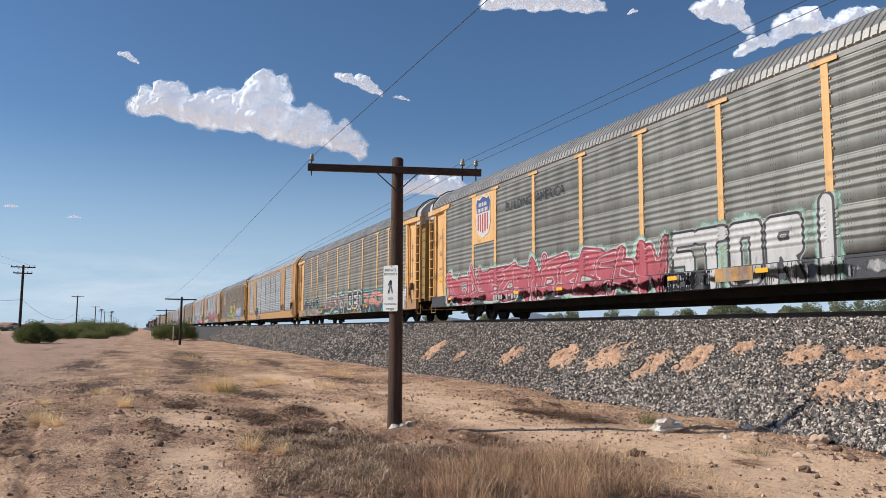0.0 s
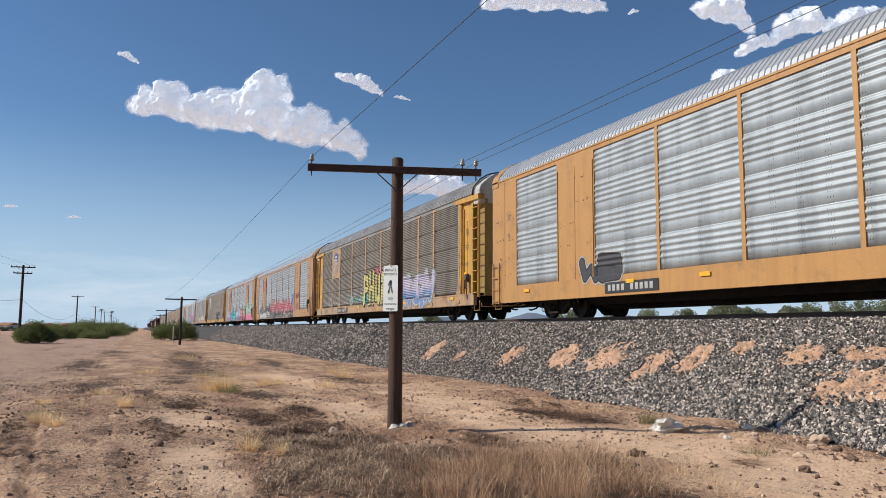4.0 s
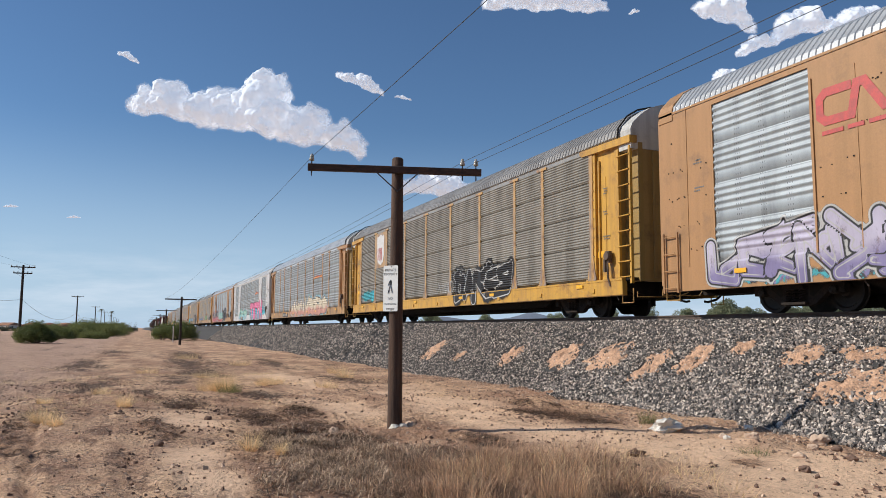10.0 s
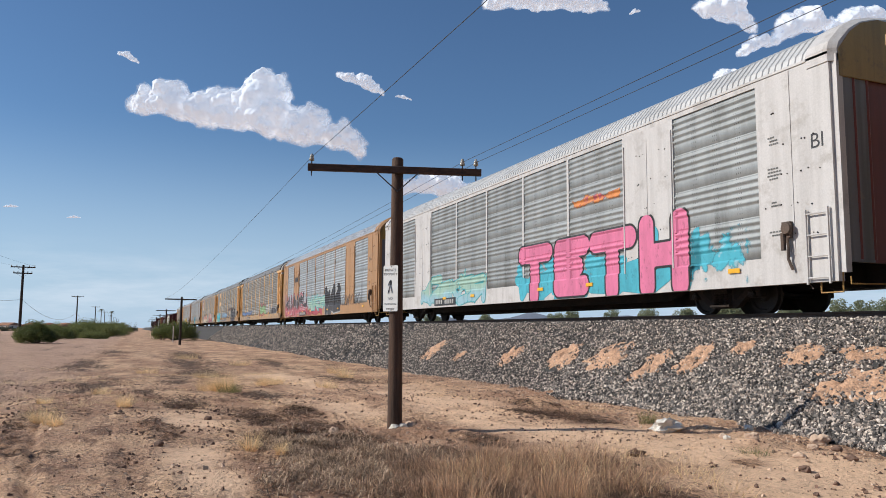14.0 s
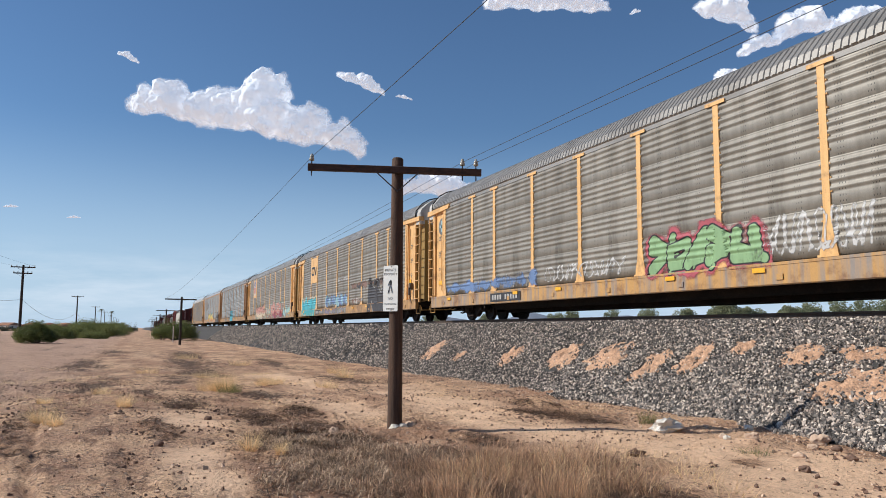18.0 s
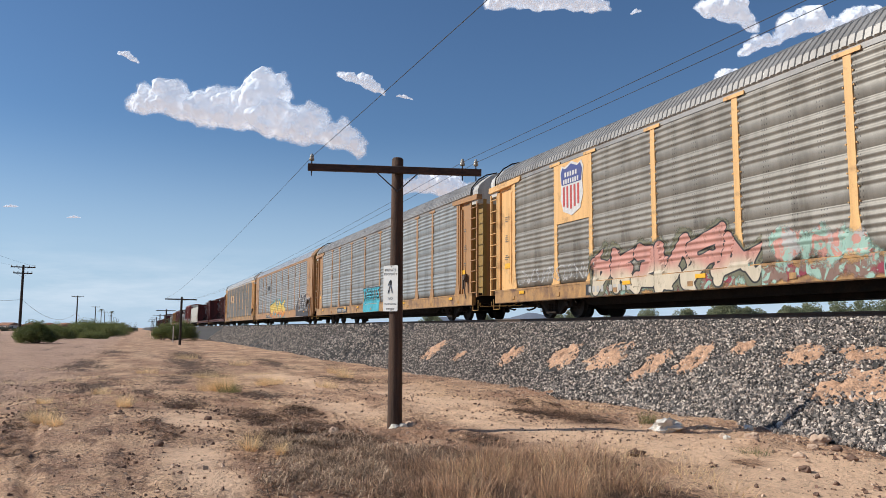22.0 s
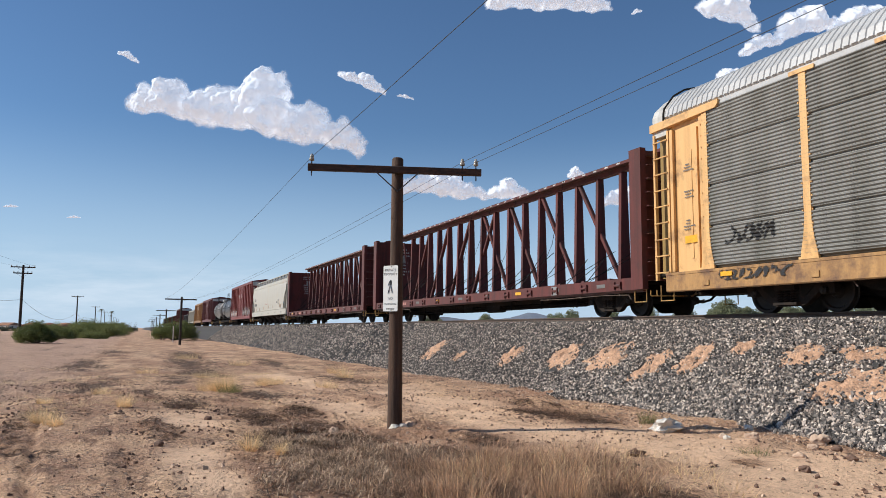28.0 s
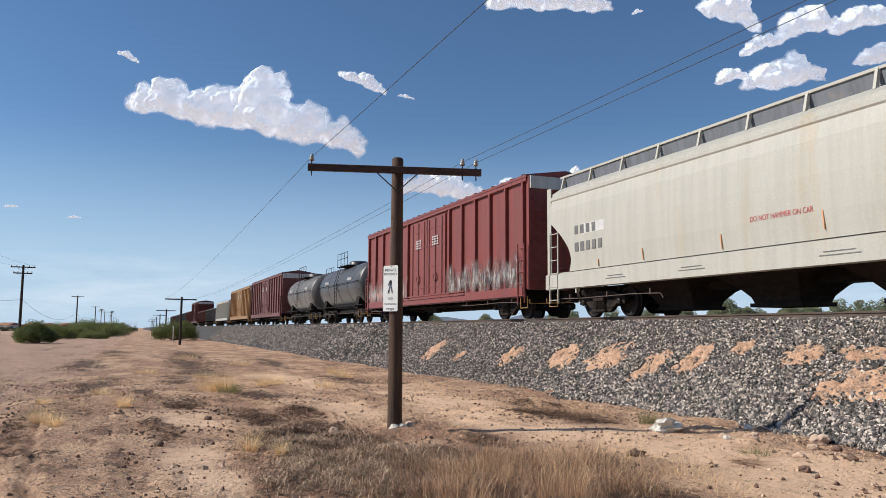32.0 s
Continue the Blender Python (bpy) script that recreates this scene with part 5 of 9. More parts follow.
def boxcar(x0, half, mat, label, z_top=4.78, ribs=15, door=True):
    car = railcar("boxcar", label, "boxcar", x0)
    underframe(car, half - 0.3, 0.45, 1.0)
    b = Geo().box(-half + 0.1, half - 0.1, -1.46, 1.46, 0.98, z_top)
    part("body_shell", b, mat, car)
    roof = Geo().slab_yz([(-1.56, z_top - 0.05), (1.56, z_top - 0.05), (1.56, z_top + 0.06), (0.0, z_top + 0.30), (-1.56, z_top + 0.06)], -half + 0.08, half - 0.08)
    part("roof", roof, mat, car)
    nr = 24
    for i in range(nr):
        x = -half + 0.4 + i * (2 * half - 0.8) / (nr - 1)
        part("roof_rib", shared("roof_rib%.2f" % z_top, lambda: Geo().slab_yz([(-1.56, z_top + 0.06), (0.0, z_top + 0.30), (1.56, z_top + 0.06), (1.56, z_top + 0.10), (0.0, z_top + 0.345), (-1.56, z_top + 0.10)], -0.035, 0.035)), mat, car, at=(x, 0, 0))
    for sy in (-1, 1):
        m = Matrix() if sy < 0 else FLIP_Y
        part("side_sill", shared("box_sill%.1f" % half, lambda: Geo().slab_yz([(-1.6, 0.74), (-1.5, 0.70), (-1.44, 0.70), (-1.44, 1.04), (-1.6, 1.04)], -half + 0.3, half - 0.3)), mat, car, at=m)
        part("top_chord", shared("box_chord%.1f%.1f" % (half, z_top), lambda: Geo().box(-half + 0.1, half - 0.1, -1.56, -1.44, z_top - 0.16, z_top - 0.03)), mat, car, at=m)
        for i in range(ribs):
            x = -half + 0.35 + i * (2 * half - 0.7) / (ribs - 1)
            if door and abs(x) < 2.3:
                continue
            part("side_rib", shared("box_rib%.2f" % z_top, lambda: Geo().slab_yz([(-1.575, 1.04), (-1.575, z_top - 0.16), (-1.44, z_top - 0.16), (-1.44, 1.04)], -0.06, 0.06)), mat, car, at=m @ Matrix.Translation((x, 0, 0)))
        if door:
            for s in (-1, 1):
                d = Geo().box(min(s * 0.03, s * 2.1), max(s * 0.03, s * 2.1), -1.53, -1.44, 1.14, z_top - 0.24)
                pd = part("plug_door", d, mat, car, at=m)
                for x in (0.3, 1.05, 1.8):
                    part("lock_rod", Geo().rod((s * x, -1.56, 1.15), (s * x, -1.56, z_top - 0.3), 0.022, 6), mat, pd)
                for z in (1.5, 2.4, 3.3, 4.1):
                    part("door_rib", Geo().box(min(s * 0.1, s * 2.0), max(s * 0.1, s * 2.0), -1.548, -1.53, z - 0.04, z + 0.04), mat, pd)
                part("door_wheel", Geo().lathe([(0, 0.1), (0.0, 0.2), (0.03, 0.2), (0.03, 0.1)], (s * 1.05, -1.62, 1.9), "y", 14), mat, pd)
            for zz in (0.98, 1.1):
                part("door_track", Geo().box(-4.3, 4.3, -1.64, -1.58, zz - 0.02, zz + 0.03), mat, car, at=m)
            g = Geo()
            for s in (-1.0, 1.0):
                for r in range(4):
                    for j in range(4):
                        a = s * 1.05 - 0.36 + j * 0.18
                        g.box(a, a + 0.13, -1.566, -1.552, 3.62 - r * 0.11, 3.68 - r * 0.11)
            part("stencil_patch", g, "inkwhite", car, at=m)
    for s in (-1, 1):
        e = Geo()
        e.box(min(s * (half - 0.12), s * half), max(s * (half - 0.12), s * half), -1.5, 1.5, 0.95, z_top)
        ends = []
        for z in np.arange(1.3, z_top - 0.5, 0.38):
            ends.append(float(z))
        wall = part("end_wall", e, mat, car)
        for z in ends:
            part("end_rib", shared("end_rib%.2f%d" % (half, s), lambda: Geo().box(min(s * half, s * (half + 0.06)), max(s * half, s * (half + 0.06)), -1.35, 1.35, 0.0, 0.14)), mat, wall, at=(0, 0, z))
        part("end_panel", Geo().box(min(s * half, s * (half + 0.075)), max(s * half, s * (half + 0.075)), -1.46, 1.46, z_top - 0.42, z_top), "hoodwhite", car, "pale end panel")
        for sy in (-1, 1):
            l = Geo()
            for i in range(5):
                z = 0.75 + i * 0.4
                l.rod((s * (half - 0.58), sy * 1.62, z), (s * (half - 0.1), sy * 1.62, z), 0.016, 6)
            l.box(min(s * (half - 0.6), s * (half - 0.56)), max(s * (half - 0.6), s * (half - 0.56)), sy * 1.62 - 0.02, sy * 1.62 + 0.02, 0.5, 2.5)
            l.box(min(s * (half - 0.12), s * (half - 0.08)), max(s * (half - 0.12), s * (half - 0.08)), sy * 1.62 - 0.02, sy * 1.62 + 0.02, 0.5, 2.5)
            part("ladder", l, mat, car)
        bogie(car, s * (half - 2.4))
    couplers(car, half)
    return car


def tank_car(x0, half, mat, label):
    car = railcar("tank_car", label, "tank car", x0)
    r, z = 1.42, 2.35
    L = half - 0.75
    prof = [(-L - 0.34, 0.0), (-L - 0.30, 0.45), (-L - 0.16, 1.0), (-L, 1.32), (-L + 0.14, r)] + [(-L + 0.14 + (2 * L - 0.28) * i / 6, r) for i in range(1, 7)] + [(L, 1.32), (L + 0.16, 1.0), (L + 0.30, 0.45), (L + 0.34, 0.0)]
    part("tank_shell", Geo().lathe(prof, (0, 0, z), "x", 36).mesh("tank_shell", True), mat, car, "riveted cylindrical tank shell")
    for i in range(5):
        x = -L + 0.3 + i * (2 * L - 0.6) / 4
        part("shell_band", Geo().lathe([(x - 0.04, r), (x - 0.04, r + 0.012), (x + 0.04, r + 0.012), (x + 0.04, r)], (0, 0, z), "x", 36).mesh("band", True), mat, car)
    part("manway_dome", Geo().lathe([(0, 0.62), (0.28, 0.62), (0.34, 0.5), (0.36, 0.0)], (0, 0, z + r - 0.08), "z", 20).mesh("dome", True), mat, car)
    p = Geo()
    p.box(-1.3, 1.3, -1.15, 1.15, z + r - 0.12, z + r - 0.08)
    part("platform", p, "black_steel", car)
    for sy in (-1, 1):
        rl = Geo()
        for x in (-1.25, -0.4, 0.4, 1.25):
            rl.rod((x, sy * 1.12, z + r - 0.1), (x, sy * 1.12, z + r + 0.75), 0.02, 6)
        for zz in (0.38, 0.75):
            rl.rod((-1.25, sy * 1.12, z + r + zz), (1.25, sy * 1.12, z + r + zz), 0.02, 6)
        part("guard_rail", rl, "black_steel", car)
        hr = Geo().tube([(-L, sy * 1.5, z + 0.1), (L, sy * 1.5, z + 0.1)], 0.02, 6)
        part("hand_rail", hr, "black_steel", car)
        l = Geo()
        for x in (-0.25, 0.25):
            l.tube([(x, sy * 1.55, 0.6), (x, sy * 1.55, z + 0.2), (x, sy * 1.2, z + r)], 0.018, 5)
        for i in range(8):
            l.rod((-0.25, sy * 1.55, 0.7 + i * 0.25), (0.25, sy * 1.55, 0.7 + i * 0.25), 0.014, 5)
        part("ladder", l, "black_steel", car)
        part("running_board", Geo().box(-half + 0.2, half - 0.2, sy * 1.3 - 0.12, sy * 1.3 + 0.12, 1.0, 1.05), "black_steel", car)
    part("centre_sill", Geo().box(-half + 0.1, half - 0.1, -0.35, 0.35, 0.62, 1.0), "black_steel", car)
    for s in (-1, 1):
        x = s * (half - 1.9)
        part("saddle", Geo().slab_yz([(-1.3, 0.85), (1.3, 0.85), (1.15, 1.7), (-1.15, 1.7)], x - 0.35, x + 0.35), "black_steel", car)
        bogie(car, s * (half - 1.9))
    g = Geo()
    for s in (-1, 1):
        for j in range(5):
            g.box(s * 2.9 - 0.5 + j * 0.2, s * 2.9 - 0.5 + j * 0.2 + 0.13, -1.43, -1.41, z + 0.25, z + 0.42)
    part("number_patch", g, "inkwhite", car)
    couplers(car, half)
    return car


def gondola(x0, half, mat, label, z_top=2.6, load=False):
    car = railcar("gondola_car", label, "gondola car", x0)
    underframe(car, half - 0.2, 0.5, 1.0)
    for sy in (-1, 1):
        part("side_wall", Geo().box(-half + 0.1, half - 0.1, sy * 1.48 - 0.04, sy * 1.48 + 0.04, 0.85, z_top), mat, car)
        part("top_rail", Geo().box(-half + 0.1, half - 0.1, sy * 1.52 - 0.08, sy * 1.52 + 0.08, z_top, z_top + 0.12), mat, car)
        for i in range(13):
            x = -half + 0.4 + i * (2 * half - 0.8) / 12
            part("side_rib", shared("gon_rib%.1f" % z_top, lambda: Geo().box(-0.07, 0.07, -0.06, 0.06, 0.85, z_top)), mat, car, at=(x, sy * 1.56, 0))
    for s in (-1, 1):
        part("end_wall", Geo().box(min(s * half, s * (half - 0.1)), max(s * half, s * (half - 0.1)), -1.5, 1.5, 0.85, z_top + 0.1), mat, car)
        bogie(car, s * (half - 2.0))
    couplers(car, half, False)
    return car


def rest_of_train():
    centerbeam(-470.65, 11.75, "empty maroon centerbeam flatcar with diagonal truss", 1)
    centerbeam(-495.42, 11.37, "empty maroon centerbeam flatcar with tall bulkheads", 2)
    covered_hopper(-517.45, 9.85, "cream covered hopper car with rust stains")
    bx = boxcar(-537.85, 9.35, "boxred", "red ribbed boxcar with double doors and sprayed paint")
    paint_job(bx, 2.4, 9.0, 0.95, 2.0, "streak", ("p_grey", "p_dark", "p_pale", "p_brown"), 77, face=1.585, flat=True)
    paint_job(bx, -9.0, -2.6, 0.95, 1.9, "streak", ("p_pale", "p_grey", "p_salmon"), 78, face=1.585, flat=True)
    tank_car(-554.25, 5.95, "tankblack", "black tank car with a railed dome")
    tank_car(-566.75, 5.45, "tankgrey", "dusty grey and black tank car")
    boxcar(-582.75, 9.25, "boxdark", "dark maroon ribbed boxcar", 4.5)
    boxcar(-602.4, 8.9, "boxochre", "rusty ochre ribbed boxcar", 4.35)
    boxcar(-621.5, 8.2, "hopperwhite", "small white ribbed railcar", 3.4, door=False)
    gondola(-639.5, 8.0, "gonblack", "black ribbed gondola car", 2.7)
    gondola(-656.8, 8.0, "maroon", "maroon ribbed gondola car", 2.7)
    boxcar(-675.3, 9.0, "maroon", "tall maroon boxcar with plain ribs", 4.9)
    for i in range(6):
        gondola(-694.0 - 16.6 * i, 7.8, "gonblack" if i % 2 else "maroon", "dark high-sided open gondola car", 3.3)


# ---- ground, bank and track ----
def bank_toe(x):
    """Where the stone slope meets the dirt."""
    return TOE_Y + 0.35 * noise.noise(Vector((x * 0.11, 3.1, 0))) + 0.16 * noise.noise(Vector((x * 0.6, 9.1, 0)))


def lattice(ix, iy, seed):
    """A fixed random number for each lattice point."""
    h = (ix.astype(np.int64) * 374761393 + iy.astype(np.int64) * 668265263 + seed * 974634611) & 0x7FFFFFFF
    h = ((h ^ (h >> 13)) * 1274126177) & 0x7FFFFFFF
    return ((h ^ (h >> 16)) & 0xFFFF) / 32767.5 - 1.0


def rough(x, y, freq, octaves, keep, seed):
    """Fractal unevenness, about -1 to 1, for numbers or arrays."""
    x, y = np.asarray(x, float) * freq, np.asarray(y, float) * freq
    out, amp, total = 0.0, 1.0, 0.0
    for o in range(octaves):
        ix, iy = np.floor(x), np.floor(y)
        fx, fy = x - ix, y - iy
        fx, fy = fx * fx * (3 - 2 * fx), fy * fy * (3 - 2 * fy)
        a = lattice(ix, iy, seed + o) * (1 - fx) + lattice(ix + 1, iy, seed + o) * fx
        b = lattice(ix, iy + 1, seed + o) * (1 - fx) + lattice(ix + 1, iy + 1, seed + o) * fx
        out = out + amp * (a * (1 - fy) + b * fy)
        total += amp
        amp *= keep
        x, y = x * 2.03 + 17.7, y * 2.03 + 5.3
    return out / total * 1.6


# tyre ruts pressed into the dirt: from, to, half width, depth
RUTS = [((-15.5, -1.5), (-4.0, -0.33), 0.07, 0.045), ((-15.5, -2.1), (-4.0, -0.55), 0.07, 0.05), ((-15.0, 0.1), (-4.0, 0.15), 0.16, 0.02), ((-26, 2.1), (-12.5, 5.6), 0.25, 0.03), ((-26, 4.2), (-12.5, 7.0), 0.25, 0.025)]


def ground_z(x, y):
    d = np.hypot(x, y)
    a = 0.05 * rough(x, y, 0.4, 3, 0.5, 1) + 0.10 * rough(x, y, 0.06, 2, 0.5, 5) * np.minimum(1, d / 30)
    near = np.clip((34 - d) / 14, 0, 1)
    lumps = rough(x, y, 2.4, 4, 0.62, 9) * (1 - 0.7 * sand_at(x, y))
    a = a + near * (0.030 + 0.070 * np.clip(rough(x, y, 0.5, 2, 0.5, 21) + 0.3, 0, 1)) * lumps
    for (ax, ay), (bx, by), w, deep in RUTS:
        t = np.clip((np.asarray(x) - ax) / (bx - ax), 0, 1)
        off = (np.asarray(y) - ay - t * (by - ay) - 0.10 * rough(x, 0 * np.asarray(x) + ay, 0.5, 2, 0.5, 31)) / w
        inside = ((np.asarray(x) - ax) * (np.asarray(x) - bx) < 0)
        a = a - inside * deep * (np.exp(-off ** 4) - 0.6 * np.exp(-(np.abs(off) - 1.7) ** 2 * 3))
    return a if np.ndim(a) else float(a)


DRIFTS = [(-10.9, 2.1, 1.5, 0.75), (-9.1, 2.1, 1.4, 0.75), (-7.9, 1.9, 0.9, 0.8), (-12.6, 2.9, 1.2, 0.5), (-19.2, 2.9, 1.5, 0.75), (-8.9, 3.3, 1.2, 1.0), (-12.1, 7.9, 1.3, 0.5), (-13.2, 7.4, 0.9, 0.5), (-38.5, 2.4, 5.0, 0.9), (-19.6, 5.8, 1.6, 0.5), (-30.7, 2.4, 3.0, 0.8),
          (-37.5, -2.1, 5.0, 0.8), (-26.0, 1.4, 3.0, 0.5), (-10.4, 5.0, 0.9, 0.35), (-7.2, 6.9, 0.5, 0.35), (-12.9, 0.6, 1.4, 0.4), (-15.5, 3.2, 1.4, 0.5), (-14.2, 2.2, 1.6, 0.4), (-23.5, 6.3, 2.5, 0.5),
          (-45, 3.0, 7, 0.9), (-37, 6.3, 5, 0.6), (-52, -1.0, 8, 1.0), (-12.0, -1.8, 1.2, 0.5), (-16.8, 0.9, 1.8, 0.4), (-22.0, -1.0, 2.6, 0.5), (-7.2, 3.7, 1.5, 1.4), (-20.5, 0.4, 2.0, 0.3), (-11.0, 3.0, 1.0, 0.5)]


# smooth blown sand: x, y, half length, half width
SAND = [(-7.5, 7.4, 3.5, 1.5), (-12.5, 6.2, 3.2, 0.9), (-9.9, 0.75, 1.3, 0.45), (-8.3, 0.85, 0.8, 0.35), (-17.5, 6.6, 3.5, 1.0), (-15.5, 4.2, 2.2, 0.6), (-25, 4.6, 4.5, 0.8), (-5.5, 6.8, 2.0, 1.6), (-14.0, 0.9, 1.8, 0.5)]


def sand_at(x, y):
    """How much pale sand covers the dirt there, 0 to 1."""
    w = 0.0
    for a, b, c, d in SAND:
        w = np.maximum(w, np.exp(-((np.asarray(x, float) - a) / c) ** 4 - ((np.asarray(y, float) - b) / d) ** 4))
    return np.clip(w * (1.0 + 0.6 * rough(x, y, 1.1, 4, 0.6, 63)), 0, 1)


def litter_at(x, y):
    """How much dead plant litter lies there, 0 to about 1."""
    x, y = np.asarray(x, float), np.asarray(y, float)
    w = 0.0
    for a, b, c, d in DRIFTS:
        w = np.maximum(w, np.exp(-((x - a) / (c * 1.1)) ** 2 - ((y - b) / (d * 1.1)) ** 2))
    return 0.85 * w + 0.45 * rough(x * 0.75, y * 1.3, 0.55, 6, 0.68, 41) + 0.06 - 0.6 * sand_at(x, y)


def axis(a, b, step, far_lo, far_hi):
    core = list(np.arange(a, b + 1e-6, step))
    lo, s = [], step
    v = a
    while v > far_lo:
        s *= 1.22
        v -= s
        lo.append(v)
    hi, s, v = [], step, b
    while v < far_hi:
        s *= 1.22
        v += s
        hi.append(v)
    return np.array(lo[::-1] + core + hi)


def build_ground():
    xs, ys = axis(-30, -3, 0.075, -4200, 3000), axis(-4.5, 10.5, 0.075, -3500, 4200)
    X, Y = np.meshgrid(xs, ys, indexing="ij")
    nx, ny = X.shape
    Z = np.where((np.abs(X) < 320) & (np.abs(Y) < 200), ground_z(X, Y), 0.0)
    idx = np.arange(nx * ny).reshape(nx, ny)
    f = np.stack([idx[:-1, :-1], idx[1:, :-1], idx[1:, 1:], idx[:-1, 1:]], -1).reshape(-1, 4)
    me = raw_mesh("ground", np.stack([X, Y, Z], -1).reshape(-1, 3), f, True)
    lit = np.where((X > -260) & (X < 20) & (Y > -40) & (Y < 12), litter_at(X, Y), -0.2)
    me.attributes.new("litter", "FLOAT", "POINT").data.foreach_set("value", lit.astype(np.float32).ravel())
    sand = np.where((X > -260) & (X < 20) & (Y > -40) & (Y < 12), sand_at(X, Y), 0.0)
    me.attributes.new("sand", "FLOAT", "POINT").data.foreach_set("value", sand.astype(np.float32).ravel())
    hard = np.clip((-1.2 - Y + 0.5 * rough(X, Y, 0.3, 4, 0.6, 71)) / 1.5, 0, 1) * np.clip((-14 - X) / 8, 0, 1) * np.clip((Y + 60) / 20, 0, 1)
    me.attributes.new("hardpan", "FLOAT", "POINT").data.foreach_set("value", hard.astype(np.float32).ravel())
    ob = part("ground", me, "desert_dirt")
    tagged(ob, "dry tan desert dirt with litter and pebbles", "ground", kind="structure")


build_ground()


def build_bank():
    xs = np.concatenate([np.arange(-900, -60, 3.0), np.arange(-60, 14, 0.25), np.arange(14, 640, 4.0)])
    rows = []
    for x in xs:
        toe = bank_toe(x)
        r = []
        for q in (-0.12, 0.0, 0.12, 0.25, 0.4, 0.55, 0.7, 0.85, 0.96, 1.0):
            y = toe + (CREST_Y - toe) * q
            r.append((x, y, max(-0.08, q * BANK_Z) + 0.03 * noise.noise(Vector((x * 1.1, y * 1.6, 5)))))
        r += [(x, 13.6, BANK_Z), (x, 15.2, BANK_Z), (x, 16.6, 0.9), (x, 18.0, -0.08)]
        rows.append(r)
    k = len(rows[0])
    v = np.array(rows).reshape(-1, 3)
    idx = np.arange(len(xs) * k).reshape(len(xs), k)
    f = np.stack([idx[:-1, :-1], idx[1:, :-1], idx[1:, 1:], idx[:-1, 1:]], -1).reshape(-1, 4)
    # the sheet's dark colour imitates the shaded gaps between the loose stones
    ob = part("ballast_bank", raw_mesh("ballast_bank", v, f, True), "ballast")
    tagged(ob, "grey crushed stone railway embankment", "embankment", kind="structure")


build_bank()


def build_rails():
    root = tagged(new("railway_track"), "steel rails on sleepers bedded in grey ballast", "railway track", kind="structure")
    sec = [(-0.07, -0.17), (0.07, -0.17), (0.07, -0.155), (0.012, -0.13), (0.010, -0.05), (0.036, -0.035), (0.036, -0.004), (0.028, 0.0), (-0.028, 0.0), (-0.036, -0.004), (-0.036, -0.035), (-0.010, -0.05), (-0.012, -0.13), (-0.07, -0.155)]
    for s in (-1, 1):
        g = Geo()
        for a in range(-900, 600, 60):
            g.prism([(a, y, z) for y, z in sec], [(a + 60, y, z) for y, z in sec])
        part("rail", g, "rail_steel", root, at=(0, TRACK_Y + s * 0.75, RAIL_Z))
    t = Geo()
    for i in range(420):
        x = -190 + i * 0.52
        t.box(x - 0.11, x + 0.11, -1.28, 1.28, -0.34, -0.165)
    tagged(part("sleepers", t, "creosote_wood", root, at=(0, TRACK_Y, RAIL_Z)), "dark timber sleepers", kind="stuff")


build_rails()

# bare dirt showing through the stones: x, share of the slope, half length, half height
MOUNDS = [(-26.8, 0.46, 0.75, 0.62), (-23.9, 0.40, 0.34, 0.36), (-20.5, 0.48, 0.55, 0.56), (-17.8, 0.51, 0.62, 0.60), (-15.85, 0.52, 0.66, 0.56), (-13.95, 0.44, 0.48, 0.68), (-12.85, 0.57, 0.50, 0.46),
          (-11.75, 0.71, 0.30, 0.26), (-10.2, 0.65, 0.52, 0.34), (-9.0, 0.68, 0.62, 0.24), (-8.85, 0.42, 0.80, 0.50), (-7.8, 0.45, 0.8, 0.5)]


def build_mounds():
    for i, (x, q, a, b) in enumerate(MOUNDS):
        n, m, verts, faces = 44, 18, [], []
        toe = bank_toe(x)
        sl = Vector((0, CREST_Y - toe, BANK_Z)).normalized()
        nr = Vector((0, -sl.z, sl.y))
        c = Vector((x, toe + (CREST_Y - toe) * q, BANK_Z * q))
        for r in range(m + 1):
            for k in range(n):
                t = 2 * math.pi * k / n
                e = 1.15 + 0.5 * noise.fractal(Vector((math.cos(t) * 1.6 + i * 7, math.sin(t) * 1.6, 0)), 0.6, 2.0, 4)
                u, w = a * e * r / m * math.cos(t), 1.05 * b * e * r / m * math.sin(t)
                h = 0.085 * (1 - (r / m) ** 2) - 0.03 + 0.075 * noise.fractal(Vector((u * 4 + i * 5, w * 4, 0)), 0.5, 2.0, 5) * (1 - 0.5 * r / m)
                verts.append(tuple(c + Vector((u + 0.06 * w, 0, 0)) + sl * w + nr * h))
        for r in range(m):
            for k in range(n):
                faces.append((r * n + k, r * n + (k + 1) % n, (r + 1) * n + (k + 1) % n, (r + 1) * n + k))
        ob = part("dirt_patch", raw_mesh("dirt_patch", np.array(verts), np.array(faces), True), "bank_dirt")
        tagged(ob, "bare orange-tan dirt slumped between ballast stones", "dirt patch", "dirt patches on the embankment")


build_mounds()


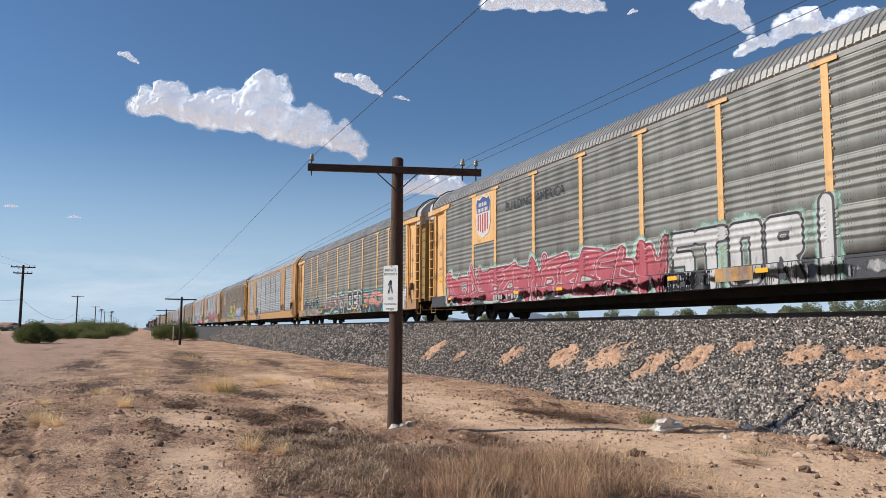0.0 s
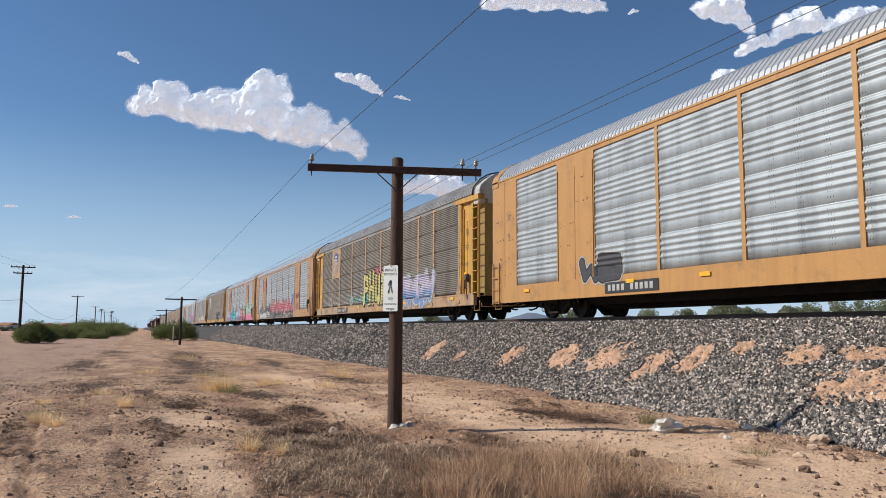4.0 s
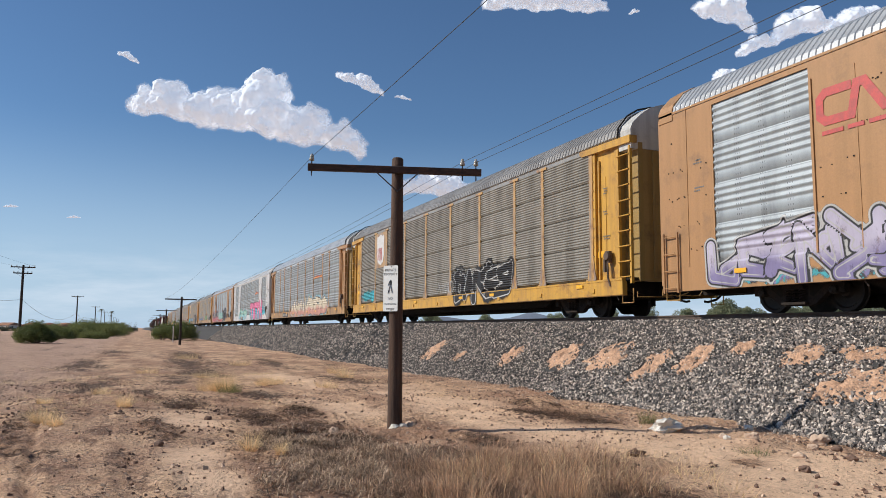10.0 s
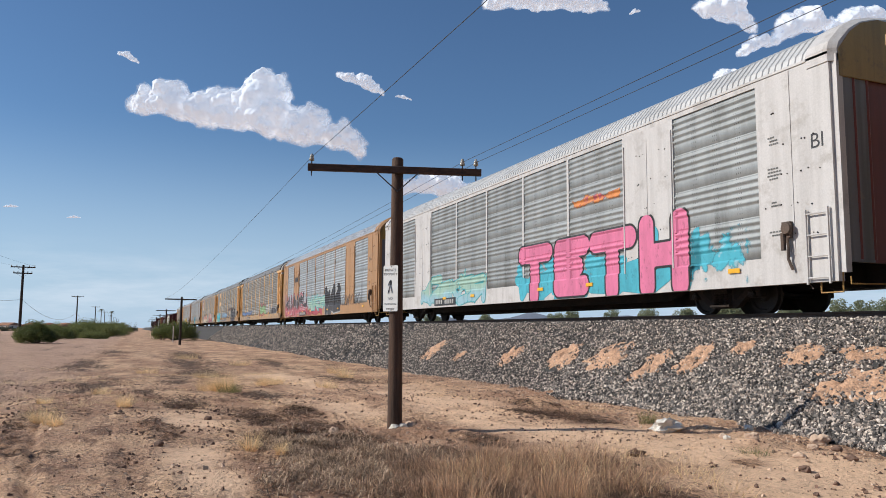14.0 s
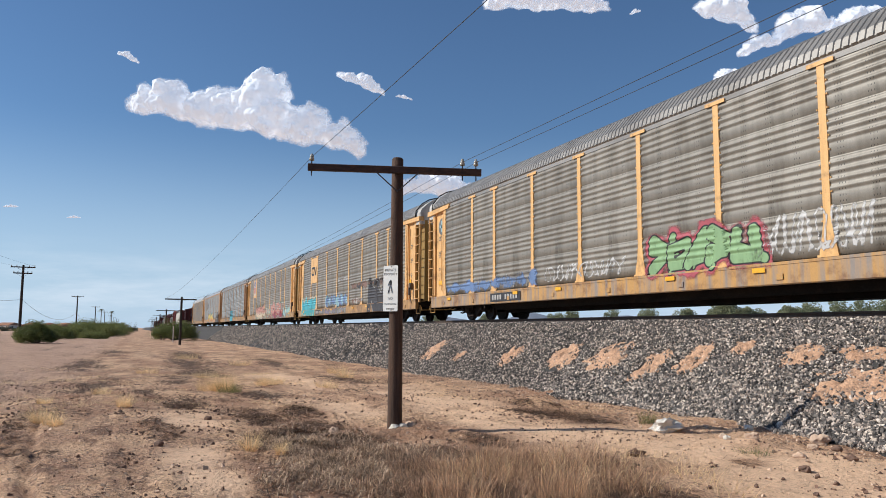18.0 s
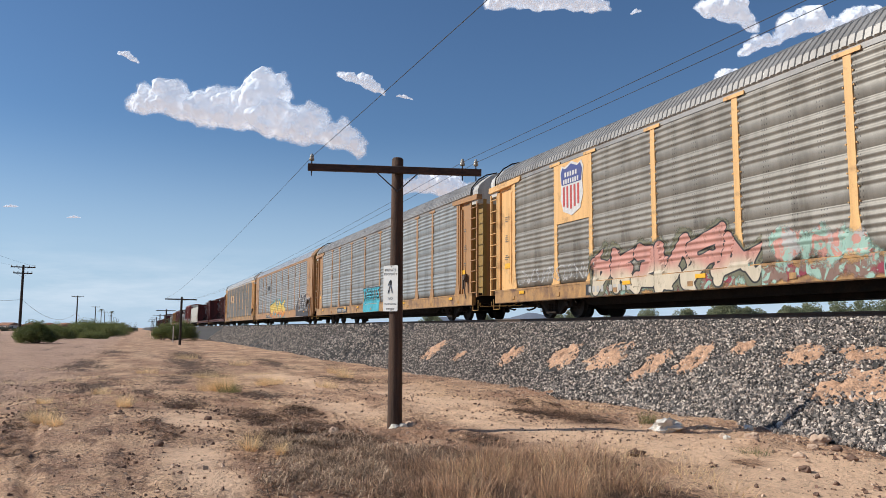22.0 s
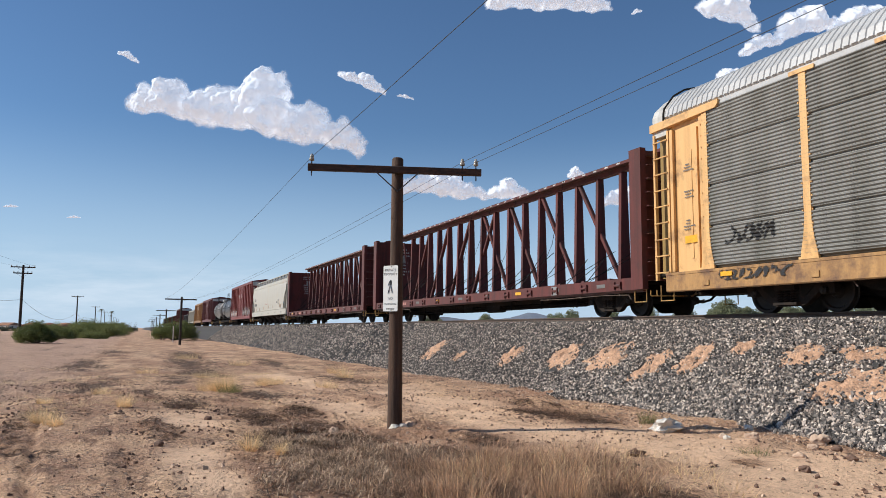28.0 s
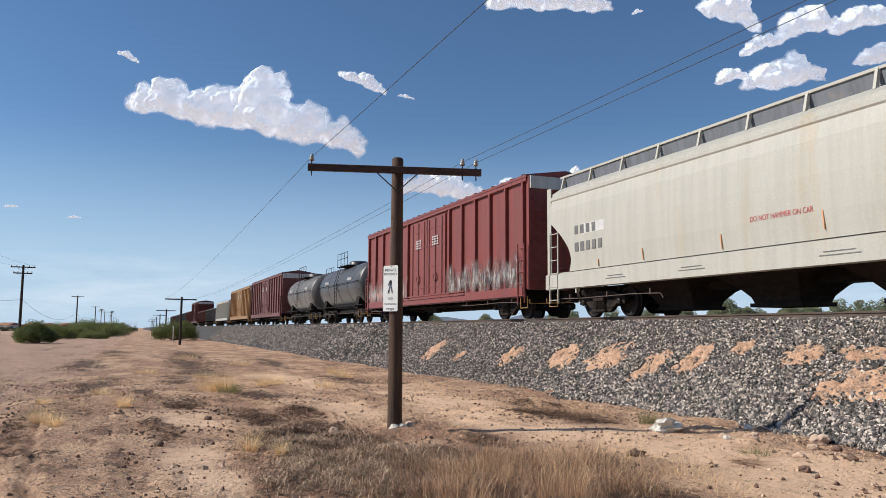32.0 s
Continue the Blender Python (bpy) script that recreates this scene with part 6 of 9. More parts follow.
def scatter(name, mat, pos, size, rng, label, category, flat=0.75, parent=None):
    """Angular stones, one mesh; pos: places (n, 3), size: (n,)."""
    n = len(pos)
    cube = np.array([(x, y, z) for z in (-1, 1) for x, y in ((-1, -1), (1, -1), (1, 1), (-1, 1))], float) * 0.5
    fc = np.array([(3, 2, 1, 0), (4, 5, 6, 7), (0, 1, 5, 4), (1, 2, 6, 5), (2, 3, 7, 6), (3, 0, 4, 7)])
    v = cube[None] * rng.uniform(0.55, 1.25, (n, 1, 3)) + rng.uniform(-0.17, 0.17, (n, 8, 3))
    v[..., 2] *= flat
    q = rng.normal(size=(n, 4))
    q /= np.linalg.norm(q, axis=1)[:, None]
    w, x, y, z = q.T
    r = np.stack([1 - 2 * (y * y + z * z), 2 * (x * y - w * z), 2 * (x * z + w * y), 2 * (x * y + w * z), 1 - 2 * (x * x + z * z), 2 * (y * z - w * x),
                  2 * (x * z - w * y), 2 * (y * z + w * x), 1 - 2 * (x * x + y * y)], -1).reshape(n, 3, 3)
    v = np.einsum("nij,nkj->nki", r, v * size[:, None, None]) + pos[:, None, :]
    f = (np.arange(n) * 8)[:, None, None] + fc[None]
    ob = part(name, raw_mesh(name, v.reshape(-1, 3), f.reshape(-1, 4)), mat, parent)
    return tagged(ob, label, category, kind="stuff")


def build_stones():
    rng = np.random.default_rng(5)
    # density falls with the distance down the line
    x = np.concatenate([rng.uniform(-17, -4, 72000), rng.uniform(-32, -17, 46000), rng.uniform(-110, -32, 36000)])
    q = rng.uniform(-0.05, 1.06, len(x))
    size = np.where(x > -32, rng.uniform(0.019, 0.050, len(x)), rng.uniform(0.045, 0.09, len(x)))
    size = np.where((x > -17) & (q < 0.35), size * rng.uniform(0.9, 1.55, len(x)), size)
    grid = np.arange(-111, 0, 0.1)
    toe = np.interp(x, grid, np.array([bank_toe(g) for g in grid]))
    bare = np.zeros(len(x), bool)
    ragged = 1 + 1.3 * rough(x, q * 3.0, 2.2, 4, 0.75, 77)
    for mx, mq, a, b in MOUNDS:
        bare |= ((x - mx - 0.06 * (q - mq) * 3.0) / (a * 1.05)) ** 2 + ((q - mq) * 3.0 / (1.05 * b)) ** 2 < ragged
    keep = ~bare | (rng.uniform(0, 1, len(x)) < 0.16)
    pos = np.stack([x, toe + (CREST_Y - toe) * q, np.clip(q, 0, 1) * BANK_Z + rng.uniform(-0.012, 0.05, len(x))], -1)[keep]
    scatter("ballast_stones", "ballast_stone", np.array(pos), size[keep], rng, "loose crushed grey ballast stones", "ballast")
    # pebbles in the dirt, thicker near the slope
    n = 4200
    px_, py_ = rng.uniform(-34, -4, n), rng.uniform(-6, 9.9, n)
    more = 2600
    px_ = np.concatenate([px_, rng.uniform(-30, -4, more)])
    py_ = np.concatenate([py_, 9.75 - np.abs(rng.normal(0, 0.8, more))])
    pos = np.stack([px_, py_, ground_z(px_, py_) + 0.004], -1)
    scatter("pebbles", "pebble", pos, 0.014 + 0.032 * rng.uniform(0, 1, len(pos)) ** 5, rng, "scattered brown and pale pebbles", "pebbles")
    # crumbs of dark earth, gathered in patches
    cx_, cy_ = rng.uniform(-24, -4, 60000), rng.uniform(-4.4, 9.7, 60000)
    keep = rng.uniform(0, 1, 60000) < np.clip(0.10 + 0.5 * rough(cx_, cy_, 0.7, 4, 0.65, 55), 0.02, 1) * 0.85
    cx_, cy_ = cx_[keep], cy_[keep]
    pos = np.stack([cx_, cy_, ground_z(cx_, cy_) + 0.003], -1)
    scatter("dirt_crumbs", "clod", pos, 0.009 + 0.040 * rng.uniform(0, 1, len(pos)) ** 4, rng, "crumbs of dark brown earth", "crumbs")


build_stones()


# ---- line of telegraph poles beside the track ----
POLE = Vector((-11.95, 4.06, 0.0))
ARM = Vector((0.32, 0.947, 0.0)).normalized()


def g_pole(height, r0, r1, seed=0):
    g = Geo()
    n = 16
    rings = []
    for i in range(9):
        t = i / 8
        z = -0.25 + t * (height + 0.25)
        r = r0 + (r1 - r0) * t
        rings.append([(r * (1 + 0.03 * noise.noise(Vector((math.cos(a) * 2, math.sin(a) * 2, z * 0.7 + seed)))) * math.cos(a), r * (1 + 0.03 * noise.noise(Vector((math.cos(a) * 2, math.sin(a) * 2, z * 0.7 + seed + 5)))) * math.sin(a), z)
                      for a in (2 * math.pi * k / n for k in range(n))])
    rings.append([(p[0] * 0.8, p[1] * 0.8, p[2] + 0.025) for p in rings[-1]])
    for a, b in zip(rings, rings[1:]):
        g.prism(a, b, caps=False)
    m = len(g.v)
    g.add(rings[-1], [tuple(range(n))])
    return g


def insulator(parent, at):
    g = Geo()
    g.lathe([(0.0, 0.0), (0.0, 0.038), (0.03, 0.043), (0.045, 0.028), (0.055, 0.036), (0.08, 0.033), (0.092, 0.02), (0.11, 0.024), (0.12, 0.0)], (0, 0, 0.06), "z", 14)
    ins = part("insulator", g.mesh("insulator", True), "porcelain", parent, "white porcelain insulator", at)
    part("pin", Geo().rod((0, 0, -0.2), (0, 0, 0.07), 0.011, 8), "brace_steel", ins)
    return ins


def telegraph_pole(at, height, near, lean=(0, 0)):
    root = tagged(new("telegraph_pole"), "dark creosoted wooden telegraph pole with one crossarm" + (" and a sign" if near else ""), "telegraph pole", "telegraph poles along the track")
    root.matrix_world = Matrix.Translation(at) @ pose(0, 0, 0, lean[0], lean[1], 0)
    w = "creosote_wood" if near else "far_wood"
    part("pole_shaft", g_pole(height, 0.125, 0.098).mesh("pole_shaft", True), w, root)
    tilt = -0.016
    c = Vector((0.0, 0.0, height - 0.21)) - Vector((ARM.y, -ARM.x, 0)) * -0.13
    side = Vector((ARM.y, -ARM.x, 0)) * 0.13
    c = Vector((0, 0, height - 0.21)) + side
    ends = [c + (ARM + Vector((0, 0, tilt))) * s for s in (-1.50, 1.42)]
    part("crossarm", Geo().beam(ends[0], ends[1], 0.09, 0.115, bevel=0.08), "arm_wood" if near else w, root, "dark timber crossarm")
    for s in (-1, 1):
        g = Geo().beam(side * 1.1 + Vector((0, 0, height - 0.58)), c + side * 0.42 + ARM * s * 0.36 - Vector((0, 0, 0.05)), 0.045, 0.012)
        part("brace", g, "brace_steel", root, "flat steel brace")
    if near:
        for s in (-1.44, 1.10, 1.33):
            insulator(root, c + (ARM + Vector((0, 0, tilt))) * s + Vector((0, 0, 0.055)))
    return root, c


telegraph_pole(POLE, 4.49, True, (0.0, -0.4))
for d, h in ((75, 4.4), (125, 4.4), (172, 4.4), (220, 4.4), (268, 4.4), (316, 4.4), (360, 4.4)):
    telegraph_pole(Vector((-d, 4.16 + 0.012 * (d - 75), 0.05)), h + 0.05, False, (noise.noise(Vector((d, 0, 0))) * 2, 0))


def wire(a, b, sag, r, label):
    pts = []
    a, b = Vector(a), Vector(b)
    for i in range(25):
        t = i / 24
        pts.append(tuple(a.lerp(b, t) - Vector((0, 0, sag * 4 * t * (1 - t)))))
    tagged(part("overhead_wire", Geo().tube(pts, r, 5), "wire_metal"), label, "wire", "overhead wires")


top = POLE + Vector((0, 0, 4.49 - 0.21 + 0.055 + 0.12)) + Vector((ARM.y, -ARM.x, 0)) * 0.13
for s in (-1.44, 1.10, 1.33):
    p = top + ARM * s + Vector((0.03, 0, -0.016 * s))
    q = Vector((-75 + 0.13, 4.16, 4.4)) + ARM * s
    wire(p, q, 0.35, 0.004, "thin telegraph wire tied to porcelain insulators")
    wire(p, Vector((38, 4.06, 4.6)) + ARM * s, 0.22, 0.004, "thin telegraph wire tied to porcelain insulators")


def trespass_sign():
    root = tagged(new("warning_sign"), "white private property sign nailed to the telegraph pole", "sign")
    f = Vector((0.55, -0.835, 0)).normalized()         # its face looks back towards the lens
    right = Vector((0, 0, 1)).cross(f).normalized()
    rot = Matrix((right, Vector((0, 0, 1)), f)).transposed().to_4x4()
    root.matrix_world = Matrix.Translation(POLE + f * 0.135 - right * 0.02 + Vector((0, 0, 2.28))) @ rot
    w, h, r, pts = 0.305, 0.76, 0.02, []
    for cx, cy, a0 in ((w / 2 - r, h / 2 - r, 0), (-w / 2 + r, h / 2 - r, 90), (-w / 2 + r, -h / 2 + r, 180), (w / 2 - r, -h / 2 + r, 270)):
        pts += [(cx + r * math.cos(radians(a0 + d)), cy + r * math.sin(radians(a0 + d))) for d in (0, 45, 90)]
    part("sign_board", Geo().prism([(x, y, 0.0) for x, y in pts], [(x, y, 0.004) for x, y in pts]), "sign_white", root)
    for y, text, s in ((0.30, "PRIVATE", 0.062), (0.235, "PROPERTY", 0.056), (-0.17, "NO", 0.062), (-0.26, "TRESPASSING", 0.040)):
        lettering(text, s, root, "ink", Matrix.Translation((0, y, 0.006)), squeeze=1.05)
    g = Geo()
    g.prism([(x, y, 0.005) for x, y in ((-0.02, 0.06), (0.025, 0.055), (0.03, 0.13), (-0.01, 0.14))], [(x, y, 0.0065) for x, y in ((-0.02, 0.06), (0.025, 0.055), (0.03, 0.13), (-0.01, 0.14))])
    for a, b in (((-0.005, 0.06), (-0.045, -0.08)), ((0.01, 0.06), (0.04, -0.08)), ((-0.005, 0.13), (-0.05, 0.05))):
        g.beam((a[0], a[1], 0.0058), (b[0], b[1], 0.0058), 0.0015, 0.022)
    part("symbol_patch", g, "ink", root)
    part("small_print", Geo().box(-0.09, 0.09, -0.335, -0.325, 0.005, 0.006).box(-0.08, 0.08, -0.352, -0.345, 0.005, 0.006), "inkgrey", root)
    for y in (0.36, -0.36):
        part("nail", Geo().rod((0.02, y, 0.0), (0.02, y, 0.009), 0.008, 8), "brace_steel", root)


trespass_sign()


# ---- dry plants, litter and stones on the dirt ----
def blades(rng, centres, count, height, spread, lean, width, segs=3):
    """Tapering bent blades; returns vertices and quad faces."""
    c = np.repeat(np.asarray(centres, float), count, 0)
    n = len(c)
    ang = rng.uniform(0, 2 * math.pi, n)
    rad = spread * np.sqrt(rng.uniform(0, 1, n))
    base = c + np.stack([rad * np.cos(ang), rad * np.sin(ang), np.zeros(n)], -1)
    az = ang + rng.normal(0, 0.9, n)
    ln = np.abs(rng.normal(lean, lean * 0.6, n))
    h = height * rng.uniform(0.45, 1.1, n)
    d = np.stack([np.cos(az), np.sin(az)], -1)
    side = np.stack([-d[:, 1], d[:, 0], np.zeros(n)], -1)
    tw = rng.uniform(0, math.pi, n)
    side = side * np.cos(tw)[:, None] + np.stack([d[:, 0], d[:, 1], np.zeros(n)], -1) * np.sin(tw)[:, None]
    rows = []
    for i in range(segs + 1):
        t = i / segs
        p = base.copy()
        p[:, :2] += d * (ln * h * t ** 1.7)[:, None]
        p[:, 2] += h * t * (1 - 0.25 * ln * t)
        w = width * (1 - 0.85 * t)
        rows += [p - side * w / 2, p + side * w / 2]
    v = np.stack(rows, 1)
    k = 2 * (segs + 1)
    f = np.array([(2 * i, 2 * i + 1, 2 * i + 3, 2 * i + 2) for i in range(segs)])
    return v.reshape(-1, 3), ((np.arange(n) * k)[:, None, None] + f[None]).reshape(-1, 4)


def on_ground(pts):
    p = np.asarray(pts, float)
    return np.stack([p[:, 0], p[:, 1], ground_z(p[:, 0], p[:, 1]) - 0.005], -1)


def tuft(x, y, count, height, spread, mat, label, seed, lean=0.5, width=0.006):
    rng = np.random.default_rng(seed)
    v, f = blades(rng, [(0, 0, 0)], count, height, spread, lean, width)
    ob = part("grass_tuft", raw_mesh("grass_tuft", v, f), mat, None, "", (x, y, ground_z(x, y) - 0.005))
    tagged(ob, label, "grass tuft", "grass tufts on the dirt")
    return ob


def build_plants():
    straw = "dry straw-coloured grass tuft bent by the wind"
    for i, (x, y, n, h, s) in enumerate(((-20.3, 2.2, 520, 0.62, 0.28), (-20.6, 1.9, 260, 0.45, 0.3), (-14.3, -1.35, 300, 0.36, 0.15), (-13.7, -1.1, 220, 0.26, 0.14), (-16.2, -0.08, 240, 0.30, 0.14), (-10.15, 1.5, 170, 0.36, 0.07), (-9.75, 1.8, 130, 0.24, 0.06),
                                         (-21.9, 3.6, 300, 0.35, 0.3), (-19.3, -0.6, 200, 0.22, 0.2), (-17.6, -1.6, 150, 0.2, 0.15), (-22.6, 3.9, 260, 0.32, 0.3), (-24.6, 6.6, 260, 0.4, 0.3), (-10.6, 8.5, 90, 0.22, 0.08), (-20.9, 5.1, 220, 0.3, 0.3),
                                         (-27.5, 2.4, 260, 0.35, 0.4), (-31.0, 0.6, 240, 0.35, 0.4), (-28.0, 7.2, 260, 0.4, 0.4), (-35.5, 4.6, 260, 0.4, 0.5), (-41.0, 2.6, 260, 0.45, 0.6))):
        tuft(x, y, n, h, s, "straw", straw, 300 + i, 0.75)
    tuft(-19.6, 2.3, 260, 0.30, 0.30, "green_blade", "green grass growing through dead straw", 350, 0.4)
    tuft(-10.9, 8.3, 140, 0.26, 0.14, "green_blade", "small olive-green weed by the stones", 351, 0.4)
    tuft(-12.1, -2.6, 60, 0.15, 0.14, "green_blade", "small green weed in the dirt", 352, 0.6)
    tuft(-7.6, 7.4, 90, 0.14, 0.22, "green_blade", "low green weed in the dirt", 353, 0.9)
    rng = np.random.default_rng(31)
    # the tangled dead brush before the lens
    cs = []
    for _ in range(300):
        x, y = rng.uniform(-8.8, -5.4), rng.uniform(2.2, 5.6)
        # thicker in the middle, thinner towards its ends
        if (x + 7.15) ** 2 / 1.45 ** 2 + (y - 3.75) ** 2 / 1.45 ** 2 < rng.uniform(0.3, 1.2):
            cs.append((x, y))
    hs = np.array([0.5 + 0.7 * noise.noise(Vector((x * 2.3, y * 2.3, 0))) for x, y in cs])
    for k in range(4):
        sub = [c for c, h in zip(cs, hs) if int(np.clip((h - 0.15) * 5, 0, 3)) == k]
        if sub:
            v, f = blades(rng, on_ground(sub), 62, 0.15 + 0.095 * k, 0.22, 0.62, 0.0048, 4)
            tagged(part("dead_brush", raw_mesh("dead_brush", v, f), "dry_brush" if k != 1 else "litter"), "tangled brown dead brush standing upright", "dry brush", kind="stuff")
    low = [(rng.normal(-8.9, 1.0), rng.normal(2.3, 0.6)) for _ in range(120)]
    v, f = blades(rng, on_ground(low), 26, 0.13, 0.24, 1.7, 0.0045)
    tagged(part("low_brush", raw_mesh("low_brush", v, f), "litter"), "low flattened grey-brown dead brush", "dry brush", kind="stuff")
    v, f = blades(rng, on_ground([(rng.uniform(-7.8, -5.8), rng.uniform(3.0, 5.8)) for _ in range(44)]), 16, 0.40, 0.2, 1.2, 0.005, 5)
    tagged(part("dead_stems", raw_mesh("dead_stems", v, f), "straw"), "pale bent dead stems among the brush", "dry brush", kind="stuff")
    # curled pale twigs lying in the dark tangle
    cand = np.concatenate([np.stack([rng.normal(-9.2, 1.5, 13000), rng.normal(2.2, 0.8, 13000)], -1), np.stack([rng.uniform(-8.2, -5.4, 1500), rng.uniform(2.6, 6.2, 1500)], -1), np.stack([rng.uniform(-20, -5, 5000), rng.uniform(-4, 9, 5000)], -1)])
    cand = cand[(litter_at(cand[:, 0], cand[:, 1]) > rng.uniform(0.25, 0.7, len(cand))) & (cand[:, 0] < -4.5)]
    c = on_ground(cand)
    n, segs = len(c), 6
    az, bend, ln = rng.uniform(0, 2 * math.pi, n), rng.normal(0, 0.38, n), rng.uniform(0.05, 0.24, n)
    hump, p, rows = 0.005 + 0.08 * rng.uniform(0, 1, n) ** 2, c.copy(), []
    for i in range(segs + 1):
        t = i / segs
        a = az + bend * i
        side = np.stack([-np.sin(a), np.cos(a), np.zeros(n)], -1) * 0.0030
        q = p.copy()
        q[:, 2] += 0.012 + hump * 4 * t * (1 - t)
        rows += [q - side, q + side]
        p[:, 0] += np.cos(a) * ln / segs
        p[:, 1] += np.sin(a) * ln / segs
    f = np.array([(2 * i, 2 * i + 1, 2 * i + 3, 2 * i + 2) for i in range(segs)])
    v = np.stack(rows, 1).reshape(-1, 3)
    tagged(part("curled_twigs", raw_mesh("curled_twigs", v, ((np.arange(n) * 2 * (segs + 1))[:, None, None] + f[None]).reshape(-1, 4)), "pale_twig"), "pale curled dead twigs lying on the dirt", "twigs", kind="stuff")
    # short straw standing thinly over the dirt
    cand = np.stack([rng.uniform(-34, -6, 60000), rng.uniform(-5, 9, 60000)], -1)
    cand = cand[rough(cand[:, 0] * 0.7, cand[:, 1] * 1.4, 0.5, 5, 0.65, 88) > rng.uniform(0.25, 1.2, len(cand))]
    v, f = blades(rng, on_ground(cand), 2, 0.09, 0.05, 1.0, 0.006, 2)
    tagged(part("short_straw", raw_mesh("short_straw", v, f), "straw"), "short dry straw standing thinly over the dirt", "dry grass", kind="stuff")
    # drifts of flattened dead stems
    cand = np.concatenate([np.stack([rng.uniform(-17, -4, 260000), rng.uniform(-4, 9, 260000)], -1), np.stack([rng.uniform(-50, -17, 60000), rng.uniform(-6, 9.3, 60000)], -1)])
    pts = cand[litter_at(cand[:, 0], cand[:, 1]) > 0.22 + 0.60 * rng.uniform(0, 1, len(cand))]
    c = np.array(on_ground(pts))
    n = len(c)
    az, ln = rng.normal(0.3, 1.0, n), rng.uniform(0.06, 0.28, n)
    tilt = np.abs(rng.normal(0, 0.13, n))
    d = np.stack([np.cos(az) * np.cos(tilt), np.sin(az) * np.cos(tilt), np.sin(tilt)], -1) * ln[:, None]
    s = np.stack([-np.sin(az), np.cos(az), np.zeros(n)], -1) * 0.005
    c[:, 2] += 0.012
    up = np.array([0, 0, 0.004])
    v = np.stack([c - s, c + s, c + d + s * 0.4 + up, c + d - s * 0.4 + up], 1).reshape(-1, 3)
    f = np.arange(n * 4).reshape(-1, 4)
    tagged(part("plant_litter", raw_mesh("plant_litter", v, f), "litter"), "flattened brown dead stems in drifts", "plant litter", kind="stuff")


build_plants()


def lump(name, x, y, size, mat, label, seed, category="rock", rough=0.35, z=0.0):
    bm = bmesh.new()
    bmesh.ops.create_icosphere(bm, subdivisions=3, radius=0.5)
    off = Vector((seed * 3.7, seed * 1.3, 0))
    for v in bm.verts:
        p = v.co.copy()
        v.co = p * (1 + rough * noise.fractal(p * 2.2 + off, 0.7, 2.1, 4))
        v.co.x, v.co.y, v.co.z = v.co.x * size[0], v.co.y * size[1], max(v.co.z, -0.32) * size[2]
    me = bpy.data.meshes.new(name)
    bm.to_mesh(me)
    bm.free()
    ob = part(name, me, mat, None, "", (x, y, ground_z(x, y) + size[2] * 0.26 + z))
    return tagged(ob, label, category)


lump("white_scrap", -10.05, 8.0, (0.36, 0.50, 0.26), "bone_white", "crumpled white scrap lying at the foot of the stones", 4, "litter", 0.75)
lump("rock", -8.25, 9.35, (0.24, 0.25, 0.19), "pebble", "pinkish rock beside the ballast", 5)
lump("dirt_clod", -8.05, 5.95, (0.16, 0.24, 0.13), "clod", "dark brown clod of earth", 6, "clod", 0.7)
for i, (x, y, s, mt) in enumerate(((-11.78, 4.0, 0.17, "bone_white"), (-11.85, 4.16, 0.15, "bone_white"), (-11.98, 4.32, 0.13, "pebble"), (-12.3, 4.45, 0.17, "pebble"), (-12.2, 3.1, 0.16, "pebble"), (-12.1, 2.95, 0.12, "pebble"), (-8.6, 8.4, 0.17, "pebble"), (-9.3, 8.5, 0.12, "pebble"),
                                   (-6.5, 7.1, 0.12, "clod"), (-8.9, 8.2, 0.10, "bone_white"), (-7.3, 7.9, 0.13, "pebble"), (-6.8, 8.2, 0.11, "clod"), (-8.0, 8.9, 0.14, "pebble"), (-11.0, 0.4, 0.12, "clod"), (-14.0, 1.3, 0.12, "clod"), (-9.6, 9.3, 0.14, "bone_white"), (-7.6, 8.9, 0.12, "clod"))):
    tagged(lump("stone", x, y, (s * 1.2, s, s * 0.8), mt, "small weathered stone lying on the dirt", 20 + i, "stone"), group="stones on the dirt")


# ---- shrubs and trees ----
def leaf_cloud(rng, centres, radii, count, size):
    """Small leaf quads in clumps round centres."""
    c = np.repeat(np.asarray(centres, float), count, 0)
    r = np.repeat(np.asarray(radii, float), count)
    n = len(c)
    u = rng.normal(size=(n, 3))
    u /= np.linalg.norm(u, axis=1)[:, None]
    p = c + u * (r * rng.uniform(0.25, 1.0, n) ** 0.5)[:, None] * np.array([1, 1, 0.85])
    a = rng.normal(size=(n, 3))
    a /= np.linalg.norm(a, axis=1)[:, None]
    b = np.cross(a, rng.normal(size=(n, 3)))
    b /= np.linalg.norm(b, axis=1)[:, None] + 1e-9
    s = (size * rng.uniform(0.6, 1.3, n))[:, None]
    v = np.stack([p - a * s, p - b * s * 0.5, p + a * s, p + b * s * 0.5], 1)
    return v.reshape(-1, 3), np.arange(n * 4).reshape(-1, 4)


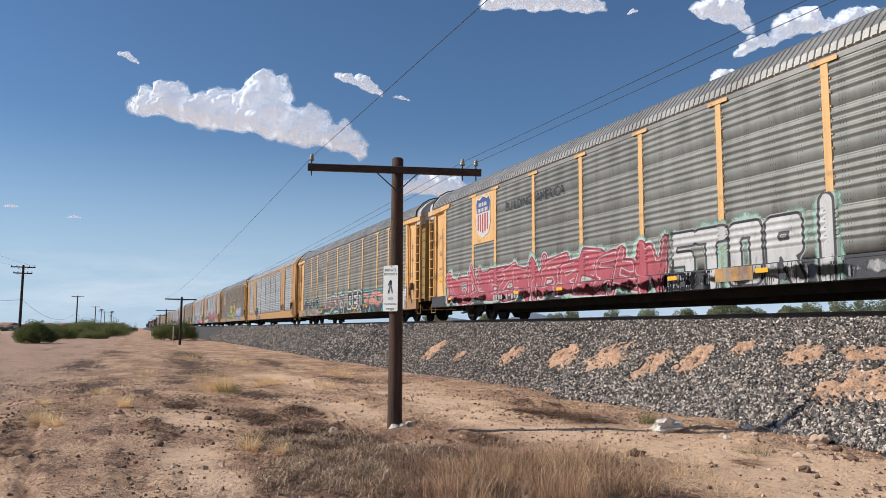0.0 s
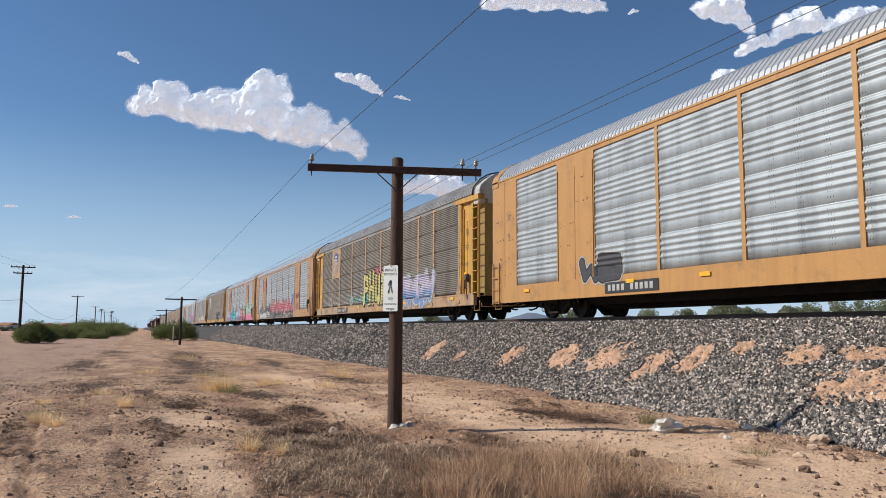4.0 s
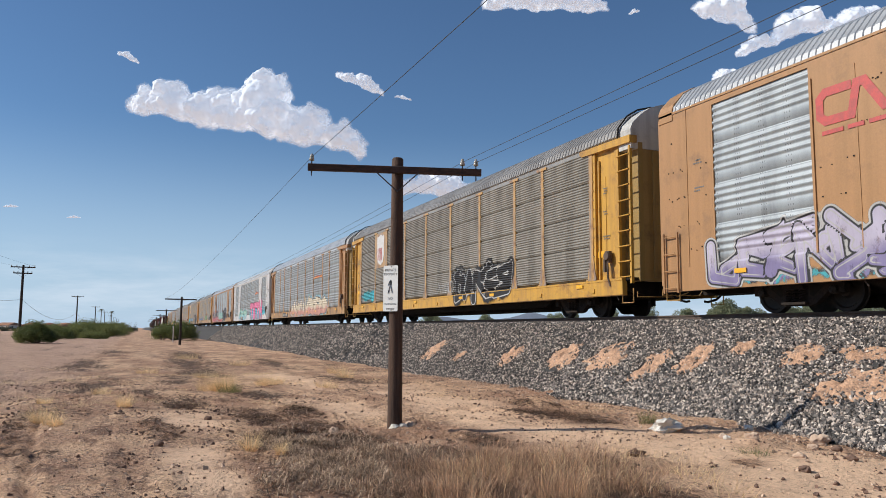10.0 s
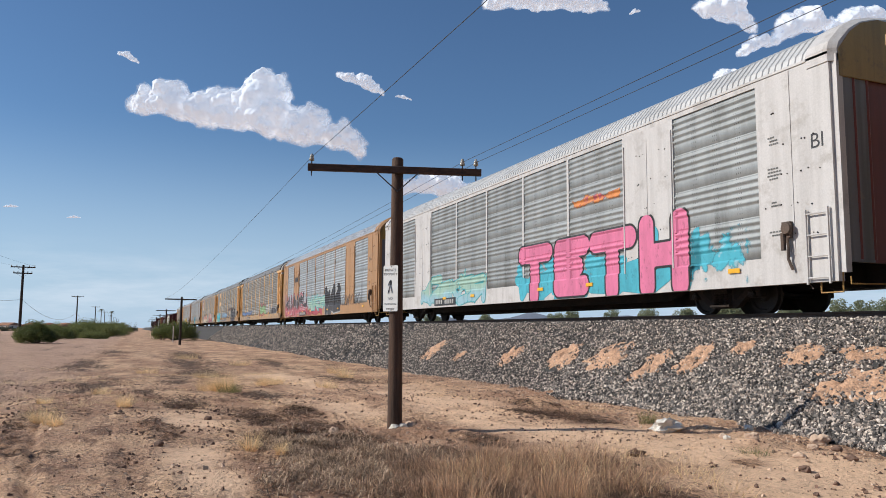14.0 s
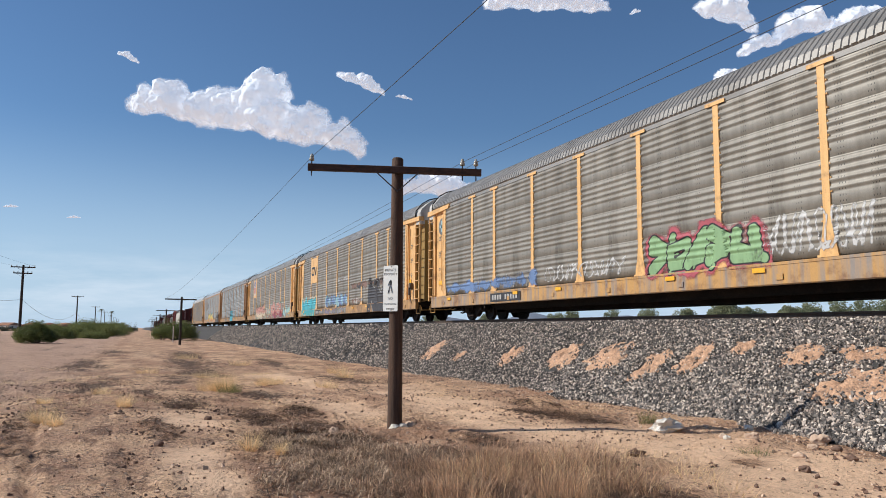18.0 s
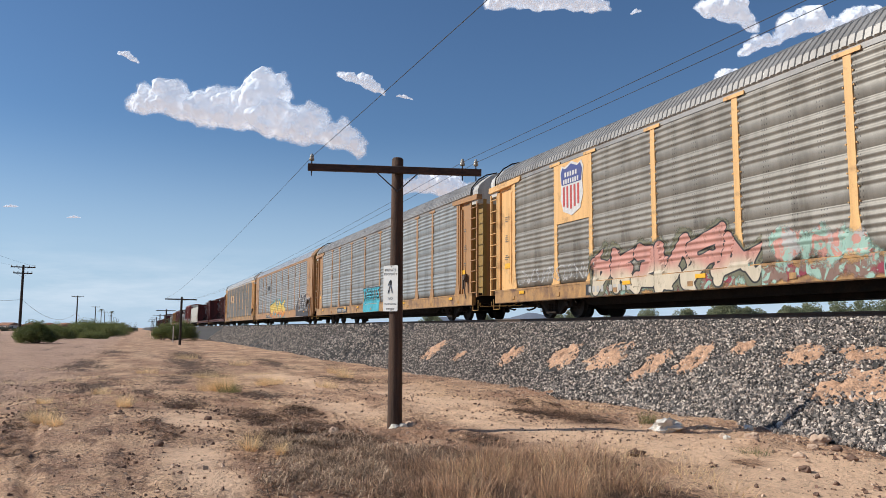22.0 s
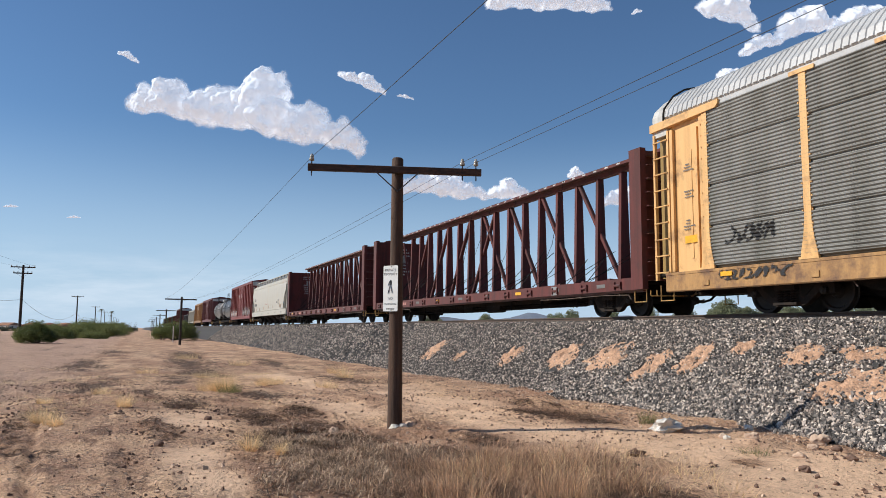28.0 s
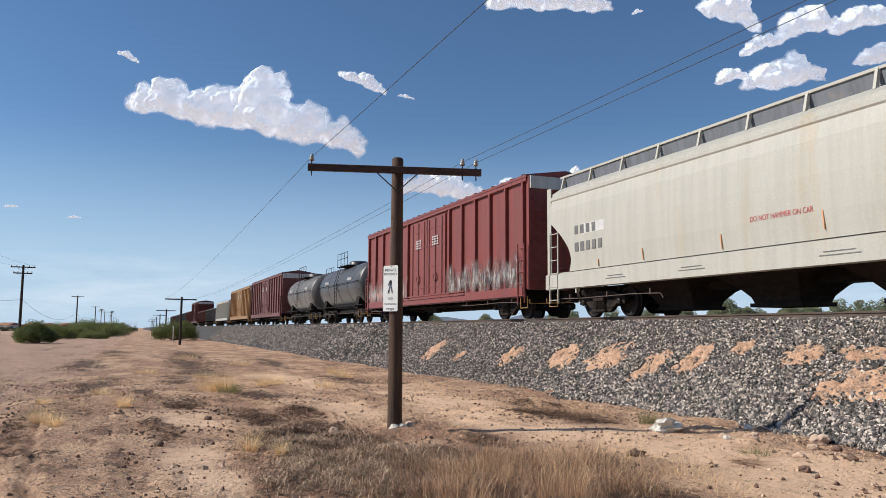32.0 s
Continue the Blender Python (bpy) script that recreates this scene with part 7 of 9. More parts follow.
def shrub(x, y, w, h, mat, label, seed, kind_name="desert_shrub", trunk=0.0, clumps=34, leaves=230, leaf=0.045):
    rng = np.random.default_rng(seed)
    root = tagged(new(kind_name), label, "tree" if trunk else "shrub", "trees and shrubs on the plain")
    root.location = (x, y, 0.0)
    cs, rs = [], []
    stems = Geo()
    for i in range(clumps):
        a, q = rng.uniform(0, 2 * math.pi), math.sqrt(rng.uniform(0, 1))
        cx, cy = 0.5 * w * q * math.cos(a) * 0.82, 0.5 * w * q * math.sin(a) * 0.82
        top = trunk + (h - trunk) * (0.30 + 0.55 * (1 - q * q) * rng.uniform(0.75, 1.15) + 0.12 * rng.uniform(0, 1))
        cz = trunk + (top - trunk) * rng.uniform(0.35, 1.0) ** 0.7
        cs.append((cx, cy, max(cz, 0.15)))
        rs.append(0.16 * w * rng.uniform(0.6, 1.2))
        if i % 2 == 0:
            b = (cx * 0.08, cy * 0.08, trunk * 0.9)
            stems.rod(b if trunk else (cx * 0.15, cy * 0.15, 0.0), (cx, cy, cz), 0.012 * h, 5, 0.004 * h)
    v, f = leaf_cloud(rng, cs, rs, leaves, leaf * w / 3)
    part("crown", raw_mesh("crown", v, f), mat, root)
    if trunk:
        stems.rod((0, 0, -0.1), (0.03 * h, 0.02 * h, trunk), 0.035 * h, 8, 0.022 * h)
    part("trunk" if trunk else "stems", stems, "bark", root)
    return root


shrub(-84.8, -8.9, 4.2, 2.0, "green_leaf", "rounded dark green desert shrub", 1, clumps=80, leaves=320, leaf=0.05)
shrub(-89, -14.0, 3.0, 1.1, "green_leaf", "low green desert shrub", 2)
for i, (x, y, w, h) in enumerate(((-110, -9.0, 5.0, 1.7), (-121, -8.0, 5.5, 2.0), (-118, -5.0, 4.0, 1.2), (-133, -7.0, 6.0, 2.3), (-140, -4.0, 6.0, 2.2), (-150, -8.0, 7.0, 2.6), (-160, -5.5, 6.0, 2.6), (-172, -3.0, 6.0, 2.4), (-128, -11.5, 5.0, 2.2), (-185, -9.0, 8.0, 3.2), (-205, -5.5, 8.0, 3.0), (-230, -2.5, 7.0, 2.6))):
    shrub(x, y, w, h, "sage_leaf" if i % 3 else "green_leaf", "spreading green desert scrub beside the dirt track", 10 + i)
shrub(-106, 5.3, 6.2, 2.6, "green_leaf", "broad dark green shrub below the telegraph wires", 40, clumps=80, leaves=260, leaf=0.035)
shrub(-103, 3.6, 3.0, 1.9, "green_leaf", "dark green desert shrub beside the bank", 41)
# beyond the track
for i, (x, y, w, h, t) in enumerate(((-94.4, 56.5, 3.6, 4.0, 0.8), (-93.6, 58.5, 2.4, 4.7, 1.4), (-87.3, 66.9, 3.0, 5.0, 1.6), (-84.1, 70.9, 3.6, 4.8, 1.2), (-80.6, 74.9, 5.2, 5.4, 1.2), (-77.6, 77.9, 2.8, 4.4, 1.0), (-75.1, 80.3, 4.4, 4.8, 1.0), (-72.9, 82.4, 4.4, 4.7, 1.0),
                                     (-70.9, 84.1, 4.4, 5.1, 1.0), (-68.9, 85.7, 5.2, 5.3, 1.0), (-66.9, 87.3, 5.2, 5.6, 1.0), (-64.6, 88.7, 5.8, 5.4, 1.0), (-100, 48, 3.5, 3.6, 0.8), (-112, 44, 4.0, 3.8, 0.8), (-62, 92, 6, 5.6, 1.0), (-60, 94, 6, 5.8, 1.0), (-58, 96, 6, 5.4, 1.0), (-79, 76.5, 4.4, 4.6, 1.0), (-74, 81.5, 4.6, 4.9, 1.0), (-90, 63, 3.6, 4.2, 0.9))):
    shrub(x, y, w * 1.15, h * 1.15, "hazy_leaf", "feathery green desert tree with a thin trunk", 60 + i, "desert_tree", t, 46, 300, 0.062)


def far_scrub():
    """The dark line of scrub along the horizon."""
    rng = np.random.default_rng(9)
    cs, rs = [], []
    for i in range(520):
        a = rng.uniform(radians(30), radians(112))
        d = rng.uniform(330, 900)
        x, y = -d * math.sin(a), d * math.cos(a)
        if abs(y - TRACK_Y) < 12:
            continue
        s = rng.uniform(1.0, 3.0) * (1.0 + 0.9 * (rng.uniform() > 0.85))
        for _ in range(4):
            cs.append((x + rng.normal(0, 2.2), y + rng.normal(0, 2.2), s * rng.uniform(0.05, 0.35)))
            rs.append(s * 0.6)
    v, f = leaf_cloud(rng, cs, rs, 110, 0.30)
    tagged(part("far_scrub", raw_mesh("far_scrub", v, f), "far_green"), "distant line of dark desert scrub", "scrub", kind="stuff")


far_scrub()


def house(x, y, w, d, h, wall, roof, seed):
    root = tagged(new("house"), "low pale house with a tiled roof far across the plain", "house", "houses on the horizon")
    root.location = (x, y, 0)
    root.rotation_euler[2] = radians(seed * 13 % 40)
    part("wall", Geo().box(-w / 2, w / 2, -d / 2, d / 2, 0, h), wall, root)
    part("roof", Geo().add([(-w / 2 - 0.6, -d / 2 - 0.6, h), (w / 2 + 0.6, -d / 2 - 0.6, h), (w / 2 + 0.6, d / 2 + 0.6, h), (-w / 2 - 0.6, d / 2 + 0.6, h), (-w / 2 + 2, 0, h + 2.0), (w / 2 - 2, 0, h + 2.0)],
                           [(0, 1, 5, 4), (1, 2, 5), (2, 3, 4, 5), (3, 0, 4), (3, 2, 1, 0)]), roof, root)
    for i in range(4):
        px_ = -w / 2 + (i + 0.5) * w / 4
        part("window", Geo().box(px_ - 0.6, px_ + 0.6, -d / 2 - 0.06, -d / 2 + 0.02, 0.9, 2.1), "dark_glass", root)
    for i in range(2):
        part("window", Geo().box(w / 2 - 0.02, w / 2 + 0.06, -d / 4 + i * d / 2 - 0.6, -d / 4 + i * d / 2 + 0.6, 0.9, 2.1), "dark_glass", root)
    return root


for i, (d, a, w) in enumerate(((420, 96.2, 16), (440, 95.2, 18), (430, 94.2, 14), (460, 97.6, 20), (520, 93.2, 16), (450, 99.0, 18), (600, 91.8, 18))):
    house(-1.4 * d * math.sin(radians(a)), 1.4 * d * math.cos(radians(a)), w, 11, 2.9, "plaster_white" if i % 2 else "brick_red", "roof_tile", i)


def palm(x, y, h, seed):
    rng = random.Random(seed)
    root = tagged(new("palm_tree"), "tall slender palm far across the plain", "palm tree", "trees and shrubs on the plain")
    root.location = (x, y, 0)
    part("trunk", Geo().rod((0, 0, 0), (0.2, 0, h), 0.28, 8, 0.2), "bark", root)
    g = Geo()
    for i in range(22):
        a, e = rng.uniform(0, 6.28), rng.uniform(-0.5, 1.1)
        L = rng.uniform(1.6, 2.4)
        p0 = Vector((0.2, 0, h))
        p1 = p0 + Vector((math.cos(a) * math.cos(e), math.sin(a) * math.cos(e), math.sin(e))) * L * 0.6
        p2 = p1 + Vector((math.cos(a), math.sin(a), -0.5)) * L * 0.5
        g.beam(p0, p1, 0.34, 0.03).beam(p1, p2, 0.30, 0.03)
    part("fronds", g, "far_green", root)


palm(-560, -20, 13, 1)
palm(-575, -14, 12, 2)


# ---- the power line on the far side of the dirt road ----
def power_pole(x, y, h, arms, near):
    root = tagged(new("utility_pole"), "tall dark wooden utility pole with crossarms", "utility pole", "utility poles by the dirt road")
    root.matrix_world = Matrix.Translation((x, y, 0)) @ pose(0, 0, 0, 0.0, 1.2 if near else 0, 0)
    part("pole_shaft", Geo().rod((0, 0, -0.2), (0, 0, h), 0.19, 10, 0.14), "far_wood", root)
    for i in range(arms):
        z = h - 0.25 - i * 0.75
        l = 1.35 if i == 0 else 1.05
        part("crossarm", Geo().beam((0.14, -l, z), (0.14, l, z), 0.12, 0.14), "far_wood", root)
        for s in (-1, -0.55, 0.55, 1):
            part("insulator", Geo().rod((0.14, s * l * 0.94, z + 0.05), (0.14, s * l * 0.94, z + 0.25), 0.05, 6), "porcelain", root)
        for s in (-1, 1):
            part("brace", Geo().beam((0.14, 0, z - 0.5), (0.14, s * 0.7, z - 0.06), 0.04, 0.02), "brace_steel", root)


POWER = [(-106.2, 9.25, 2), (-206.6, 9.4, 1), (-306, 9.4, 1), (-406, 9.4, 1), (-506, 9.4, 1), (-606, 9.4, 1), (-706, 9.4, 1), (-806, 9.4, 1)]
for i, (x, h, n) in enumerate(POWER):
    power_pole(x, -12.9 - 0.006 * i * i, h, n, i == 0)
for (xa, ha, _), (xb, hb, _) in zip(POWER, POWER[1:4]):
    wire((xa, -12.9, ha - 4.2), (xb, -12.9, hb - 4.0), 2.2, 0.02, "slack cable between utility poles")
wire((-106.2, -12.9, 5.0), (-20, -13.5, 5.2), 1.2, 0.015, "slack cable between utility poles")
for y in (-1.2, 1.2):
    wire((-106.0, -12.9 + y, 9.2), (-10, -13.2 + y, 9.4), 1.3, 0.008, "thin high power line over the plain")
part_stake = part("marker_stake", Geo().box(-0.05, 0.05, -0.05, 0.05, -0.1, 1.75).box(-0.06, 0.06, -0.055, 0.055, 1.75, 1.8), "plaster_white", None, "", (-88, 4.15, 0.02))
tagged(part_stake, "white wooden marker stake beside the pole", "stake")


def far_hills():
    """Low ridges at the end of the plain, their blue haze put into the colour."""
    n, verts, faces = 90, [], []
    for i in range(n):
        a = radians(8 + 60 * i / (n - 1))
        d = 3900.0
        h = 62 + 40 * noise.noise(Vector((i * 0.16, 2.2, 0))) + 12 * noise.noise(Vector((i * 0.5, 5.2, 0)))
        x, y = -d * math.sin(a), d * math.cos(a)
        verts += [(x, y, -2), (x, y, max(h, 4)), (x * 1.04, y * 1.04, -2)]
    for i in range(n - 1):
        for k in range(2):
            faces.append((3 * i + k, 3 * i + k + 1, 3 * i + k + 4, 3 * i + k + 3))
    tagged(part("far_hills", raw_mesh("far_hills", np.array(verts, float), np.array(faces), True), "far_hill"), "low hazy hills on the horizon", "hills", kind="structure")


far_hills()


# ---- sprayed paint on the cars ----
PAINTS = {"p_white": (0.52, 0.515, 0.50), "p_black": (0.014, 0.014, 0.016), "p_red": (0.42, 0.085, 0.11), "p_pink": (0.66, 0.17, 0.30), "p_teal": (0.05, 0.33, 0.37), "p_cyan": (0.06, 0.40, 0.50),
          "p_green": (0.24, 0.40, 0.20), "p_mint": (0.30, 0.46, 0.38), "p_purple": (0.20, 0.17, 0.31), "p_lav": (0.44, 0.40, 0.50), "p_lemon": (0.55, 0.50, 0.20), "p_yellow": (0.64, 0.46, 0.10), "p_orange": (0.60, 0.22, 0.06),
          "p_blue": (0.14, 0.23, 0.42), "p_grey": (0.27, 0.27, 0.27), "p_cream": (0.58, 0.50, 0.37), "p_salmon": (0.52, 0.25, 0.20), "p_brown": (0.21, 0.125, 0.095), "p_dark": (0.048, 0.048, 0.055),
          "p_pale": (0.41, 0.40, 0.38), "p_maroon": (0.26, 0.03, 0.055), "p_sky": (0.28, 0.46, 0.52), "p_forest": (0.03, 0.17, 0.12), "p_olive": (0.15, 0.145, 0.09)}
for nm, c in PAINTS.items():
    M[nm] = material(nm, c, tuple(a * 0.82 for a in c), rough=0.6, scale=3, stain=tuple(a * 0.65 + 0.02 for a in c), stain_scale=2.0, stain_span=(0.62, 0.85), fine=0.08)
INFO = {}
GLYPHS = {"S": [[(1, .88), (.12, .88), (.12, .52), (.88, .52), (.88, .12), (0, .12)]], "T": [[(0, .88), (1, .88)], [(.5, .88), (.5, 0)]], "O": [[(.12, .1), (.12, .88), (.88, .88), (.88, .1), (.12, .1)]],
          "R": [[(.12, 0), (.12, .88), (.88, .88), (.88, .5), (.12, .5)], [(.5, .5), (.95, 0)]], "E": [[(.95, .88), (.12, .88), (.12, .12), (.95, .12)], [(.12, .5), (.75, .5)]],
          "H": [[(.12, 0), (.12, 1)], [(.88, 0), (.88, 1)], [(.12, .5), (.88, .5)]], "I": [[(.5, 0), (.5, 1.1)]], "P": [[(.2, 0), (.2, .9), (.85, .85), (.85, .5), (.2, .42)]],
          "U": [[(.15, .85), (.15, .1), (.8, .1)], [(.85, .85), (.85, 0)]], "N": [[(.12, 0), (.12, .88), (.88, .8), (.88, 0)]], "K": [[(.15, 0), (.15, 1.1)], [(.95, 1.0), (.2, .5), (1.0, 0)]]}
# bent strokes that letters are sprayed from, in a unit cell
FORMS = [[[(.15, 0), (.15, 1)], [(.15, .93), (.85, .82), (.8, .5), (.2, .45)], [(.5, .45), (.92, 0)]], [[(.08, 0), (.45, 1), (.92, 0)], [(.25, .33), (.75, .33)]], [[(.92, .92), (.2, .85), (.22, .52), (.85, .48), (.8, .1), (.08, .08)]],
         [[(.1, 0), (.15, 1), (.8, 0), (.88, 1)]], [[(.15, 1), (.15, .15), (.85, .1), (.85, 1)]], [[(.92, .85), (.15, .9), (.12, .1), (.92, .12)], [(.15, .5), (.72, .5)]],
         [[(.15, 0), (.15, 1)], [(.88, 1), (.2, .5), (.92, 0)]], [[(.15, .1), (.2, .9), (.85, .85), (.8, .1), (.15, .1)]], [[(.05, 1), (.3, 0), (.5, .7), (.7, 0), (.97, 1)]]]


def side_depth(kind, style, flare, x, z):
    """How far the car's side stands out at x, z (arrays)."""
    prof = PROFILE[style] if kind == "a" else PROFILE_B[style]
    d = PANEL_Y + np.interp(z, prof[:, 0], prof[:, 1])
    xp = np.array(POSTS)
    near = np.abs(x[..., None] - xp).min(-1)
    if kind == "a":
        w = np.where(z < Z_SILL1 + 0.75, 0.085 + (0.12 * np.clip((Z_SILL1 + 0.75 - z) / 0.7, 0, 1) if flare else 0), 0.085)
        d = np.where(near < w + 0.02, FACE_Y, d)
        d = np.where(near < (0.26 if flare else 0), np.where(z < Z_SILL1 + 0.07, FACE_Y + 0.022, d), d)
        d = np.where(z < Z_SILL1 + 0.01, FACE_Y + 0.014, d)
        d = np.where(np.abs(x) > P9 + 0.1, np.where(z < Z_SILL1, FACE_Y + 0.014, 1.565), d)
    else:
        d = np.where(near < 0.08, FACE_Y, d)
        ax = np.abs(x)
        d = np.where(((ax > P5 - 0.05) & (ax < P7 + 0.05) & (kind == "b")) | (ax > P9 - 0.02), FACE_Y + 0.006, d)
        d = np.where(z < Z_SILL1 + 0.13, FACE_Y + 0.004, d)
    return d


def strokes_of(text):
    """Polylines of plain block letters, as (cell, points)."""
    return [(i, s) for i, ch in enumerate(text) for s in GLYPHS[ch]]


def seg_dist(X, Z, a, b, ra=0.0, rb=0.0):
    """Distance to a bar from a to b whose half width goes from ra to rb."""
    dx, dz = b[0] - a[0], b[1] - a[1]
    t = np.clip(((X - a[0]) * dx + (Z - a[1]) * dz) / (dx * dx + dz * dz + 1e-9), 0, 1)
    return np.hypot(X - a[0] - t * dx, Z - a[1] - t * dz) - ra - (rb - ra) * t


SPRAYS = {}


def spray(cols, mode):
    """Sprayed paint: fill, lower fill, outline, outer line and ground by the distance from the strokes; bare metal shows where it has worn."""
    key = (cols, mode)
    if key in SPRAYS:
        return SPRAYS[key]
    nm = "spray_%d" % len(SPRAYS)
    m = bpy.data.materials.new(nm)
    m.use_nodes = True
    nt = m.node_tree
    b, out = nt.nodes["Principled BSDF"], nt.nodes["Material Output"]
    b.inputs["Roughness"].default_value = 0.6

    def attr(name):
        n = nt.nodes.new("ShaderNodeAttribute")
        n.attribute_name = name
        return n.outputs["Fac"]

    def calc(op, p, q, r=0.0):
        n = nt.nodes.new("ShaderNodeMath")
        n.operation = op
        for i, v in enumerate((p, q, r)):
            if isinstance(v, float):
                n.inputs[i].default_value = v
            else:
                nt.links.new(v, n.inputs[i])
        return n.outputs[0]

    def below(v, at, soft):
        n = nt.nodes.new("ShaderNodeMapRange")
        n.inputs["From Min"].default_value, n.inputs["From Max"].default_value = at - soft, at + soft
        n.inputs["To Min"].default_value, n.inputs["To Max"].default_value = 1.0, 0.0
        nt.links.new(v, n.inputs["Value"])
        return n.outputs["Result"]

    ink, wob = attr("ink"), attr("wobble")
    cloudy = noise_node(nt, 5.0, (1, 1, 1), 5, 0.65)
    if mode == "streak":
        # runs of paint hanging down
        col = PAINTS[cols[0]]
        for j, c in enumerate(cols[1:]):
            col = mix_node(nt, col, PAINTS[c], ramp_node(nt, noise_node(nt, 3.0 + 1.3 * j, (1, 1, 0.25), 4, 0.55, dist=0.4 + j), 0.50, 0.56))
        alpha = below(calc("MULTIPLY_ADD", noise_node(nt, 2.6, (1, 1, 0.22), 5, 0.65), 2.4, calc("ADD", ink, -0.95)), 0.0, 0.40)
    elif mode == "smear":
        col = PAINTS[cols[0]]
        for j, c in enumerate(cols[1:]):
            col = mix_node(nt, col, PAINTS[c], ramp_node(nt, noise_node(nt, 2.1 + 1.3 * j, (1, 1, 0.8), 4, 0.55, dist=0.6 + j), 0.50, 0.55))
        alpha = below(calc("MULTIPLY_ADD", noise_node(nt, 1.7, (1, 1, 0.9), 5, 0.6, dist=0.4), 2.2, calc("ADD", ink, -0.95)), 0.0, 0.10)
    else:
        fill, low, line, outer, ground = cols
        layers = []
        if ground:
            layers.append((below(calc("MULTIPLY_ADD", cloudy, 0.30, calc("MULTIPLY_ADD", wob, -0.09, ink)), 0.26, 0.05), PAINTS[ground]))
        if outer:
            layers.append((below(ink, 0.070, 0.010), PAINTS[outer]))
        if line:
            layers.append((below(ink, 0.028 if mode != "text" else 0.05, 0.008), PAINTS[line]))
        inner = below(ink, -0.012 if line else 0.0, 0.008)
        body = mix_node(nt, PAINTS[fill], PAINTS[low], below(attr("lower"), 0.0, 0.12)) if low and low != fill else PAINTS[fill]
        layers.append((inner, body))
        if outer and mode == "wild":
            rim = calc("MULTIPLY", below(calc("ABSOLUTE", calc("ADD", ink, 0.060), 0.0), 0.012, 0.006), below(wob, 0.35, 0.2))
            layers.append((rim, PAINTS[outer]))
        col = alpha = None
        for mask, c in layers:
            col = c if col is None else mix_node(nt, col, c, mask)
            alpha = mask if alpha is None else calc("MAXIMUM", alpha, mask)
    if isinstance(col, tuple):
        col = mix_node(nt, col, tuple(v * 0.7 for v in col), ramp_node(nt, cloudy, 0.5, 0.8))
    shade = nt.nodes.new("ShaderNodeHueSaturation")
    nt.links.new(col, shade.inputs["Color"])
    rng_ = nt.nodes.new("ShaderNodeMapRange")
    rng_.inputs["From Min"].default_value, rng_.inputs["From Max"].default_value = 0.25, 0.75
    rng_.inputs["To Min"].default_value, rng_.inputs["To Max"].default_value = 1.15, 0.72
    nt.links.new(noise_node(nt, 1.6, (1.5, 1.5, 0.5), 6, 0.7), rng_.inputs["Value"])
    nt.links.new(rng_.outputs[0], shade.inputs["Value"])
    nt.links.new(shade.outputs[0], b.inputs["Base Color"])
    worn = ramp_node(nt, noise_node(nt, 6.0, (1.0, 1.0, 0.5), 6, 0.75), 0.56, 0.72)
    alpha = calc("MULTIPLY", alpha, calc("MULTIPLY_ADD", worn, -0.55, 0.96))
    clear, mx = nt.nodes.new("ShaderNodeBsdfTransparent"), nt.nodes.new("ShaderNodeMixShader")
    nt.links.new(alpha, mx.inputs[0])
    nt.links.new(clear.outputs[0], mx.inputs[1])
    nt.links.new(b.outputs[0], mx.inputs[2])
    nt.links.new(mx.outputs[0], out.inputs["Surface"])
    M[nm] = m
    SPRAYS[key] = nm
    return nm


def letter_field(X, Z, rng, x0, cw, z0, h, fat, wild):
    """Distance from one sprayed form of bent, tapering strokes in its cell."""
    form = list(rng.choice(FORMS))
    form.append([(rng.uniform(0, 0.4), rng.uniform(0.2, 0.9)), (rng.uniform(0.5, 1), rng.uniform(0, 1))])
    flip, lean = rng.random() < 0.5, rng.uniform(-0.10, 0.30)
    D = np.full(X.shape, 9.0)
    jit = 0.15 if wild else 0.11
    r = fat * min(h, 1.15 * cw)

    def to(p):
        x = (1 - p[0] if flip else p[0]) + rng.uniform(-jit, jit)
        z = p[1] + rng.uniform(-jit, jit)
        return x0 + (-0.16 + 1.32 * x + lean * (z - 0.4)) * cw, z0 + (0.10 + 0.80 * z) * h

    for line in form:
        q = [to(p) for p in line]
        rs = [r * rng.uniform(0.75, 1.3) for _ in q]
        for (a, ra), (b, rb) in zip(zip(q, rs), zip(q[1:], rs[1:])):
            D = np.minimum(D, seg_dist(X, Z, a, b, ra, rb))
        if wild and rng.random() < 0.55:
            e = q[-1]
            tip = (e[0] + rng.uniform(0.1, 0.5) * cw, e[1] + rng.choice((-0.22, 0.30)) * h * rng.uniform(0.5, 1))
            D = np.minimum(D, seg_dist(X, Z, e, tip, rs[-1], 0.0))
    return D


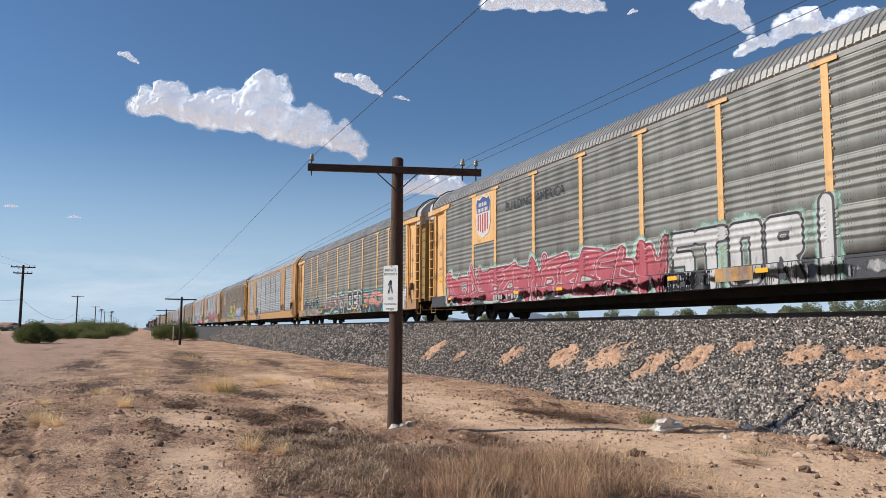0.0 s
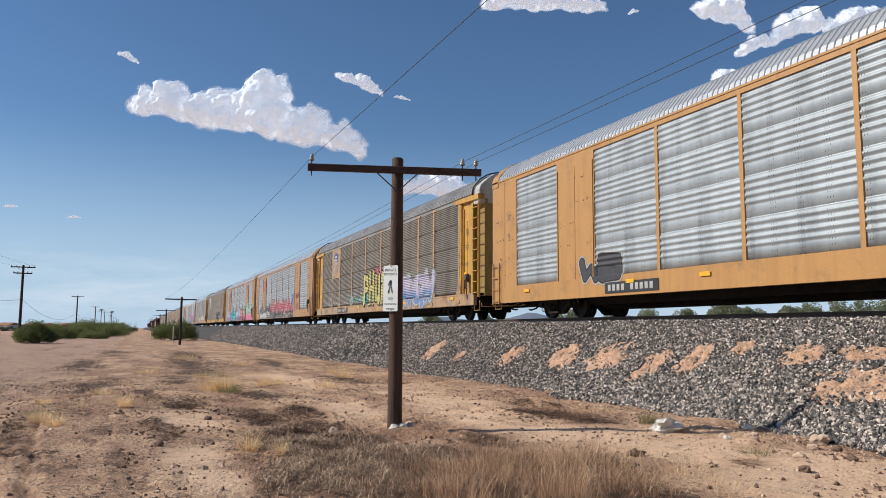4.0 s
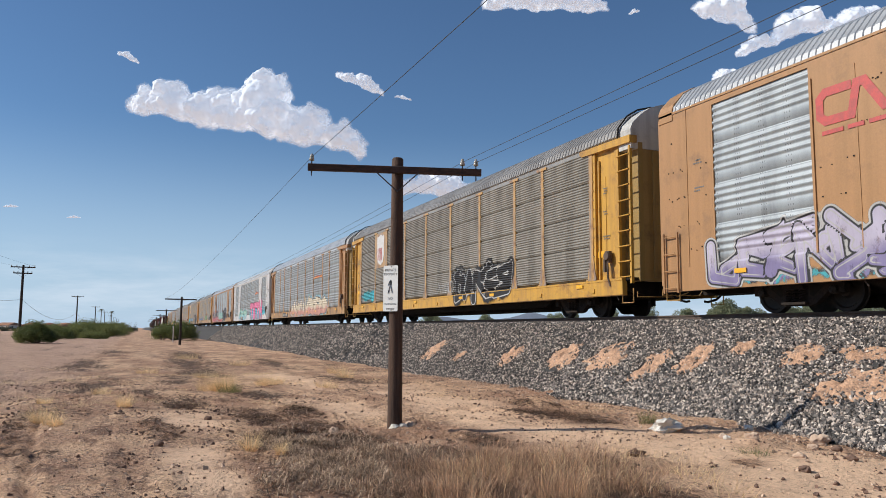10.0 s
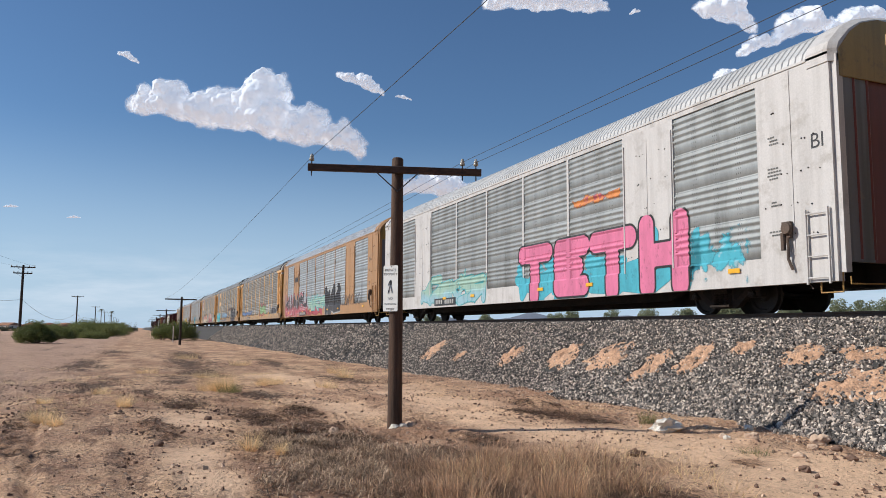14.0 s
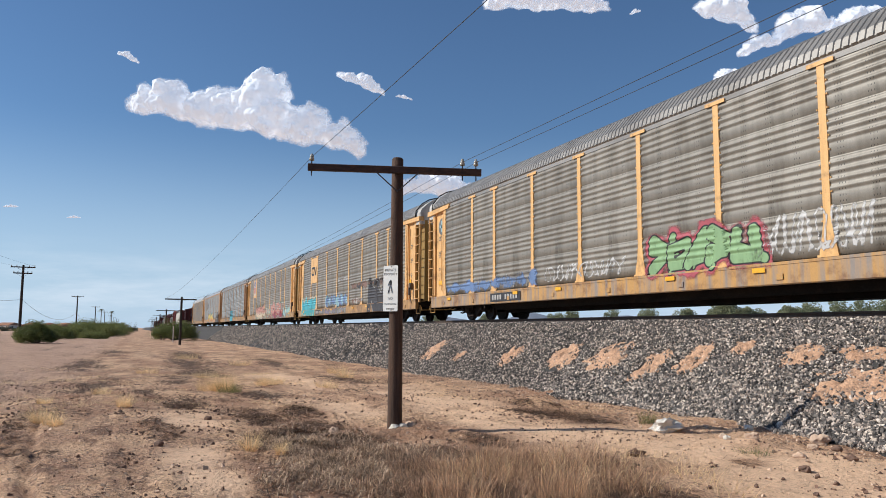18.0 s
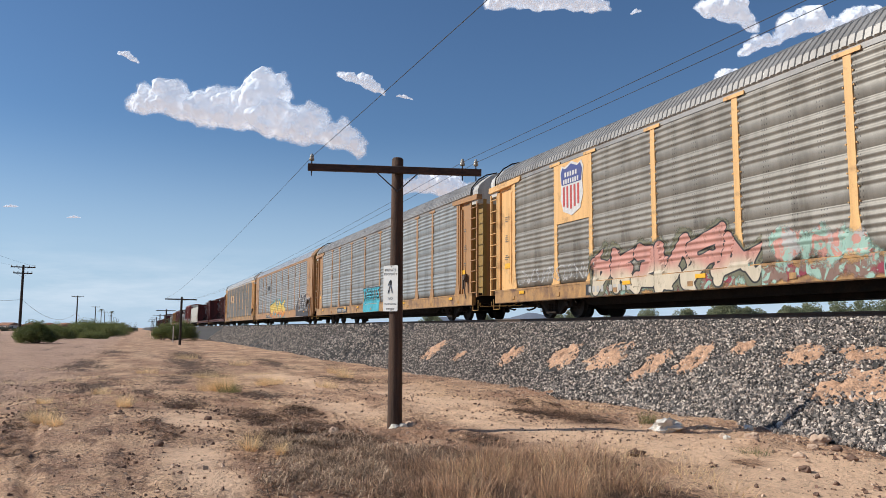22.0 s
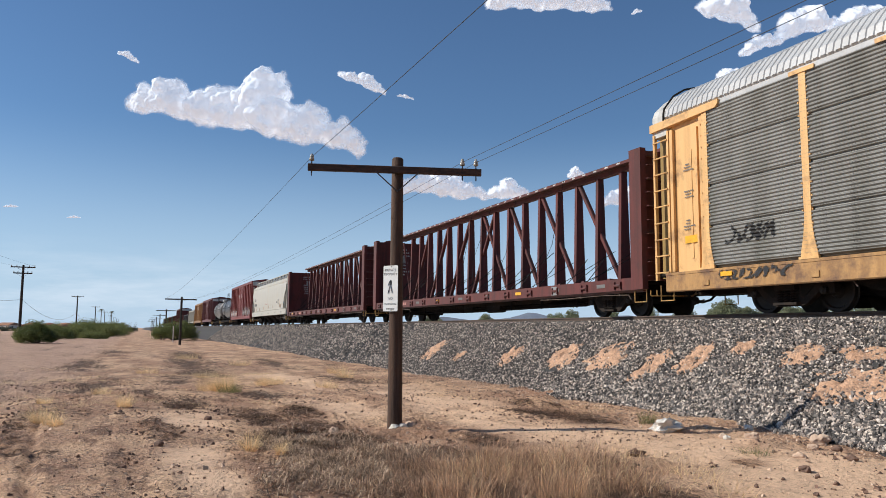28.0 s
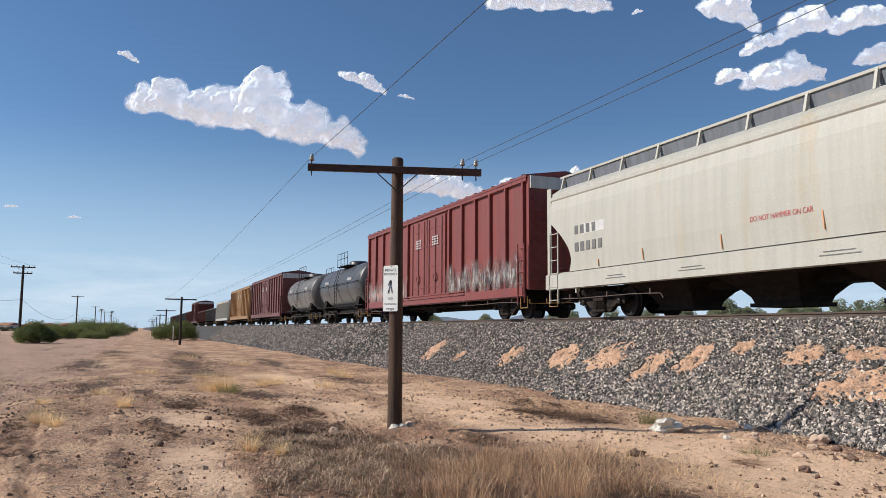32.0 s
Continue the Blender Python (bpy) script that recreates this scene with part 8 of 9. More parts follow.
def paint_job(car, x0, x1, z0, z1, style, cols, seed, text=None, n=None, fat=None, face=None, flat=False, lift=0.005, label=""):
    """Sprayed letters draped over the side's ribs. cols: fill, second fill, outline, outer line, ground (None: absent)."""
    rng = random.Random(seed)
    kind, sty, flare = INFO.get(car.name, ("a", "broad", True))
    if style in ("wild", "bubble") and z0 < 0.96 and not flat:
        z0 -= 0.20
    h = z1 - z0
    pad = 0.34
    xs = np.arange(x0 - pad, x1 + pad, 0.052)
    zl = list(np.arange(max(z0 - pad, Z_SILL0 + 0.01), z1 + pad, 0.06))
    if not flat:
        prof = PROFILE[sty] if kind == "a" else PROFILE_B[sty]
        zl += [z for z in prof[:, 0] if zl[0] < z < zl[-1]] + [Z_SILL1 + 0.012]
    zs = np.array(sorted(zl))
    zs = zs[np.concatenate([[True], np.diff(zs) > 0.004])]
    X, Z = np.meshgrid(xs, zs, indexing="ij")
    off = rng.uniform(0, 100)
    wob = 0.5 * np.sin(X * 2.1 + off) + 0.5 * np.sin(X * 4.7 + Z * 3 + off * 2)
    D = np.full(X.shape, 9.0)
    mode, reach = style, 0.33
    if style in ("wild", "block", "bubble"):
        n = n or max(2, round((x1 - x0) / (h * 0.78)))
        cw = (x1 - x0) / n
        if text:
            mode = "text"
            r = (fat or 0.125) * h
            for i, pts in strokes_of(text[:n]):
                q = [(x0 + (i + 0.12 + 0.76 * p[0]) * cw, z0 + p[1] * h) for p in pts]
                for a, b in zip(q, q[1:]):
                    D = np.minimum(D, seg_dist(X, Z, a, b, r, r))
        else:
            for i in range(n):
                hh = h * (1 + 0.10 * math.sin(i * 2.3 + seed))
                d = letter_field(X, Z, rng, x0 + i * cw, cw, z0, hh, fat or (0.20 if style == "bubble" else 0.145), style == "wild")
                # a later form laps over the one before it, with its outline showing
                D = np.where(d < 0.030, d, np.minimum(D, d))
        cols = cols + (None,) * (5 - len(cols))
    elif style == "scribble":
        r = 0.024
        m = n or max(2, int((x1 - x0) / 0.7))
        cw = (x1 - x0) / m
        for i in range(m):
            x, z = x0 + (i + 0.1) * cw, z0 + rng.uniform(0.1, 0.5) * h
            pts = [(x, z)]
            for k in range(22):
                # looping hand
                t = k / 21 * rng.uniform(0.9, 1.1)
                pts.append((x + cw * (0.95 * t + 0.22 * math.sin(t * 15 + i * 2 + off)), z0 + h * (0.5 + 0.45 * math.sin(t * (9 + i % 3 * 4) + i * 1.7 + off))))
            for a, b in zip(pts[1:], pts[2:]):
                D = np.minimum(D, seg_dist(X, Z, a, b, r, r))
        cols = (cols[0], cols[0], None, None, None)
        reach = 0.03
    else:
        # a plain smear: how far outside its box, in shares of its height
        D = np.maximum(np.maximum(x0 - X, X - x1), np.maximum(z0 - Z, Z - z1)) / h
        D = np.maximum(D, -0.5)
        cols, reach = tuple(cols), 0.25
    dep = np.full(X.shape, float(face)) if face else side_depth(kind, sty, flare, X, Z)
    if not flat and not face:
        dep[1:-1] = np.maximum(dep[1:-1], np.maximum(np.where(dep[:-2] - dep[1:-1] > 0.03, dep[:-2], 0), np.where(dep[2:] - dep[1:-1] > 0.03, dep[2:], 0)))
    verts = np.stack([X, -dep - lift, Z], -1).reshape(-1, 3)
    nx, nz = X.shape
    gi = np.arange(nx * nz).reshape(nx, nz)
    faces = np.stack([gi[:-1, :-1], gi[1:, :-1], gi[1:, 1:], gi[:-1, 1:]], -1)
    near = np.minimum(np.minimum(D[:-1, :-1], D[1:, :-1]), np.minimum(D[1:, 1:], D[:-1, 1:]))
    if style in ("wild", "block", "bubble") and not cols[4]:
        reach = 0.10
    sel = near < reach
    if not sel.any():
        return None
    f = faces[sel]
    used, inv = np.unique(f, return_inverse=True)
    me = raw_mesh("graffiti", verts[used], inv.reshape(-1, 4))
    for key, field in (("ink", D), ("wobble", wob), ("lower", (Z - z0) / h - 0.40 - 0.12 * wob)):
        me.attributes.new(key, "FLOAT", "POINT").data.foreach_set("value", np.ascontiguousarray(field.ravel()[used], dtype=np.float32))
    return part("graffiti", me, spray(cols, mode), car, label or "sprayed graffiti lettering")


def racks():
    height = lambda car: lettering("EXCESS HEIGHT CAR", 0.20, car, "ink", pose(HALF - 0.012, -0.1, 4.72, 90, 0, 90), squeeze=0.9)

    c = autorack_a(0, "grey ribbed autorack with yellow posts, red and white graffiti", "galv_mid", flare=False, sill="p_dark", roof="roof_grey")
    INFO[c.name] = ("a", "broad", False)
    plate_a(c, "yellow", 2.85, 4.70)
    shield(c, -8.06, 3.85, 1.18, 1.5, "yellow")
    lettering("BUILDING  AMERICA", 0.46, c, "ink", pose(-4.3, -PANEL_Y - 0.034, 3.9, 90), "black stencilled slogan", squeeze=0.92)
    paint_job(c, -11.4, 2.3, 0.85, 1.85, "wild", ("p_red", "p_red", "p_maroon", "p_white", "p_mint"), 3, n=14)
    paint_job(c, 2.35, 7.5, 0.62, 1.92, "block", ("p_white", "p_white", "p_dark", "p_pale", "p_mint"), 4, text="STORI", n=5)
    paint_job(c, -11.5, 12.5, 0.62, 0.9, "smear", ("p_dark", "p_pale", "p_grey"), 5)
    for x in (4.6, 10.4):
        part("sill_patch", Geo().box(x - 0.55, x + 0.55, -FACE_Y - 0.03, -FACE_Y - 0.02, 0.68, 0.98), "rustpost", c, "rusty orange sill patch")

    c = autorack_a(1, "weathered grey autorack with dark and teal graffiti", "galv_dull", flare=False, sill="tan")
    INFO[c.name] = ("a", "broad", False)
    g = Geo()
    for i in range(4):
        g.slab_xz([(-0.75 + 0.08 * i, 0.12 - i * 0.12), (0.1 + 0.08 * i, 0.16 - i * 0.12), (0.1 + 0.08 * i, 0.10 - i * 0.12), (-0.75 + 0.08 * i, 0.05 - i * 0.12)], -0.004, 0)
    for i in range(8):
        g.box(-0.7 + i * 0.18, -0.57 + i * 0.18, -0.004, 0, -0.55, -0.42)
        g.box(-0.7 + i * 0.18, -0.57 + i * 0.18, -0.004, 0, -0.75, -0.62)
    part("logo_patch", g, "inkgrey", c, "faded black railway emblem", (-6.1, -PANEL_Y - 0.036, 3.6))
    paint_job(c, -11.6, -6.4, 0.8, 1.6, "wild", ("p_dark", "p_brown", "p_white", None, "p_forest"), 6, n=5)
    paint_job(c, -4.2, 0.5, 0.8, 1.75, "wild", ("p_brown", "p_dark", "p_white", "p_sky", "p_forest"), 7, n=4)
    paint_job(c, 1.2, 4.4, 0.85, 1.8, "block", ("p_dark", "p_dark", "p_white", "p_white", "p_forest"), 8, text="OEN", n=3)
    paint_job(c, 4.5, 8.0, 0.75, 1.6, "wild", ("p_salmon", "p_dark", "p_black", None, "p_teal"), 9, n=4)
    paint_job(c, 8.7, 11.6, 0.75, 1.6, "bubble", ("p_white", "p_white", "p_black", None, "p_pale"), 10, n=4)
    paint_job(c, -11.0, 12.0, 0.55, 0.98, "smear", ("p_dark", "p_forest", "p_black"), 101, lift=0.004)
    height(c)

    c = autorack_b(2, "amber autorack with bright ribbed panels and pale roof", "amber", door="endgrey")
    INFO[c.name] = ("b", "broad", False)
    paint_job(c, 7.2, 8.7, 1.15, 1.75, "scribble", ("p_black",), 11, n=5)
    paint_job(c, -7.6, -5.9, 1.0, 1.6, "bubble", ("p_dark", "p_dark", "p_black", "p_pale"), 12, n=2)
    paint_job(c, 11.9, 12.9, 1.2, 1.7, "scribble", ("p_dark",), 13, n=3)

    c = autorack_a(3, "rust-stained dark grey autorack with worn yellow posts", "galv_dark", "fine", yellow="gold", posts="rustpost", sill="rustpost")
    INFO[c.name] = ("a", "fine", True)
    plate_a(c, "rustpost", 2.85, 4.70)
    shield(c, -8.06, 3.8, 1.02, 1.40, "gold", faded=True)
    paint_job(c, 0.0, 2.2, 1.9, 2.85, "smear", ("p_pink", "p_pink", "p_maroon"), 141, lift=0.016)
    paint_job(c, -1.75, 3.75, 1.05, 2.65, "block", ("p_lemon", "p_lemon", "p_black", None, None), 14, text="PHUNK", n=5, fat=0.112, lift=0.03)
    paint_job(c, 4.6, 9.0, 0.9, 2.2, "wild", ("p_lav", "p_blue", "p_white", None, "p_grey"), 15, n=4)
    paint_job(c, -10.6, 0.5, 1.05, 1.7, "scribble", ("p_pale",), 16, n=9)
    paint_job(c, -4.2, 2.5, 1.05, 1.5, "smear", ("p_mint", "p_teal"), 17)

    c = autorack_b(4, "tan autorack with bright panels and dark graffiti", "tan")
    INFO[c.name] = ("b", "broad", False)
    worm_logo(c, -8.06, 3.85, 1.55, "shield_red")
    paint_job(c, -10.6, -4.6, 0.8, 1.75, "wild", ("p_dark", "p_white", "p_black", "p_white", "p_brown"), 18, n=5)
    paint_job(c, -4.4, -1.4, 0.8, 2.05, "wild", ("p_red", "p_dark", "p_black", "p_pale", "p_pale"), 19, n=3)
    paint_job(c, -1.2, 6.6, 0.8, 1.9, "wild", ("p_red", "p_dark", "p_black", "p_white", None), 20, n=7)
    paint_job(c, -11.0, 6.5, 0.56, 0.95, "smear", ("p_dark", "p_black", "p_brown"), 201, lift=0.004)
    paint_job(c, 5.6, 7.0, 1.5, 2.5, "scribble", ("p_blue",), 21, n=5)
    paint_job(c, 7.5, 8.9, 2.0, 2.45, "scribble", ("p_maroon",), 22, n=4)
    paint_job(c, 7.5, 8.6, 1.15, 1.7, "scribble", ("p_brown",), 23, n=2)

    c = autorack_b(5, "tan autorack with bright panels and continuous coloured graffiti", "tan")
    INFO[c.name] = ("b", "broad", False)
    worm_logo(c, -8.06, 3.85, 1.55, "shield_red")
    paint_job(c, -11.8, -6.9, 0.8, 1.7, "wild", ("p_lav", "p_purple", "p_black", "p_pale", None), 23, n=6)
    paint_job(c, -6.7, -1.9, 0.85, 1.85, "wild", ("p_teal", "p_cyan", "p_black", None, "p_teal"), 24, n=5)
    paint_job(c, -1.8, 2.1, 0.85, 1.85, "wild", ("p_lav", "p_purple", "p_black", None, "p_lav"), 25, n=4)
    paint_job(c, 2.3, 7.1, 0.8, 1.85, "bubble", ("p_grey", "p_dark", "p_black", None, "p_green"), 26, n=5)
    for x, s in ((3.1, 61), (5.3, 62)):
        paint_job(c, x, x + 1.0, 0.85, 1.95, "bubble", ("p_salmon", "p_red", "p_black", None, None), s, n=1, lift=0.009)
    paint_job(c, 7.2, 12.6, 0.8, 2.1, "bubble", ("p_mint", "p_pink", "p_black", "p_white", "p_mint"), 27, n=5)
    paint_job(c, 2.0, 12.6, 0.56, 0.98, "smear", ("p_olive", "p_grey", "p_brown"), 271, lift=0.004)
    paint_job(c, -11.8, -2.0, 0.56, 0.9, "smear", ("p_dark", "p_purple", "p_teal"), 272, lift=0.004)

    c = autorack_a(6, "dark weathered autorack with gold ends and faded shield", "galv_dull", "fine", yellow="gold", posts="rustpost", sill="gold")
    INFO[c.name] = ("a", "fine", True)
    plate_a(c, "rustpost", 2.85, 4.70)
    shield(c, -8.06, 3.8, 1.15, 1.5, "rustpost", worn=True)
    paint_job(c, -11.6, -9.1, 1.05, 1.8, "smear", ("p_teal", "p_cyan", "p_teal"), 28)
    paint_job(c, 0.0, 1.8, 1.1, 1.6, "scribble", ("p_pale",), 29, n=4)
    paint_job(c, 1.9, 6.8, 0.95, 1.95, "wild", ("p_black", "p_black", "p_white", None, "p_black"), 30, n=5)

    c = autorack_a(7, "light grey autorack with cream graffiti and tan ends", "galv_bright", yellow="tan", roof="roof_white")
    INFO[c.name] = ("a", "broad", True)
    paint_job(c, -3.6, 1.4, 0.85, 1.6, "wild", ("p_cream", "p_salmon", "p_brown", None, "p_pale"), 31, n=5)
    paint_job(c, 1.8, 8.3, 0.8, 1.85, "bubble", ("p_cream", "p_salmon", "p_black", None, "p_sky"), 32, n=6, fat=0.15)
    paint_job(c, 4.5, 7.0, 3.18, 3.38, "smear", ("p_orange", "p_red", "p_orange"), 33)
    paint_job(c, 8.4, 10.3, 1.0, 1.7, "scribble", ("p_pale",), 34, n=4)
    height(c)

    c = autorack_b(8, "white autorack with bright pink block graffiti", "cream", sheets="galv_bright", door="endgrey", roof="roof_bright")
    INFO[c.name] = ("b", "broad", False)
    paint_job(c, 1.1, 9.7, 0.72, 2.25, "block", ("p_pink", "p_pink", "p_black", None, None), 35, text="TETH", n=4, fat=0.195, lift=0.009)
    paint_job(c, 1.0, 9.6, 0.70, 1.9, "wild", ("p_cyan", "p_cyan", None, None, None), 68, n=6)
    paint_job(c, 9.4, 11.3, 0.75, 1.75, "smear", ("p_cyan", "p_sky", "p_cyan"), 36)
    paint_job(c, -8.1, -1.7, 0.85, 1.75, "wild", ("p_mint", "p_sky", "p_teal", None, None), 37, n=6)
    paint_job(c, 4.5, 6.9, 3.2, 3.45, "smear", ("p_orange", "p_red", "p_orange"), 38)
    lettering("BI", 0.42, c, "ink", pose(13.25, -FACE_Y - 0.004, 3.25, 90), "black stencilled letters")

    c = autorack_b(9, "tan autorack with black, white and red graffiti", "tan")
    INFO[c.name] = ("b", "broad", False)
    block_logo(c, -8.06, 3.5, 1.5, "ink")
    paint_job(c, -12.3, -4.3, 0.85, 2.15, "wild", ("p_dark", "p_red", "p_white", None, "p_red"), 39, n=7)
    paint_job(c, -3.5, 1.4, 1.0, 1.9, "wild", ("p_mint", "p_mint", "p_teal", None, None), 40, n=5)
    paint_job(c, 1.8, 5.6, 0.8, 2.2, "bubble", ("p_black", "p_dark", "p_grey", "p_white", None), 41, n=3)
    paint_job(c, -12.3, 1.0, 0.55, 1.25, "smear", ("p_red", "p_maroon", "p_red"), 411, lift=0.004)
    paint_job(c, 6.2, 10.5, 1.0, 1.7, "scribble", ("p_dark",), 42, n=7)

    c = autorack_a(10, "grey-brown autorack with dirty yellow ends and green graffiti", "galv_dull", sill="rustpost")
    INFO[c.name] = ("a", "broad", True)
    paint_job(c, -7.0, -4.4, 1.05, 1.6, "scribble", ("p_pale",), 43, n=4)
    paint_job(c, -11.6, -4.0, 1.05, 1.5, "smear", ("p_blue",), 44)
    paint_job(c, -3.5, 0.7, 1.1, 1.6, "scribble", ("p_white",), 45, n=7)
    paint_job(c, 1.9, 5.4, 1.05, 1.85, "bubble", ("p_green", "p_green", "p_black", None, "p_red"), 46, n=5)
    paint_job(c, 5.3, 8.0, 1.1, 2.0, "scribble", ("p_white",), 47, n=6)
    paint_job(c, 9.0, 11.6, 1.05, 1.6, "bubble", ("p_dark", "p_dark", "p_white", None, None), 48, n=3)
    ring = [(0.36 * math.cos(a), 0.36 * math.sin(a)) for a in np.linspace(0, 2 * math.pi, 24, endpoint=False)]
    part("logo_disc", Geo().slab_xz(ring, -0.004, 0), "inkgrey", c, "dark round railway emblem", (-12.3, -1.522, 4.0))
    part("logo_cross", Geo().box(-0.24, 0.24, -0.004, 0, -0.06, 0.06).box(-0.06, 0.06, -0.004, 0, -0.24, 0.24), "p_sky", c, at=(-12.3, -1.5275, 4.0))
    height(c)

    c = autorack_a(11, "grey autorack with yellow ends, teal and black graffiti", "galv_dull")
    INFO[c.name] = ("a", "broad", True)
    plate_a(c, "yellow", 2.9, 4.70)
    worm_logo(c, -8.06, 3.75, 1.35, "ink")
    paint_job(c, -11.8, -7.7, 0.85, 1.75, "bubble", ("p_cyan", "p_teal", "p_forest", None, "p_cream"), 49, n=5)
    paint_job(c, -4.1, -1.7, 1.05, 1.8, "scribble", ("p_white",), 50, n=4)
    paint_job(c, -4.4, 1.3, 1.05, 1.75, "smear", ("p_blue", "p_sky"), 51)
    paint_job(c, 2.2, 4.6, 1.1, 1.4, "smear", ("p_brown", "p_pale"), 52)
    paint_job(c, 5.8, 9.6, 0.75, 2.1, "bubble", ("p_dark", "p_dark", "p_black", "p_pale", "p_dark"), 53, n=3)
    paint_job(c, -6.0, 1.0, 0.55, 0.98, "smear", ("p_grey", "p_purple", "p_olive"), 531, lift=0.004)
    paint_job(c, 2.0, 9.6, 1.95, 2.3, "smear", ("p_brown", "p_dark"), 54)
    paint_job(c, -1.2, 1.4, 2.6, 2.8, "smear", ("p_pale",), 56)
    height(c)

    c = autorack_a(12, "weathered grey autorack with yellow ends, brown and pink graffiti", "galv_dull")
    INFO[c.name] = ("a", "broad", True)
    plate_a(c, "yellow", 2.85, 4.70)
    shield(c, -8.06, 3.85, 1.18, 1.5, "yellow")
    paint_job(c, -11.5, -7.0, 1.1, 1.6, "scribble", ("p_pale",), 54, n=6)
    paint_job(c, -6.9, -1.1, 0.85, 1.85, "wild", ("p_salmon", "p_cream", "p_black", None, "p_olive"), 55, n=6)
    paint_job(c, -0.6, 1.9, 0.9, 1.6, "smear", ("p_mint", "p_pale", "p_salmon"), 56)
    paint_job(c, 2.3, 8.3, 0.8, 1.85, "wild", ("p_salmon", "p_maroon", "p_dark", "p_pale", "p_mint"), 57, n=6)
    paint_job(c, -6.5, 9.0, 0.55, 0.98, "smear", ("p_brown", "p_maroon", "p_mint"), 571, lift=0.004)
    paint_job(c, 8.2, 11.5, 0.6, 1.5, "smear", ("p_sky", "p_cream", "p_mint"), 572)
    height(c)

    c = autorack_a(13, "bright silver autorack with tan posts and cyan graffiti", "galv_bright", yellow="tan", door="tan")
    INFO[c.name] = ("a", "broad", True)
    paint_job(c, -1.55, 1.45, 1.3, 1.85, "block", ("p_cyan", "p_cyan", "p_black", None, None), 58, text="THEOTS", n=6)
    paint_job(c, -1.3, 1.3, 0.75, 1.2, "bubble", ("p_cyan", "p_cyan", "p_teal", None, "p_cyan"), 59, n=6)
    height(c)

    c = autorack_b(14, "silver-panelled tan autorack with orange flame graffiti", "tan", plates=False, posts=True, sheets="galv_bright", roof="roof_white", door="olive")
    INFO[c.name] = ("c", "broad", True)
    block_logo(c, -5.4, 3.45, 1.5, "ink", y=-PANEL_Y - 0.024)
    paint_job(c, -4.3, 2.9, 0.8, 1.95, "wild", ("p_yellow", "p_orange", "p_black", None, "p_cyan"), 60, n=6)
    paint_job(c, 8.2, 13.0, 0.72, 2.0, "bubble", ("p_dark", "p_dark", "p_dark", "p_white", None), 63, n=3)
    paint_job(c, 8.6, 12.7, 0.9, 2.05, "scribble", ("p_white",), 67, n=6, lift=0.010)
    paint_job(c, -11.5, -6.0, 1.1, 1.7, "scribble", ("p_pale",), 64, n=5)

    c = autorack_a(15, "grey mesh-panelled autorack with white roof and yellow ends", "galv_mesh", "fine", roof="roof_bright")
    INFO[c.name] = ("a", "fine", True)
    plate_a(c, "yellow", 2.92, 3.78, -P5, -P5 + 2.838)
    block_logo(c, -5.58, 3.42, 2.0, "ink", False)
    part("logo_bar", Geo().box(-6.5, -4.7, -FACE_Y - 0.014, -FACE_Y - 0.010, 3.0, 3.09), "ink", c)
    paint_job(c, -11.2, -9.9, 1.5, 1.9, "scribble", ("p_black",), 65, n=3)
    paint_job(c, -11.5, -9.5, 0.72, 0.95, "scribble", ("p_black",), 66, n=4)
    rest_of_train()


racks()


# ---- clouds, far off over the plain ----
CLOUDS = []
RIGHT = Vector((math.cos(YAW), math.sin(YAW), 0))
UP = RIGHT.cross(AIM).normalized()
FOCAL = 1.0 / (2 * math.tan(radians(61.0) / 2))
W = 1.0 / FOCAL          # the view's width as a tangent


def sky_place(u, v, dist):
    """u, v: tangents to the right and up from the middle of the view."""
    return EYE + (AIM + RIGHT * u + UP * v) * dist


